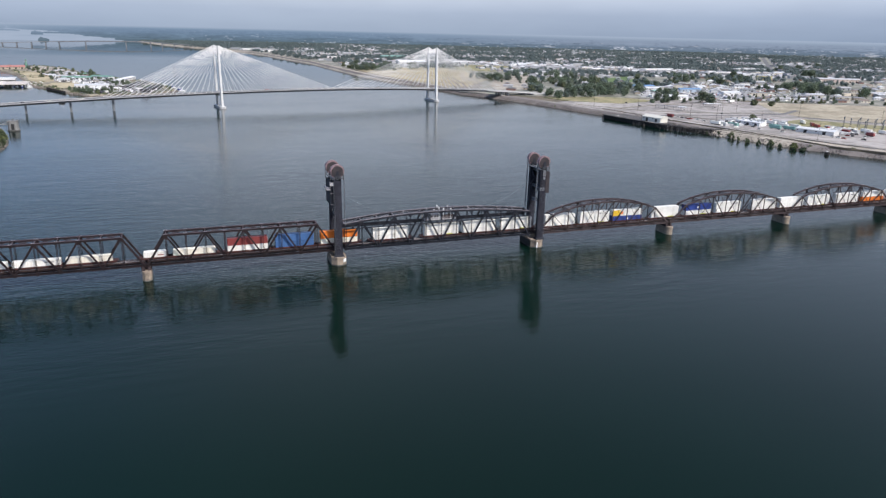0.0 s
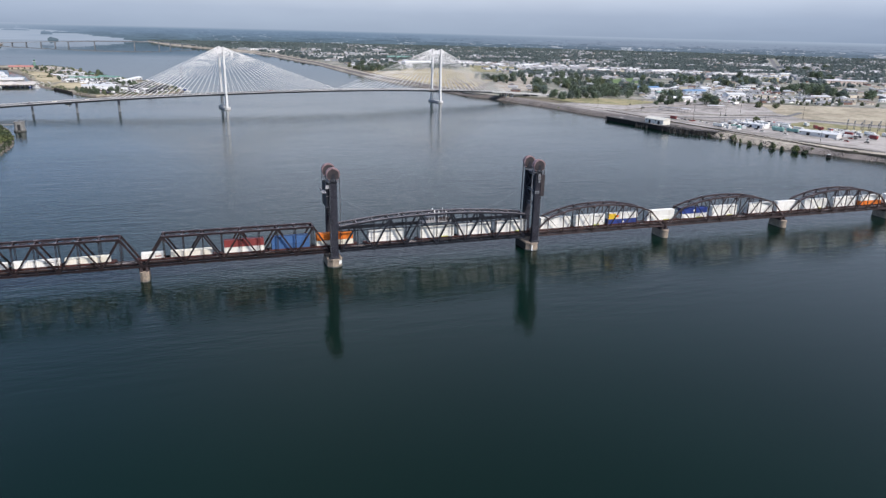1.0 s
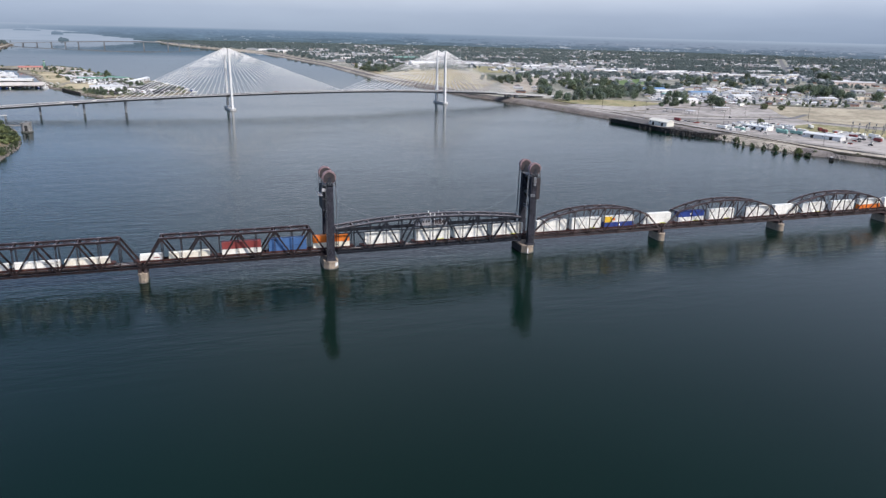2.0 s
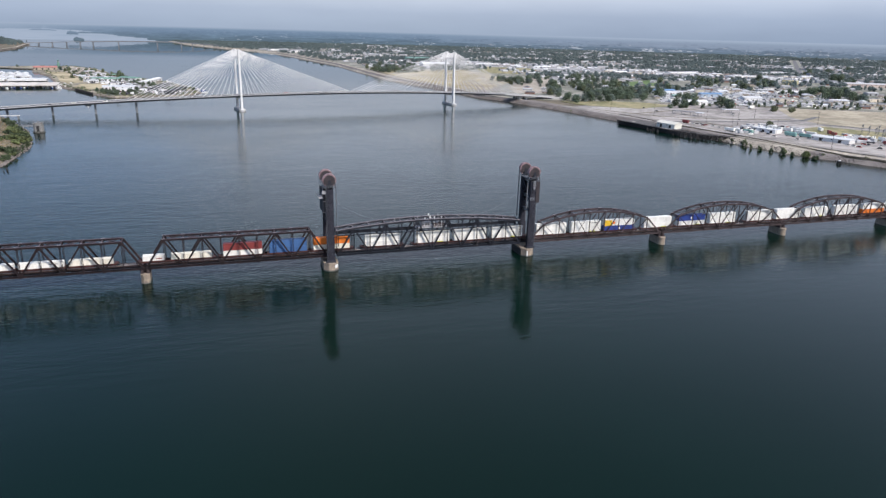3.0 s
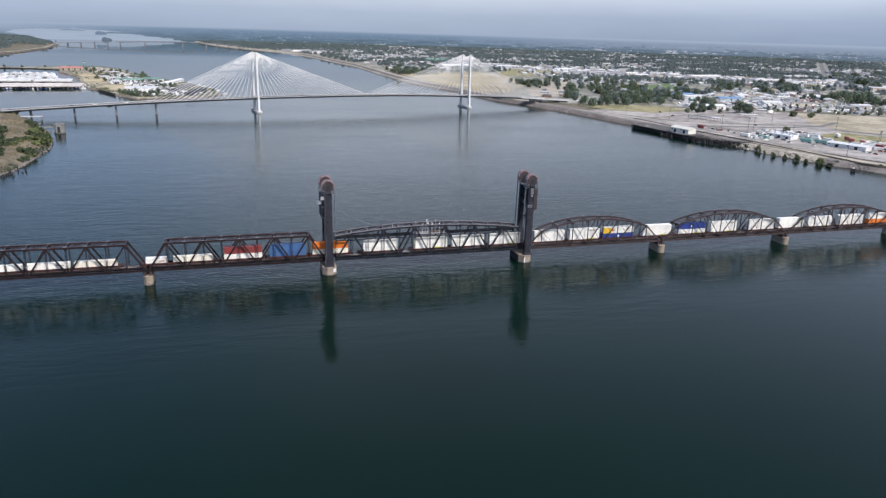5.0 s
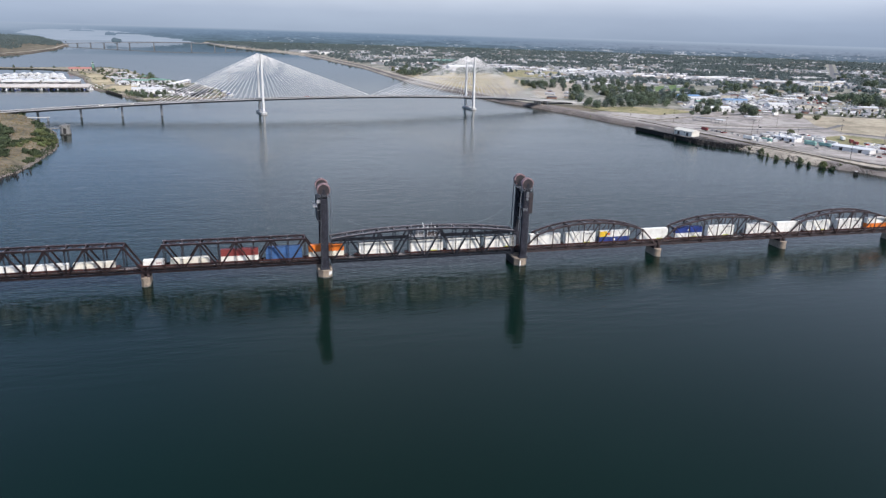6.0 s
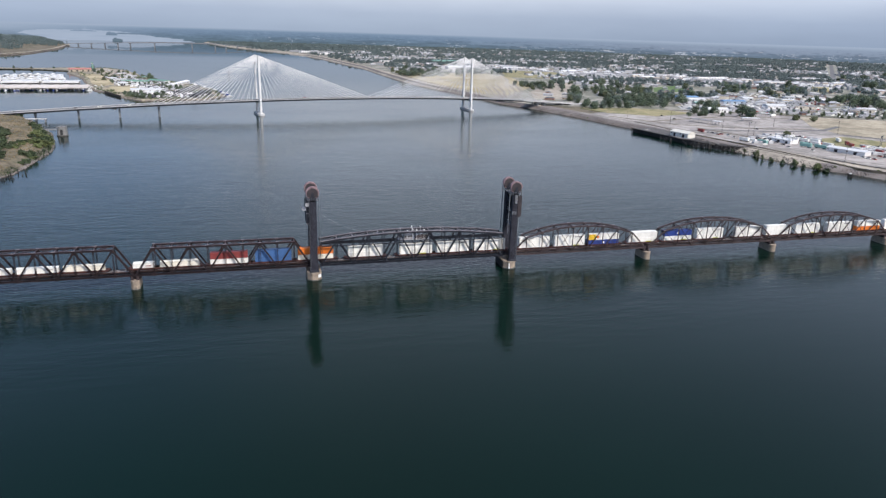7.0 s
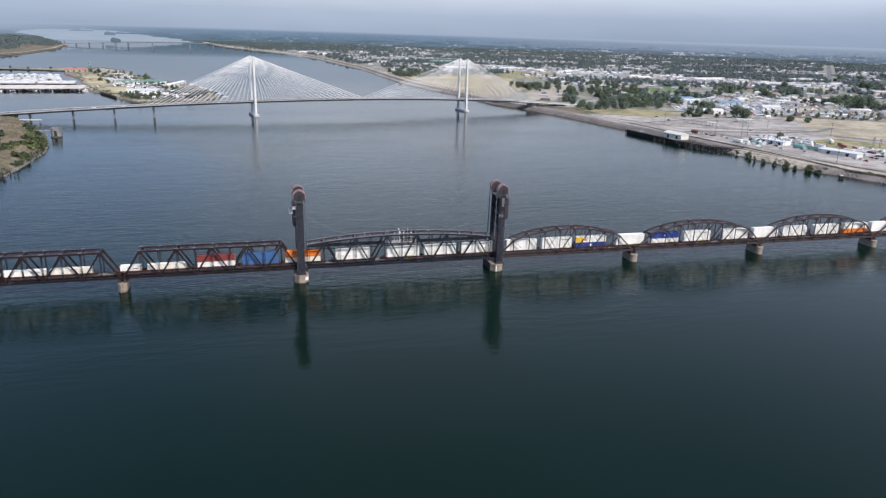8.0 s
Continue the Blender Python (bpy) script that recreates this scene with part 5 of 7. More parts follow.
patch("yard", [(386, 500), (430, 300), (440, 240), (470, 150), (560, 20), (900, 30), (1150, 290), (830, 485), (690, 552), (620, 600), (480, 640), (372, 585)], GRAVEL, "wide bare grey gravel yard by the river", "yard", LAND_Z + 0.5)
patch("dry_field", [(618, 440), (600, 372), (634, 322), (720, 180), (1040, 300), (830, 478), (690, 545)], DRY_GRASS, "open field of dry tan grass", "field", LAND_Z + 0.62)
patch("dry_field", [(524, 338), (518, 286), (543, 256), (600, 215), (690, 215), (612, 305), (585, 357)], YELLOW_GRASS, "yellow-green strip of field grass", "field", LAND_Z + 0.64)
patch("grass_strip", [(405, 620), (413, 597), (466, 556), (552, 590), (520, 640), (470, 662), (400, 660)], YELLOW_GRASS, "yellowed grass strip below the trees", "grass", LAND_Z + 0.64)
patch("dry_field", [(288, 1160), (316, 960), (324, 880), (360, 860), (480, 1050), (545, 1350), (520, 1480), (330, 1470), (282, 1400)], STRAW, "yellow dry meadow behind the levee", "field", LAND_Z + 0.62)
patch("bare_lot", [(385, 800), (445, 798), (511, 938), (640, 1180), (590, 1190), (428, 931)], SAND, "pale bare strip beside the meadow", "lot", LAND_Z + 0.66)
patch("grass_strip", [(535, 1358), (662, 1302), (790, 1591), (635, 1685)], YELLOW_GRASS, "yellow-green strip of grass behind the meadow", "grass", LAND_Z + 0.63)
patch("dry_field", [(861, 1317), (1011, 1126), (1269, 1450), (916, 1429)], DRY_GRASS, "dry tan field along the railway", "field", LAND_Z + 0.63)
patch("green_field", [(701, 954), (775, 960), (887, 1143), (769, 1068)], GREEN_GRASS, "watered green playing field", "field", LAND_Z + 0.62)
patch("paved_lot", [(560, 640), (640, 600), (780, 640), (820, 720), (700, 800), (600, 720)], CONCRETE_LOT, "pale paved lot between sheds", "lot", LAND_Z + 0.66)
patch("paved_lot", [(600, 1900), (700, 1500), (1010, 1340), (1330, 1180), (1380, 1230), (1050, 1460), (800, 1680), (680, 1950)], CONCRETE_LOT, "pale paved yards along the railway", "lot", LAND_Z + 0.6)
ribbon("levee_road", [(river_right(y) + 14, y) for y in range(690, 2600, 40)], 9, SAND, "pale sandy levee track beside the river", "track", LAND_Z + 1.2)
solid("levee_slope", Geo().sweep([(river_right(y), y, 0) for y in range(690, 2600, 40)], [(1.5, -0.6), (9.6, 5.15), (9.6, 2.0)]), RIPRAP, "grey stone levee slope", "slope", kind="structure")
ribbon("shore_strip", [(421, 300), (431, 245), (441, 190), (459, 150), (527, 20)], 13, SAND, "pale sandy shore strip", "shore", LAND_Z + 0.53)
ribbon("road", [(372, 600), (404, 480), (428, 390), (437, 315), (447, 250), (458, 195), (480, 145), (560, 10)], 9, DIRT_ROAD, "pale worn riverside road", "road", LAND_Z + 0.68)
TRACK = [(400, 500), (404, 455), (409, 400), (418, 330), (426, 274), (431, 225), (434, 179), (452, 140), (520, 30)]
ribbon("track_bed", TRACK, 3.6, GROUND, "dark ballast bed of the riverside siding", "track bed", LAND_Z + 0.74)
siding = thing("railway_siding", "dull steel siding rails running along the bank", "railway")
for off in (-0.75, 0.75):
    part("rail", Geo().sweep([(x, y, LAND_Z + 0.74) for x, y in TRACK], [(off - 0.08, 0), (off - 0.08, 0.2), (off + 0.08, 0.2), (off + 0.08, 0)]), RUST_DULL, siding)
ribbon("road", [(660, 440), (610, 410), (540, 400), (470, 420), (430, 420)], 7, ASPHALT, "grey yard road", "road", LAND_Z + 0.72)
ribbon("road", [(1165, 973), (1500, 1340), (1754, 1616), (2640, 2572)], 15, ASPHALT, "wide straight town street", "road", LAND_Z + 0.75)
for track in ([(342, 1295), (339, 1054), (379, 1033), (435, 1013)], [(300, 1330), (360, 1180), (350, 960), (330, 880)], [(420, 1040), (500, 1250), (530, 1420)]):
    ribbon("dirt_track", track, 7, SAND, "pale bare track across the dry meadow", "track", LAND_Z + 0.7)
for k in range(6):   # grey-brown stripes slanting over the meadow
    x0 = 322 + 9 * k
    ribbon("furrow", [(x0, 806 + 6 * k), (x0 + 34 + 3 * k, 940), (x0 + 72 + 5 * k, 1090 + 12 * (k % 3))], 3.0 + (k * 7 % 3), RIPRAP, "grey-brown slanting stripe across the meadow", "track", LAND_Z + 0.66 + 0.008 * k)
for track in ([(395, 560), (440, 470), (520, 430), (600, 420)], [(420, 500), (500, 530), (610, 560)], [(450, 440), (470, 350), (500, 310)], [(600, 560), (690, 500), (800, 420)]):
    ribbon("dirt_track", track, 5, GROUND, "dark worn vehicle track over the gravel", "track", LAND_Z + 0.56)
ribbon("dirt_track", [(600, 372), (634, 322), (700, 235)], 5, ASPHALT, "dark track along the field edge", "track", LAND_Z + 0.74)
# ---- trees and bushes ----
def crown_geo(seed, r, h, lobes, count, leaf, base):
    """Leaf tufts set round several uneven lobes."""
    q = random.Random(seed)
    g = Geo()
    cs = []
    for k in range(lobes):
        a, e = q.uniform(0, 6.28), q.uniform(0.15, 1.0)
        d = r * 0.62 * math.sqrt(q.random())
        cs.append((d * math.cos(a) * (1.15 - 0.45 * e), d * math.sin(a) * (1.15 - 0.45 * e), base + h * (0.12 + 0.68 * e), r * q.uniform(0.36, 0.58), h * q.uniform(0.17, 0.28)))
    for i in range(count):
        cx, cy, cz, cr, ch = cs[i % lobes]
        v = Vector((q.gauss(0, 1), q.gauss(0, 1), q.gauss(0, 1))).normalized() * q.uniform(0.65, 1.05)
        p = Vector((cx + v.x * cr, cy + v.y * cr, cz + v.z * ch))
        n = (v + Vector((q.uniform(-0.7, 0.7), q.uniform(-0.7, 0.7), q.uniform(-0.3, 0.8)))).normalized()
        a = n.orthogonal().normalized()
        a.rotate(Matrix.Rotation(q.uniform(0, 6.28), 3, n))
        b = n.cross(a)
        s = leaf * q.uniform(0.6, 1.3)
        g.quad(p - a * s - b * s * 0.5, p + a * s * 0.4 - b * s * 0.8, p + a * s + b * s * 0.4 + n * s * 0.3, p - a * s * 0.5 + b * s * 0.8)
    return g


def tree_proto(seed, name, label, r, h, leafmat, lobes=11, count=620, leaf=0.6, trunk=0.32, m=None, group="trees on the bank"):
    q = random.Random(seed)
    t = thing(name, label, "bush" if "bush" in name else "tree", m, group)
    g = Geo()
    z1 = h * 0.4
    bend = Vector((q.uniform(-0.4, 0.4), q.uniform(-0.4, 0.4), z1))
    g.tube((0, 0, -0.6), bend * 0.5, trunk, trunk * 0.8, n=7)
    g.tube(bend * 0.5, bend, trunk * 0.8, trunk * 0.55, n=7)
    for k in range(5):
        a = 6.28 * k / 5 + q.uniform(-0.4, 0.4)
        e = Vector((math.cos(a) * r * 0.55, math.sin(a) * r * 0.55, h * q.uniform(0.6, 0.85)))
        g.tube(bend * q.uniform(0.7, 1.0), e, trunk * 0.4, trunk * 0.12, n=5)
    part("trunk", g, BARK, t)
    part("crown", crown_geo(seed + 50, r, h, lobes, count, leaf, h * (-0.2 if "shore" in name else -0.04)), leafmat, t)
    return t


TREES = []
first_spots = [(600, 538), (535, 556), (516, 364), (650, 507), (423, 683), (456, 668)]
specs = [("round_tree", "round dark green broadleaf tree", 5.5, 10, 0), ("round_tree", "wide dark green tree with low crown", 6.5, 9, 0),
         ("broadleaf_tree", "small round olive-green tree on bare ground", 5.0, 7, 1), ("broadleaf_tree", "loose olive-green tree at the field edge", 5.2, 10, 1),
         ("tall_tree", "tall dense dark green tree", 7.2, 13, 0), ("tall_tree", "tall blue-green shade tree", 7.4, 12, 2)]
for k, ((x, y), (nm, lb, r, h, c)) in enumerate(zip(first_spots, specs)):
    TREES.append(tree_proto(20 + k, nm, lb, r, h, LEAF[c], m=at(x, y, LAND_Z + 0.3)))


def plant(k, x, y, z, s=1.0):
    m = at(x, y, z, rng.uniform(0, 360))
    t = copy_thing(TREES[k], m)
    t.scale = (s * rng.uniform(0.9, 1.1), s * rng.uniform(0.9, 1.1), s * rng.uniform(0.85, 1.15))
    return t


BUSHES = [tree_proto(70, "shore_bush", "upright dark green bush at the waterline", 2.3, 6.6, DARK_LEAF, 6, 260, 0.45, 0.14, at(395, 241, 0.4), "bushes along the shore"),
          tree_proto(71, "shore_bush", "narrow green bush standing at the water", 1.9, 5.4, LEAF[1], 5, 220, 0.4, 0.12, at(398, 263, 0.4), "bushes along the shore"),
          tree_proto(72, "shore_bush", "olive-green bush on the bank", 3.3, 6.5, LEAF[3], 7, 300, 0.48, 0.14, at(414, 203, 0.6), "bushes along the shore")]
for x, y, k, s in ((402, 305, 0, 0.8), (402, 288, 3, 1.15), (403, 272, 3, 1.5), (394, 252, 1, 1.1), (400, 232, 0, 1.0), (401, 219, 0, 1.3), (404, 221, 3, 1.5), (403, 209, 0, 1.05), (408, 199, 2, 1.3),
                   (410, 190, 4, 1.3), (424, 195, 3, 1.1), (434, 195, 2, 1.1), (430, 197, 2, 0.9), (443, 167, 2, 1.2), (452, 140, 0, 1.3), (395, 297, 0, 0.8), (377, 545, 0, 0.8), (364, 560, 1, 0.8), (362, 600, 0, 0.8), (352, 650, 0, 0.8)):
    if k == 3:
        t = copy_thing(BUSHES[1], at(x, y, 0.4, rng.uniform(0, 360)))
        t.scale = (s * 1.05, s * 1.05, s * 0.85)
    elif k == 4:
        t = copy_thing(BUSHES[0], at(x, y, 0.4, rng.uniform(0, 360)))
        t.scale = (s * 1.05, s * 1.05, s * 0.65)
    else:
        t = copy_thing(BUSHES[k], at(x, y, 0.4, rng.uniform(0, 360)))
        t.scale = (s * 0.85, s * 0.85, s * 0.9)
# grove below the town, by the bridge end
def inside(x, y, poly):
    ok = False
    for i in range(len(poly)):
        (xa, ya), (xb, yb) = poly[i - 1], poly[i]
        if (ya > y) != (yb > y) and x < (xb - xa) * (y - ya) / (yb - ya) + xa:
            ok = not ok
    return ok


def scatter(poly, n, gap, q):
    xs, ys = [p[0] for p in poly], [p[1] for p in poly]
    got, tries = [], 0
    while len(got) < n and tries < n * 40:
        tries += 1
        x, y = q.uniform(min(xs), max(xs)), q.uniform(min(ys), max(ys))
        if inside(x, y, poly) and all((x - a) ** 2 + (y - b) ** 2 > gap * gap for a, b in got):
            got.append((x, y))
    return got


q = random.Random(5)
for poly, n, gap, kinds, lo, hi in (
        ([(428, 645), (470, 640), (560, 665), (650, 760), (640, 820), (560, 800), (470, 730)], 74, 7.5, (4, 5, 0, 4), 0.8, 1.25),
        ([(540, 900), (620, 880), (700, 930), (708, 1038), (640, 1040), (560, 980)], 44, 10, (4, 5, 0, 3), 0.7, 1.2),
        ([(440, 1035), (470, 960), (570, 1023), (650, 1190), (490, 1140)], 22, 10, (0, 1, 3, 5), 0.6, 0.95),
        ([(500, 560), (560, 545), (600, 570), (640, 600), (560, 600)], 6, 9, (0, 1), 0.6, 0.9),
        ([(640, 560), (830, 495), (1000, 400), (1010, 420), (840, 520), (660, 580)], 26, 10, (1, 3, 0, 2), 0.4, 0.75)):
    for x, y in scatter(poly, n, gap, q):
        plant(q.choice(kinds), x, y, LAND_Z + 0.3, q.uniform(lo, hi))
for x, y in scatter([(300, 1500), (430, 1380), (560, 1480), (520, 1700), (330, 1720)], 40, 12, q):
    plant(q.choice((0, 1, 4, 5)), x, y, LAND_Z + 0.3, q.uniform(0.8, 1.3))
for x, y in scatter([(264, 1500), (286, 1335), (345, 1312), (420, 1400), (335, 1570)], 26, 9, q):
    plant(q.choice((2, 3, 1, 5)), x, y, LAND_Z + 0.3, q.uniform(0.95, 1.35))
# ---- the town on the far right bank ----
def house(m, wx, wy, hz, wall, roof, label, group="houses of the town", hip=False):
    t = thing("house", label, "house", m, group)
    part("wall_shell", Geo().box(-wx, wx, -wy, wy, -0.5, hz), wall, t)
    g, e, rise = Geo(), 0.5, wy * 0.42
    n = len(g.v)
    r = wx - wy * 0.7 if hip else wx + e
    g.v += [(-wx - e, -wy - e, hz), (wx + e, -wy - e, hz), (wx + e, wy + e, hz), (-wx - e, wy + e, hz), (-r, 0, hz + rise), (r, 0, hz + rise)]
    for f in ((0, 1, 5, 4), (2, 3, 4, 5), (1, 2, 5), (3, 0, 4), (3, 2, 1, 0)):
        g.face(f)
    part("roof", g, roof, t)
    for i in range(3):
        c = -wx + wx * 2 * (i + 0.5) / 3
        if i == 1:
            part("door", Geo().box(c - 0.5, c + 0.5, -wy - 0.05, -wy + 0.05, -0.2, 2.0), ROOFS[4], t)
        else:
            part("window", Geo().box(c - 0.7, c + 0.7, -wy - 0.05, -wy + 0.05, 0.9, 2.1), DARK, t)
    return t


def hall(name, label, cx, cy, turn, lx, ly, h, wall, roof, gable=True, doors=3, group="halls and sheds", category="building", z=LAND_Z + 0.4):
    """A long hall with a shallow roof, doors and windows along both long sides."""
    t = thing(name, label, category, at(cx, cy, z, turn), group)
    a, b = lx / 2, ly / 2
    part("wall_shell", Geo().box(-a, a, -b, b, -1, h), wall, t)
    g, e = Geo(), 0.6
    if gable:
        rise = ly * (0.2 if name == "dock_shed" else 0.12)
        g.v += [(-a - e, -b - e, h), (a + e, -b - e, h), (a + e, b + e, h), (-a - e, b + e, h), (-a - e, 0, h + rise), (a + e, 0, h + rise),
                (-a - e, -b - e, h - 0.25), (a + e, -b - e, h - 0.25), (a + e, b + e, h - 0.25), (-a - e, b + e, h - 0.25)]
        for f in ((0, 1, 5, 4), (2, 3, 4, 5), (1, 2, 5), (3, 0, 4), (6, 7, 1, 0), (8, 9, 3, 2), (7, 8, 2, 1), (9, 6, 0, 3), (9, 8, 7, 6)):
            g.face(f)
    else:
        g.box(-a - 0.2, a + 0.2, -b - 0.2, b + 0.2, h, h + 0.3)
        for k in range(3):
            x = -a * 0.6 + k * a * 0.6
            g.box(x - 1.2, x + 1.2, -1, 1, h + 0.3, h + 1.4)
    part("roof", g, roof, t)
    for s in (-1,):
        for i in range(doors):
            c = -a + lx * (i + 0.5) / doors
            part("door", Geo().box(c - 1.5, c + 1.5, s * b - 0.08, s * b + 0.08, -0.5, min(3.4, h * 0.75)), DARK, t, "dark roller door opening")
        n = max(2, int(lx / 9))
        for i in range(n):
            c = -a + lx * (i + 0.15) / n
            part("window", Geo().box(c - 0.7, c + 0.7, s * b - 0.05, s * b + 0.05, h * 0.55, h * 0.8), DARK, t)
    return t


W, C, T, G_ = WALLS[:4]
# buildings by the river yard
hall("warehouse", "long low white warehouse beside the river road", 494.5, 254, 289, 37, 12, 4.0, W, ROOFS[1], doors=2)
hall("warehouse", "white flat-roofed workshop in the river yard", 477.5, 326, 282, 29, 12, 3.8, W, ROOFS[1], gable=False, doors=3)
hall("dock_shed", "cream-white shed on the timber wharf", 384.5, 370, 281, 26, 11, 4.7, SHED_CREAM, SHED_CREAM, doors=2, z=LAND_Z + 0.9)
hall("warehouse", "white shed with blue sheet roof", 664, 790, 0, 44, 16, 6, W, BLUE_ROOF)
hall("warehouse", "low building with bright blue front", 713, 726, -6, 40, 14, 5.5, WALLS[5], BLUE_ROOF)
hall("warehouse", "white curved-roof storage hall", 592, 604, -8, 34, 16, 5.5, W, ROOFS[1])
hall("warehouse", "white pitched-roof storage hall", 733, 650, -10, 30, 18, 6, W, ROOFS[1])
hall("warehouse", "very long white depot building", 1185, 1208, 6, 92, 24, 7, W, ROOFS[3], gable=False, doors=8)
hall("warehouse", "long white depot building with grey roof", 1095, 1348, 6, 74, 22, 7, W, ROOFS[1], gable=False, doors=6)
hall("store", "tall pale yellow building beside the wide street", 1150, 1010, -35, 32, 18, 10, YELLOW_WALL, ROOFS[3], gable=False)
hall("store", "long pale pink building with hipped end towers", 1290, 940, -30, 95, 20, 7, PINK_WALL, ROOFS[3], doors=7)
hall("store", "white flat-roofed store beyond the trees", 1430, 1360, -20, 90, 30, 8, W, ROOFS[1], gable=False, doors=6)
hall("warehouse", "low white roadside building", 560, 760, -5, 26, 12, 4.5, W, ROOFS[1])
hall("warehouse", "teal-roofed sheds beside the yard", 640, 705, -6, 30, 12, 4.5, W, TEAL)
hall("hotel", "dark grey three-storey building near the levee", 292, 2010, 8, 40, 16, 9, G_, ROOFS[3], gable=False, doors=5)
hall("hotel", "white three-storey building near the levee", 345, 1960, 8, 44, 16, 9, W, ROOFS[3], gable=False, doors=5)
hall("hotel", "white waterfront block on the far bank", 212, 2590, 20, 46, 16, 8, W, ROOFS[1], gable=False, doors=5)
hall("hotel", "pale waterfront block among trees", 150, 2790, 25, 40, 16, 6, W, ROOFS[1], gable=False, doors=5)
hall("warehouse", "teal green industrial hall far behind", 560, 2050, 6, 80, 30, 10, TEAL, TEAL, gable=False)
hall("warehouse", "large white hall behind the road bridge", 500, 1640, 6, 80, 30, 9, W, ROOFS[1], doors=5)
q = random.Random(11)
for k in range(46):   # yards along the railway
    f = q.random()
    x, y = lerp(f, [0, 0.3, 0.6, 1], [640, 780, 1010, 1340]), lerp(f, [0, 0.3, 0.6, 1], [1900, 1640, 1420, 1215])
    x, y = x + q.uniform(-40, 70), y + q.uniform(-50, 60)
    hall("warehouse", q.choice(("small white railway shed", "pale grey railway store", "low white trackside building")), x, y, q.uniform(-8, 14), q.uniform(14, 40), q.uniform(8, 16), q.uniform(3.5, 6),
         q.choice((W, W, C, G_)), q.choice((ROOFS[1], ROOFS[1], ROOFS[3], ROOFS[0])), gable=q.random() < 0.5, doors=2)
for x, y in scatter([(540, 690), (700, 640), (1000, 520), (1250, 700), (1000, 900), (700, 850)], 40, 24, q):
    hall("warehouse", q.choice(("low pale commercial building", "white flat-roofed shop building", "small grey sheet-roofed workshop building")), x, y, q.choice((-8, -35, 55)), q.uniform(16, 34), q.uniform(10, 16), q.uniform(3.5, 5.5),
         q.choice((W, W, C, G_, T)), q.choice((ROOFS[1], ROOFS[3], ROOFS[3], ROOFS[0])), gable=q.random() < 0.5, doors=2)

# stretches with no trees
OPEN = [[(560, 1900), (640, 1450), (1000, 1180), (1330, 1060), (1390, 1240), (1050, 1470), (800, 1690), (690, 1960)], [(600, 930), (760, 900), (830, 1060), (690, 1120)],
        [(255, 870), (480, 860), (640, 1250), (560, 1500), (270, 1480)], [(1130, 900), (1190, 960), (1775, 1610), (2660, 2560), (2620, 2585), (1733, 1630)], [(1200, 840), (1400, 780), (1420, 900), (1250, 980)]]

# nearer houses, each a thing
HOUSES = []
for k, (wall, roof, label) in enumerate(((0, 0, "white one-storey house with grey shingle roof"), (1, 2, "cream bungalow with brown roof"), (3, 3, "grey house with pale roof"),
                                         (0, 1, "white mobile home with white sheet roof"), (2, 0, "tan house with grey roof"), (4, 4, "brick house with dark roof"))):
    HOUSES.append(house(at(720 + 24 * k, 596 - 13 * k, LAND_Z + 0.5, -28), 6 + (k % 3), 4.2, 3.0, WALLS[wall], ROOFS[roof], label, hip=k % 2 == 1))
NEAR_TOWN = [(640, 590), (840, 505), (1160, 310), (1500, 480), (1500, 950), (1100, 1100), (760, 1120), (430, 1000), (390, 790), (640, 640)]
for x, y in scatter(NEAR_TOWN, 172, 19, q):
    t = copy_thing(q.choice(HOUSES), at(x, y, LAND_Z + 0.5, q.choice((-30, 60, -28, 62, 150))))
ROW = [(669, 578), (694, 592), (686, 566), (710, 580), (736, 594), (726, 568), (752, 581), (743, 556), (768, 569), (758, 544), (784, 557), (774, 532), (800, 545), (790, 521), (816, 533), (843, 546)]
for x, y in ROW:   # spaced narrow trees along the town edge
    t = plant(q.choice((0, 3, 5)), x, y, LAND_Z + 0.3, 0.62)
    t.scale = (0.42, 0.42, q.uniform(0.65, 0.95))
CLUMPS = [(601, 545, 1.2, 4), (626, 568, 1.0, 2), (543, 569, 1.0, 3), (576, 593, 0.9, 3), (903, 983, 1.3, 5), (966, 1038, 1.1, 4), (978, 1117, 1.0, 3), (981, 904, 1.0, 4), (1045, 954, 1.0, 4), (937, 737, 1.1, 5), (988, 763, 1.1, 5), (928, 676, 1.2, 5), (990, 714, 1.2, 5), (929, 624, 1.3, 5), (1357, 1077, 1.3, 5), (1664, 1402, 1.2, 4), (1567, 1387, 1.2, 4), (1337, 1021, 1.2, 4), (909, 760, 0.9, 3), (730, 887, 1.0, 4), (714, 830, 1.0, 4), (1099, 1131, 0.9, 3), (1921, 1567, 1.2, 4)]
for x, y, s, n in CLUMPS + [(464, 1081, 0.9, 4), (470, 1039, 0.9, 4), (493, 1041, 1.0, 5), (501, 1015, 1.1, 5), (582, 1150, 1.1, 4), (682, 1251, 0.9, 4), (631, 1102, 0.8, 3), (660, 1105, 1.1, 4), (424, 701, 0.9, 3), (415, 653, 1.1, 3), (501, 931, 0.6, 2), (684, 1085, 1.0, 4), (281, 1373, 0.9, 4), (296, 1345, 1.0, 5), (317, 1330, 0.9, 4)]:
    for k in range(n):
        d = 3.5 + 2.6 * k
        plant(q.choice((4, 5, 4, 0)), x + d * math.cos(k * 2.4) * 1.5, y + d * math.sin(k * 2.4), LAND_Z + 0.3, s * q.uniform(0.85, 1.25))
for x, y in [(656, 511), (668, 493)]:
    plant(2, x, y, LAND_Z + 0.5, 1.1)
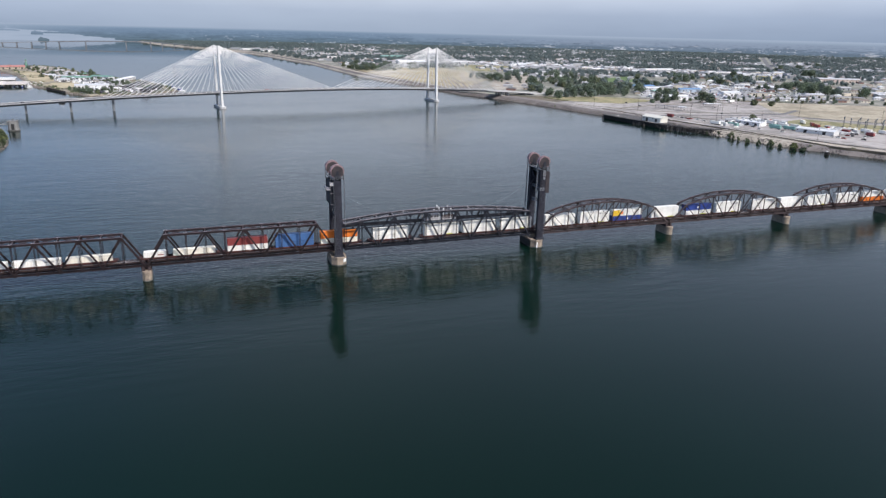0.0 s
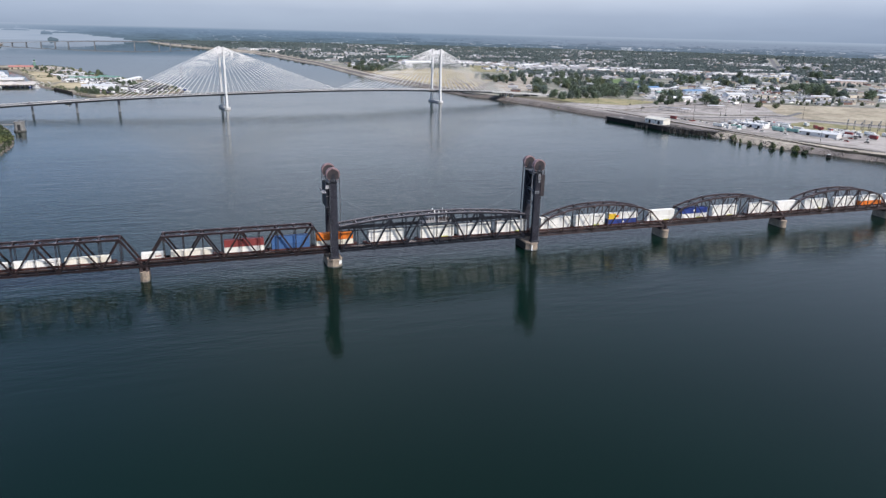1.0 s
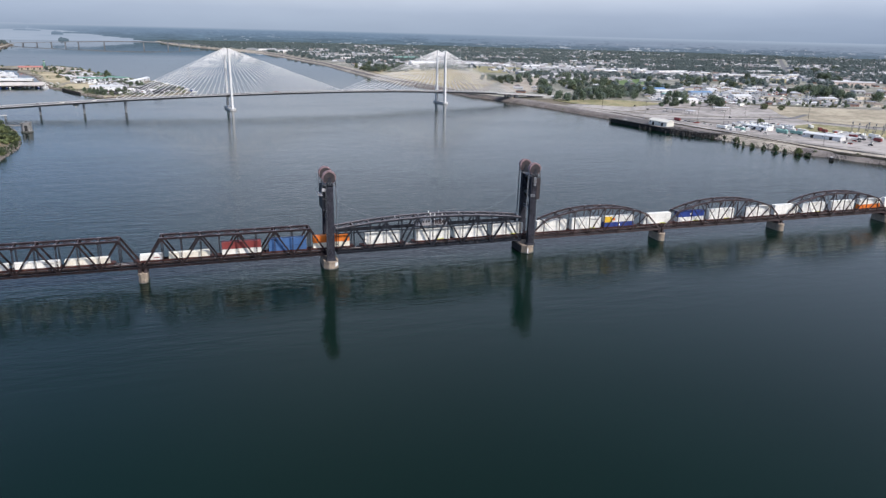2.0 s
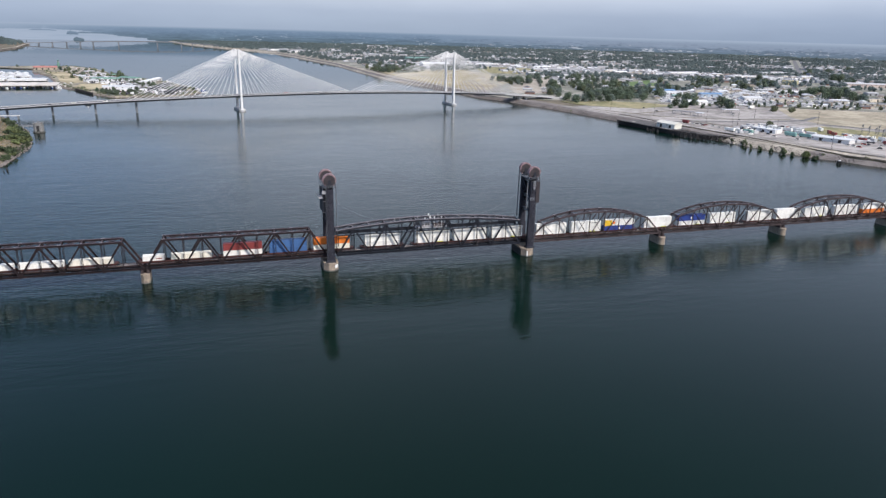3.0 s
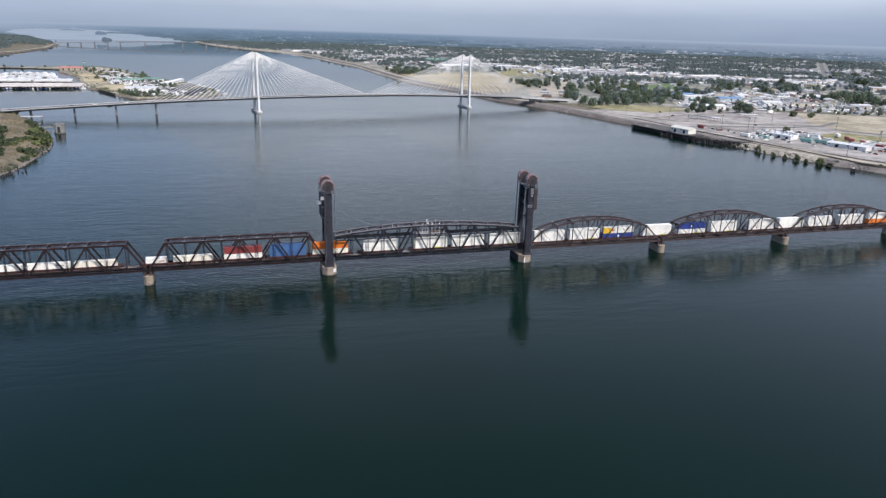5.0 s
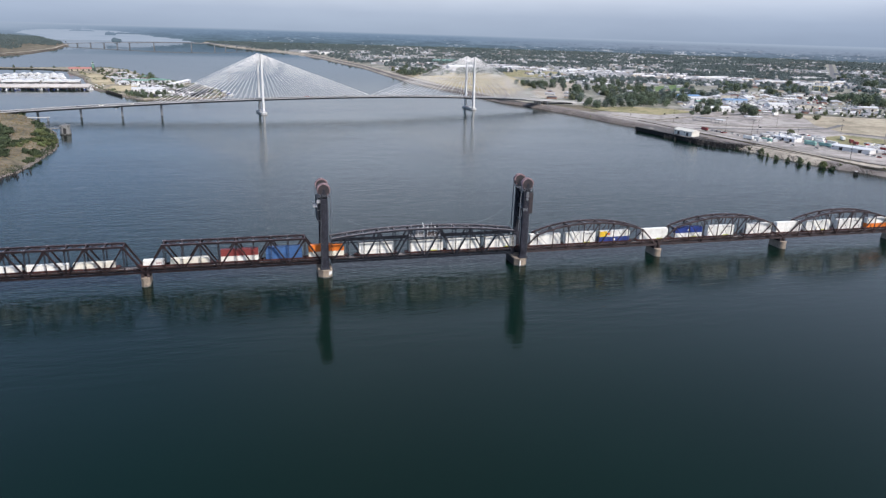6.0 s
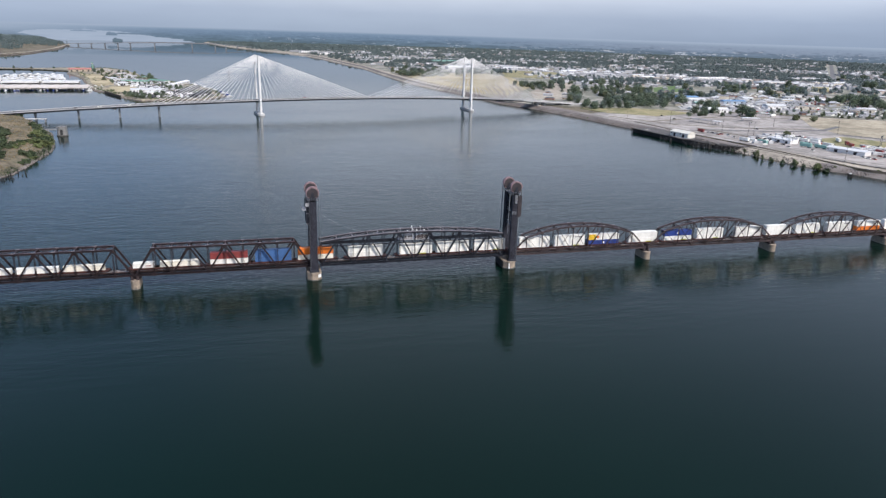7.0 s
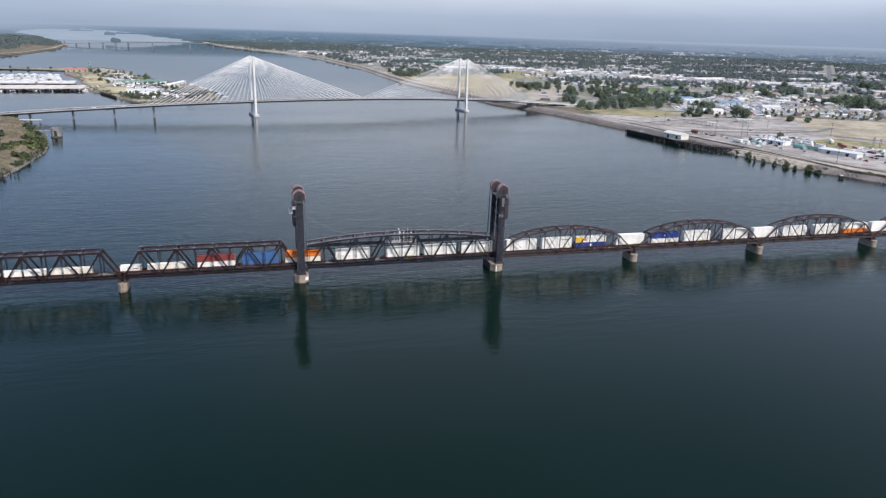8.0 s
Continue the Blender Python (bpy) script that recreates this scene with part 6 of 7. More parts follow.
for x, y in scatter(NEAR_TOWN, 34, 40, q):   # clumps of tall shade trees, and single ones
    big = q.random() < 0.6
    for k in range(q.randint(3, 6) if big else 1):
        xx, yy = x + q.uniform(-15, 15), y + q.uniform(-15, 15)
        if not any(inside(xx, yy, o) for o in OPEN[1:]):
            plant(q.choice((0, 4, 5, 4, 3)), xx, yy, LAND_Z + 0.3, q.uniform(0.8, 1.45) if big else q.uniform(0.5, 1.0))

# the rest of the town and its trees, too many and too far to count
far_roofs, far_trees = {i: Geo() for i in range(4)}, Geo()
nh = 0
while nh < 4700:
    y = 900 + 3500 * q.random() ** 1.25
    x = q.uniform(river_right(y) + 60, min(4200, -60 + 1.38 * (y + 290)))
    if inside(x, y, NEAR_TOWN) or y > 4400 or (x < 620 and y < 1500) or inside(x, y, OPEN[2]) or inside(x, y, OPEN[3]):
        continue
    if noise.noise(Vector((x * 0.003, y * 0.0042, 8.0))) + 0.5 * noise.noise(Vector((x * 0.011, y * 0.014, 3.0))) > (0.12 if y < 2400 else -0.02) and q.random() < 0.8:
        continue
    if y > 3050 and x < -40 + 0.09 * y + 0.12 * (y - 2300) and q.random() < 0.9:   # woods up the valley
        continue
    a = q.choice((-0.5, 1.07, 0.1))
    big = q.random() < (0.35 if 2250 < y < 3200 and x < 0.3 * y else 0.08)
    wx, wy, h = (q.uniform(10, 24), q.uniform(7, 11), q.uniform(4.5, 8)) if big else (q.uniform(5, 8), q.uniform(4, 5.5), q.uniform(3, 4))
    g = far_roofs[q.choice((0, 1, 0, 2, 3, 3, 2))]
    c, s = math.cos(a), math.sin(a)
    put = lambda u, v, z: (x + c * u - s * v, y + s * u + c * v, LAND_Z + z)
    k = len(g.v)
    rise = h + (0.6 if big else wy * 0.42)
    g.v += [put(-wx, -wy, 0), put(wx, -wy, 0), put(wx, wy, 0), put(-wx, wy, 0), put(-wx, -wy, h), put(wx, -wy, h), put(wx, wy, h), put(-wx, wy, h), put(-wx, 0, rise), put(wx, 0, rise)]
    for f in ((0, 1, 5, 4), (2, 3, 7, 6)):
        g.face(tuple(k + i for i in f), 0)
    for f in ((1, 2, 6, 9, 5), (3, 0, 4, 8, 7)):
        g.face(tuple(k + i for i in f), 0)
    for f in ((4, 5, 9, 8), (6, 7, 8, 9)):
        g.face(tuple(k + i for i in f), 1)
    nh += 1
for i, (wall, roof) in enumerate(((G_, ROOFS[0]), (FAR_WALL, ROOFS[1]), (G_, ROOFS[2]), (FAR_WALL, ROOFS[3]))):
    solid("far_houses", far_roofs[i], [wall, roof], "distant low houses and sheds with pale and grey roofs", "houses", kind="stuff")
nt_ = 0
while nt_ < 20500:
    y = 820 + 3650 * q.random() ** 1.1
    lo = river_right(y) + (6 if y > 2700 else 30 if y > 1700 else 90)
    if y < 2000 and q.random() < 0.35:
        continue
    x = q.uniform(lo, min(4300, -60 + 1.38 * (y + 290)))
    if inside(x, y, NEAR_TOWN) and q.random() < 0.7:
        continue
    if (x < 640 and y < 1900 and not (y > 1500 and x > 300)) or any(inside(x, y, o) for o in OPEN):
        continue
    d = noise.noise(Vector((x * 0.003, y * 0.0042, 8.0))) + 0.5 * noise.noise(Vector((x * 0.011, y * 0.014, 3.0)))
    if d < (0.0 if y < 2400 else -0.1) and q.random() < 0.85 and not (y > 3050 and x < -40 + 0.09 * y + 0.12 * (y - 2300)):
        continue
    if 2250 < y < 3050 and x < 0.3 * y and q.random() < 0.6:   # open waterfront district
        continue
    r, h = q.uniform(4, 7.5), q.uniform(8, 14)
    if y > 2600:
        r, h = r * 1.25, h * 0.85
    many = 44 if y < 1900 else 28
    for k in range(many):
        v = Vector((q.gauss(0, 1), q.gauss(0, 1), q.gauss(0, 1))).normalized() * q.uniform(0.55, 1.12)
        p = Vector((x + v.x * r * 0.7, y + v.y * r * 0.7, LAND_Z + h * 0.55 + v.z * h * 0.38))
        n = (v + Vector((0, 0, 0.4))).normalized()
        a = n.orthogonal().normalized()
        a.rotate(Matrix.Rotation(q.uniform(0, 6.28), 3, n))
        b = n.cross(a)
        s = r * q.uniform(0.35, 0.7) * (0.44 if many > 30 else 0.54)
        far_trees.quad(p - a * s - b * s * 0.6, p + a * s * 0.6 - b * s, p + a * s + b * s * 0.5, p - a * s * 0.4 + b * s)
    nt_ += 1
solid("far_trees", far_trees, HAZED_LEAF, "distant dark green town trees and woods", "trees", kind="stuff")
# ---- timber wharf with its shed on the right bank ----
WHARF = [(363, 441), (370, 390), (375, 342), (386, 313), (404, 297)]
wharf = thing("wharf", "old dark timber wharf on piles along the bank", "wharf")
edge = []
for (xa, ya), (xb, yb) in zip(WHARF, WHARF[1:]):
    k = max(2, int(math.hypot(xb - xa, yb - ya) / 4))
    edge += [(xa + (xb - xa) * i / k, ya + (yb - ya) * i / k) for i in range(k)]
g = Geo()
sound = [p for p in edge if p[1] > 352]
g.prism(list(reversed(sound + [(384, 352), (398, 350), (396, 400), (392, 441)])), 4.1, 4.75)
part("deck", g, WHARF_DECK, wharf, "dark weathered plank deck")
q = random.Random(36)
for k in range(30):   # what is left of the deck along the ruined end: ragged plank fields over the bank
    y = 350 - k * 1.75
    x = lerp(-y, [-352, -342, -313, -297], [375, 376, 387, 404])
    x0, x1 = x + q.uniform(0.5, 9), x + q.uniform(11, 17)
    part("plank_field", Geo().beam((x0, y, 4.3 + q.uniform(-0.5, 0.1)), (x1, y + q.uniform(-1, 1), 4.5), q.uniform(1.1, 1.9), 0.35), TIMBER if k % 3 else WHARF_DECK, wharf)
for k in range(46):   # fallen timbers leaning among the piles
    y = 352 - 56 * q.random()
    x = lerp(-y, [-352, -342, -313, -297], [375, 376, 387, 404]) + q.uniform(-3.5, 5)
    p = Vector((x, y, q.uniform(-0.8, 1.6)))
    part("fallen_timber", Geo().beam(p, p + Vector((q.uniform(-3, 4), q.uniform(-5, 5), q.uniform(0.4, 3.2))), q.uniform(0.4, 0.8), q.uniform(0.4, 0.7)), TIMBER, wharf)
for i, (x, y) in enumerate(edge):
    part("pile", Geo().tube((x + 0.3, y, -3), (x + 0.3, y, 4.9), 0.34, n=7), TIMBER, wharf)
    part("pile", Geo().tube((x + 5, y + 1, -3), (x + 5, y + 1, 4.2), 0.34, n=7), TIMBER, wharf)
for (xa, ya), (xb, yb) in zip(WHARF, WHARF[1:]):
    for z in (1.4, 2.9, 4.2):
        part("fender_beam", Geo().beam((xa - 0.15, ya, z), (xb - 0.15, yb, z), 0.35, 0.6), TIMBER, wharf)
    if ya > 380:
        part("fender_wall", Geo().beam((xa + 1.6, ya, 1.85), (xb + 1.6, yb, 1.85), 0.3, 4.5), TIMBER, wharf)
q = random.Random(37)
for k in range(34):   # patched, broken sheeting towards the old end
    y = 392 - k * 2.8
    x = lerp(-y, [-441, -390, -342, -313, -297], [363, 370, 375, 386, 404]) + q.uniform(0.6, 1.8)
    if q.random() < 0.72:
        part("sheeting", Geo().box(x, x + 0.35, y - 1.5, y + 1.5, q.uniform(0.2, 1.4), q.uniform(2.6, 4.3)), TIMBER, wharf)
for k in range(26):   # bunched fender piles and stumps off the broken wharf edge
    f = q.uniform(0.35, 1.0)
    y = 441 - 144 * f
    x = lerp(-y, [-441, -390, -342, -313, -297], [363, 370, 375, 386, 404]) - q.uniform(0.5, 5)
    part("fender_pile", Geo().tube((x, y, -3), (x + 0.4, y, q.uniform(1.0, 5.4)), 0.85, 0.65, n=7), TIMBER, wharf)
for k in range(9):
    y = q.uniform(300, 430)
    x = lerp(-y, [-441, -390, -342, -313, -297], [363, 370, 375, 386, 404]) + q.uniform(2, 12)
    part("deck_repair", Geo().box(x - q.uniform(1, 3), x + q.uniform(1, 3), y - q.uniform(2, 6), y + q.uniform(2, 6), 4.74, 4.82 + 0.01 * k), [TIMBER, GRAVEL, ASPHALT][k % 3], wharf)
q = random.Random(31)
for k in range(14):
    y = 300 - k * 1.5 + q.uniform(-3, 6)
    g = Geo().tube((0, 0, -3), (q.uniform(-0.3, 0.3), 0, q.uniform(1.2, 3.2)), 0.3, 0.26, n=7)
    solid("mooring_pile", g, TIMBER, "old dark timber pile standing in water", "pile", at(river_right(y) - q.uniform(1, 6), y), "old mooring piles")

# channel beacon standing in the reach above the road bridge
beacon = thing("channel_beacon", "slim dark channel beacon standing in the river", "beacon", at(-118, 1330))
for k in range(4):
    part("leg", Geo().beam((2.4 * (k % 2 * 2 - 1), 2.4 * (k // 2 * 2 - 1), -4), (0.8 * (k % 2 * 2 - 1), 0.8 * (k // 2 * 2 - 1), 9), 0.6, 0.6), TIMBER, beacon)
part("platform", Geo().box(-1.8, 1.8, -1.8, 1.8, 9, 9.5), GREY_STEEL, beacon)
part("lantern", Geo().prism(oct_outline(1.0, 1.0, 0.3), 9.5, 12.5, grow=0.7), DARK, beacon)

# mooring dolphin out in the water
dol = thing("mooring_dolphin", "dark round mooring dolphin with white top plate", "mooring", at(414, 168) @ Matrix.Scale(0.78, 4))
for k in range(9):
    a = 6.283 * k / 9
    part("pile", Geo().tube((2.6 * math.cos(a), 2.6 * math.sin(a), -3), (1.7 * math.cos(a), 1.7 * math.sin(a), 3.6), 0.4, n=7), TIMBER, dol)
part("collar", Geo().tube((0, 0, 2.4), (0, 0, 3.0), 2.2, n=14), TIMBER, dol)
part("cap", Geo().tube((0, 0, 3.6), (0, 0, 4.1), 1.5, 1.3, n=12), WHITE_PAINT, dol, "white cap plate")


# ---- yard clutter: trailers, vehicles, poles, canopies ----
def trailer(m, mat, label, ln=12.0):
    t = thing("trailer", label, "trailer", m, "trailers in the yard")
    part("body", Geo().box(-ln / 2, ln / 2, -1.25, 1.25, 0.9, 3.7).box(-ln / 2 - 0.04, ln / 2 + 0.04, -1.29, 1.29, 3.6, 3.75), mat, t)
    part("chassis", Geo().box(-ln / 2 + 0.3, ln / 2 - 0.3, -0.5, 0.5, 0.6, 0.9), BLACK_STEEL, t)
    for x in (-ln / 2 + 1.5, -ln / 2 + 2.7, ln / 2 - 2.0):
        g = Geo()
        for y in (-1.0, 1.0):
            g.tube((x, y - 0.15, 0.5), (x, y + 0.15, 0.5), 0.5, n=10)
        part("wheel_pair", g, BLACK_STEEL, t)
    return t


YZ = LAND_Z + 0.5
tw = trailer(at(441, 329, YZ, 100), COLOURS["white"], "white box trailer parked in the yard")
tt = trailer(at(447, 319, YZ, 98), TEAL, "teal green box trailer parked in the yard")
tr = trailer(at(431, 404, YZ, 102), COLOURS["red"], "red box trailer parked beside the road", 8)
for x, y, a, w in ((436, 334, 100, tw), (476, 290, 104, tt), (502, 343, 20, tw), (504, 325, 100, tw),
                   (497, 300, 92, tw), (505, 292, 92, tw), (486, 281, 106, tt), (546, 321, 60, tw), (537, 300, 60, tr), (530, 287, 70, tr), (512, 262, 92, tw),
                   (646, 546, 20, tw), (525, 247, 92, tr), (540, 232, 85, tw), (500, 335, 96, tw), (512, 318, 96, tw), (482, 297, 102, tt), (560, 610, 10, tw), (575, 640, 80, tw), (530, 223, 90, tr),
                   (552, 246, 88, tw), (560, 232, 88, tw)):
    copy_thing(w, at(x, y, YZ + 0.25, a))
for x, y, a, k in ((455, 290, 98, 1), (465, 269, 98, 1), (442, 359, 100, 1), (486, 228, 92, 1), (487, 222, 92, 1), (487, 216, 92, 2), (447, 345, 100, 0), (510, 226, 20, 0), (514, 216, 20, 1), (462, 306, 100, 0),
                   (437, 380, 102, 2), (440, 388, 100, 1), (436, 396, 100, 1), (443, 383, 100, 2), (446, 374, 100, 1), (433, 402, 100, 1), (438, 392, 100, 0), (520, 300, 40, 0), (516, 308, 40, 1), (508, 230, 100, 2), (520, 420, 30, 0), (560, 480, 10, 1), (470, 520, 0, 0), (500, 205, 110, 0), (476, 560, 40, 0), (700, 700, 0, 1), (690, 690, 0, 0), (640, 670, 0, 0), (655, 672, 0, 2)):
    copy_thing(cars[k], at(x, y, YZ + 0.25, a))


def canopy(m, lx, ly, h, mat, label):
    t = thing("canopy", label, "canopy", m, "open canopies in the yard")
    part("roof", Geo().box(-lx / 2, lx / 2, -ly / 2, ly / 2, h, h + 0.5), mat, t)
    for x in (-lx / 2 + 0.6, 0, lx / 2 - 0.6):
        for y in (-ly / 2 + 0.5, ly / 2 - 0.5):
            part("post", Geo().box(x - 0.15, x + 0.15, y - 0.15, y + 0.15, -0.5, h), GREY_STEEL, t)
    return t


canopy(at(487, 487, YZ, -62), 26, 9, 4.2, ROOFS[0], "open grey-roofed canopy in the yard")
canopy(at(497, 466, YZ, -62), 10, 8, 4.2, ROOFS[1], "small white-roofed canopy in the yard")
canopy(at(573, 501, YZ, -20), 22, 8, 4.0, ROOFS[1], "white-roofed loading canopy beside a dark tree")
canopy(at(640, 556, YZ, -20), 12, 8, 4.0, ROOFS[1], "white-roofed shelter at the yard edge")


def utility_pole(m, h):
    t = thing("utility_pole", "tall dark timber utility pole with crossarm", "pole", m, "utility poles")
    part("post", Geo().tube((0, 0, -0.5), (0, 0, h), 0.15, 0.1, n=7), TIMBER, t)
    part("crossarm", Geo().beam((-1.4, 0, h - 0.8), (1.4, 0, h - 0.8), 0.16, 0.2), TIMBER, t)
    for x in (-1.2, 0, 1.2):
        part("insulator", Geo().tube((x, 0, h - 0.7), (x, 0, h - 0.4), 0.07, n=6), GREY_STEEL, t)
    return t


pole = utility_pole(at(457, 401, YZ), 16)
for x, y in ((465, 366), (479, 374), (594, 373), (451, 213), (477, 311), (432, 470), (412, 540), (520, 170), (640, 300), (690, 240), (560, 440), (540, 205), (575, 200)):
    copy_thing(pole, at(x, y, YZ, rng.uniform(0, 180)))
# substation gantries
gantry = thing("substation_gantry", "grey lattice switchyard gantry behind the sheds", "gantry", at(560, 255, YZ, 35), "gantries of the substation")
for x in (-5, 5):
    part("post", Geo().laced((x, 0, 0), (x, 0, 11), 0.7, 0.3, up=(0, 1, 0)), GREY_STEEL, gantry)
part("beam", Geo().laced((-5.3, 0, 10.6), (5.3, 0, 10.6), 0.7, 0.3), GREY_STEEL, gantry)
for x in (-3, 0, 3):
    part("insulator", Geo().tube((x, 0, 8.6), (x, 0, 10.4), 0.15, n=6), GREY_STEEL, gantry)
for i in range(4):
    for j in range(4):
        if i + j:
            copy_thing(gantry, at(560 + i * 13 + j * 4, 255 + j * 12 - i * 9, YZ, 35))
for k in range(7):
    t = thing("transformer", "squat grey transformer in the switchyard", "transformer", at(556 + k * 9, 243 - k * 5, YZ, 35), "transformers")
    part("tank", Geo().box(-1.4, 1.4, -1, 1, 0, 2.6, inset=0.1), GREY_STEEL, t)
    for x in (-0.8, 0, 0.8):
        part("bushing", Geo().tube((x, 0, 2.5), (x, 0, 3.9), 0.14, 0.08, n=6), GREY_STEEL, t)

# ---- near left bank: bluff with bushes, footbridge and old intake ----
def on_bluff(x, y):
    d = river_left(y) - x
    return max(0.4, -0.3 + (land_height(x, y) + 0.3) * min(1, (max(d, 0) / 11) ** 0.8))


BLUFF = tree_proto(90, "bluff_bush", "spreading dark green bush on the dry bluff", 4.2, 5.0, DARK_LEAF, 8, 420, 0.5, 0.14, at(-252, 372, on_bluff(-252, 372)), "bushes on the bluff")
for x, y, s in ((-269, 336, 1.5), (-276, 345, 1.4), (-272, 352, 1.2), (-284, 400, 1.4), (-292, 407, 1.5), (-300, 415, 1.4), (-263, 347, 0.9), (-261, 358, 0.9), (-258, 365, 0.8), (-241, 312, 1.0), (-244, 318, 0.9),
                (-240, 285, 0.8), (-250, 378, 1.1), (-248, 384, 1.2), (-252, 392, 1.2), (-250, 400, 1.1), (-258, 410, 1.1), (-255, 418, 1.0), (-262, 430, 1.1), (-268, 440, 1.0), (-274, 452, 0.9), (-282, 476, 1.0),
                (-318, 567, 1.0), (-325, 575, 1.0), (-242, 362, 0.8), (-240, 345, 0.6), (-262, 300, 0.5), (-275, 250, 1.0), (-244, 392, 0.9), (-262, 395, 1.0), (-305, 440, 1.3), (-310, 380, 1.3), (-296, 350, 1.4)):
    x = min(x, river_left(y) - 3)
    t = copy_thing(BLUFF, at(x, y, on_bluff(x, y) - 0.4, rng.uniform(0, 360)))
    t.scale = (s * rng.uniform(0.9, 1.15), s * rng.uniform(0.9, 1.15), s * rng.uniform(0.75, 1.05))
OLIVE = tree_proto(91, "bluff_bush", "low spreading olive-green bush on the bank", 4.2, 4.2, LEAF[3], 9, 420, 0.5, 0.12, at(-245, 361, on_bluff(-245, 361)), "bushes on the bluff")
for x, y, s, k in ((-251, 365, 1.4, 0), (-246, 385, 1.3, 0), (-241, 370, 1.0, 0), (-254, 415, 1.3, 0), (-261, 427, 1.1, 1), (-277, 473, 1.2, 1), (-242, 314, 1.2, 1), (-247, 311, 1.1, 1), (-239, 311, 0.8, 0),
                   (-258, 337, 1.1, 0), (-263, 331, 1.0, 1), (-258, 353, 1.0, 0), (-279, 377, 1.8, 1), (-268, 325, 1.7, 1), (-266, 310, 1.6, 1), (-258, 289, 1.6, 1), (-240, 225, 1.2, 1), (-240, 294, 0.9, 1),
                   (-248, 376, 1.3, 0), (-250, 395, 1.4, 0), (-257, 404, 1.3, 0), (-246, 352, 1.1, 0), (-256, 372, 1.0, 0), (-268, 440, 1.1, 0), (-264, 416, 1.1, 0)):
    x = min(x, river_left(y) - 2.5)
    t = copy_thing(BLUFF if k else OLIVE, at(x, y, on_bluff(x, y) - 0.4, rng.uniform(0, 360)))
    t.scale = (s * rng.uniform(0.9, 1.15), s * rng.uniform(0.9, 1.15), s * rng.uniform(0.75, 1.0))
q = random.Random(77)
for k in range(36):
    y = 192 + 66 * q.random()
    g = Geo().tube((0, 0, -3), (q.uniform(-0.7, 0.7), q.uniform(-0.7, 0.7), q.uniform(0.7, 3.4)), q.uniform(0.35, 0.6), 0.34, n=7)
    solid("mooring_pile", g, TIMBER, "old dark timber pile standing in water", "pile", at(river_left(y) + q.uniform(0.5, 5) + 8 * q.random() ** 2, y), "old mooring piles")
stones = Geo()
for k in range(900):
    y = q.uniform(180, 640)
    x = river_left(y) - q.uniform(-1.5, 6)
    s = q.uniform(0.35, 0.9)
    z = on_bluff(x, y) if x < river_left(y) else 0
    stones.box(x - s, x + s, y - s, y + s, z - 0.8, z + s * 0.7, inset=s * 0.35)
solid("shore_rocks", stones, RIPRAP, "loose grey-brown rocks along the left shore", "rocks", kind="stuff")
grass = Geo()
for k in range(8200):
    y = q.uniform(150, 640)
    x = river_left(y) - 6 - 110 * q.random()
    z, s, a = on_bluff(x, y), q.uniform(0.25, 0.7), q.uniform(0, 6.28)
    c, d = math.cos(a) * s, math.sin(a) * s
    grass.quad((x - c, y - d, z - 0.1), (x + c, y + d, z - 0.1), (x + c * 1.3, y + d * 1.3 + 0.15, z + s), (x - c * 1.3, y - d * 1.3 + 0.1, z + s * 0.8))
solid("dry_tufts", grass, BLUFF_STRAW, "tufts of dry grass over the left bluff", "grass", kind="stuff")
brush = Geo()
for k in range(8000):
    y = q.uniform(235, 545)
    clump = noise.noise(Vector((y * 0.07, 4.4, 1.0))) + 0.6 * noise.noise(Vector((y * 0.23, 1.7, 5.0)))
    if clump + 0.45 < 0.5 * q.random():
        continue
    x = river_left(y) - 0.5 - 5.5 * q.random() ** 1.4
    n = Vector((q.gauss(0, 1), q.gauss(0, 1), abs(q.gauss(0, 1)) + 0.2)).normalized()
    a = n.orthogonal().normalized() * q.uniform(0.16, 0.36)
    b = n.cross(a)
    c = Vector((x, y, on_bluff(x, y) + (0.5 + 1.3 * max(0, clump)) * q.random()))
    brush.quad(c - a - b * 0.7, c + a * 0.7 - b, c + a + b * 0.6, c - a * 0.5 + b)
solid("shore_brush", brush, DARK_LEAF, "low dark green brush along the left waterline", "brush", kind="stuff")
intake = thing("intake_caisson", "round-shouldered grey concrete water intake on the shore", "intake", at(-248.5, 446))
part("shaft", Geo().prism(oct_outline(4.3, 4.2, 2.0), -4, 8.2, grow=0.93), INTAKE_MAT, intake)
part("wet_base", Geo().prism(oct_outline(4.7, 4.6, 2.0), -4, 1.2), CONCRETE_WET, intake)
part("hatch_house", Geo().box(-3.4, 2.2, -3.0, 3.0, 8.2, 9.0, inset=0.15), GREY_CONCRETE, intake)
part("pipe", Geo().tube((-2.5, -4.3, 0.5), (-2.5, -4.3, 5.5), 0.35, n=8), GREY_STEEL, intake)
part("gate_slot", Geo().box(-1.1, 1.3, -4.26, -3.9, 0.6, 6.4), DARK, intake, "dark gate slot")
part("hoist", Geo().box(-0.6, 1.6, -2.2, -0.4, 9.0, 10.6, inset=0.2), GREY_STEEL, intake)
part("parapet", Geo().box(-4.0, 4.0, -3.95, -3.7, 8.2, 9.1).box(-4.0, 4.0, 3.7, 3.95, 8.2, 9.1).box(3.75, 4.0, -3.7, 3.7, 8.2, 9.1), INTAKE_MAT, intake)
fb = thing("footbridge", "slim grey footbridge from the bank to the intake", "footbridge", at(-248.5, 446))
part("deck", Geo().box(-26, -4, -1.1, 1.1, 5.6, 6.3), INTAKE_MAT, fb)
for y in (-0.85, 0.85):
    part("handrail", Geo().box(-26, -4, y - 0.04, y + 0.04, 7.1, 7.3), GREY_STEEL, fb)
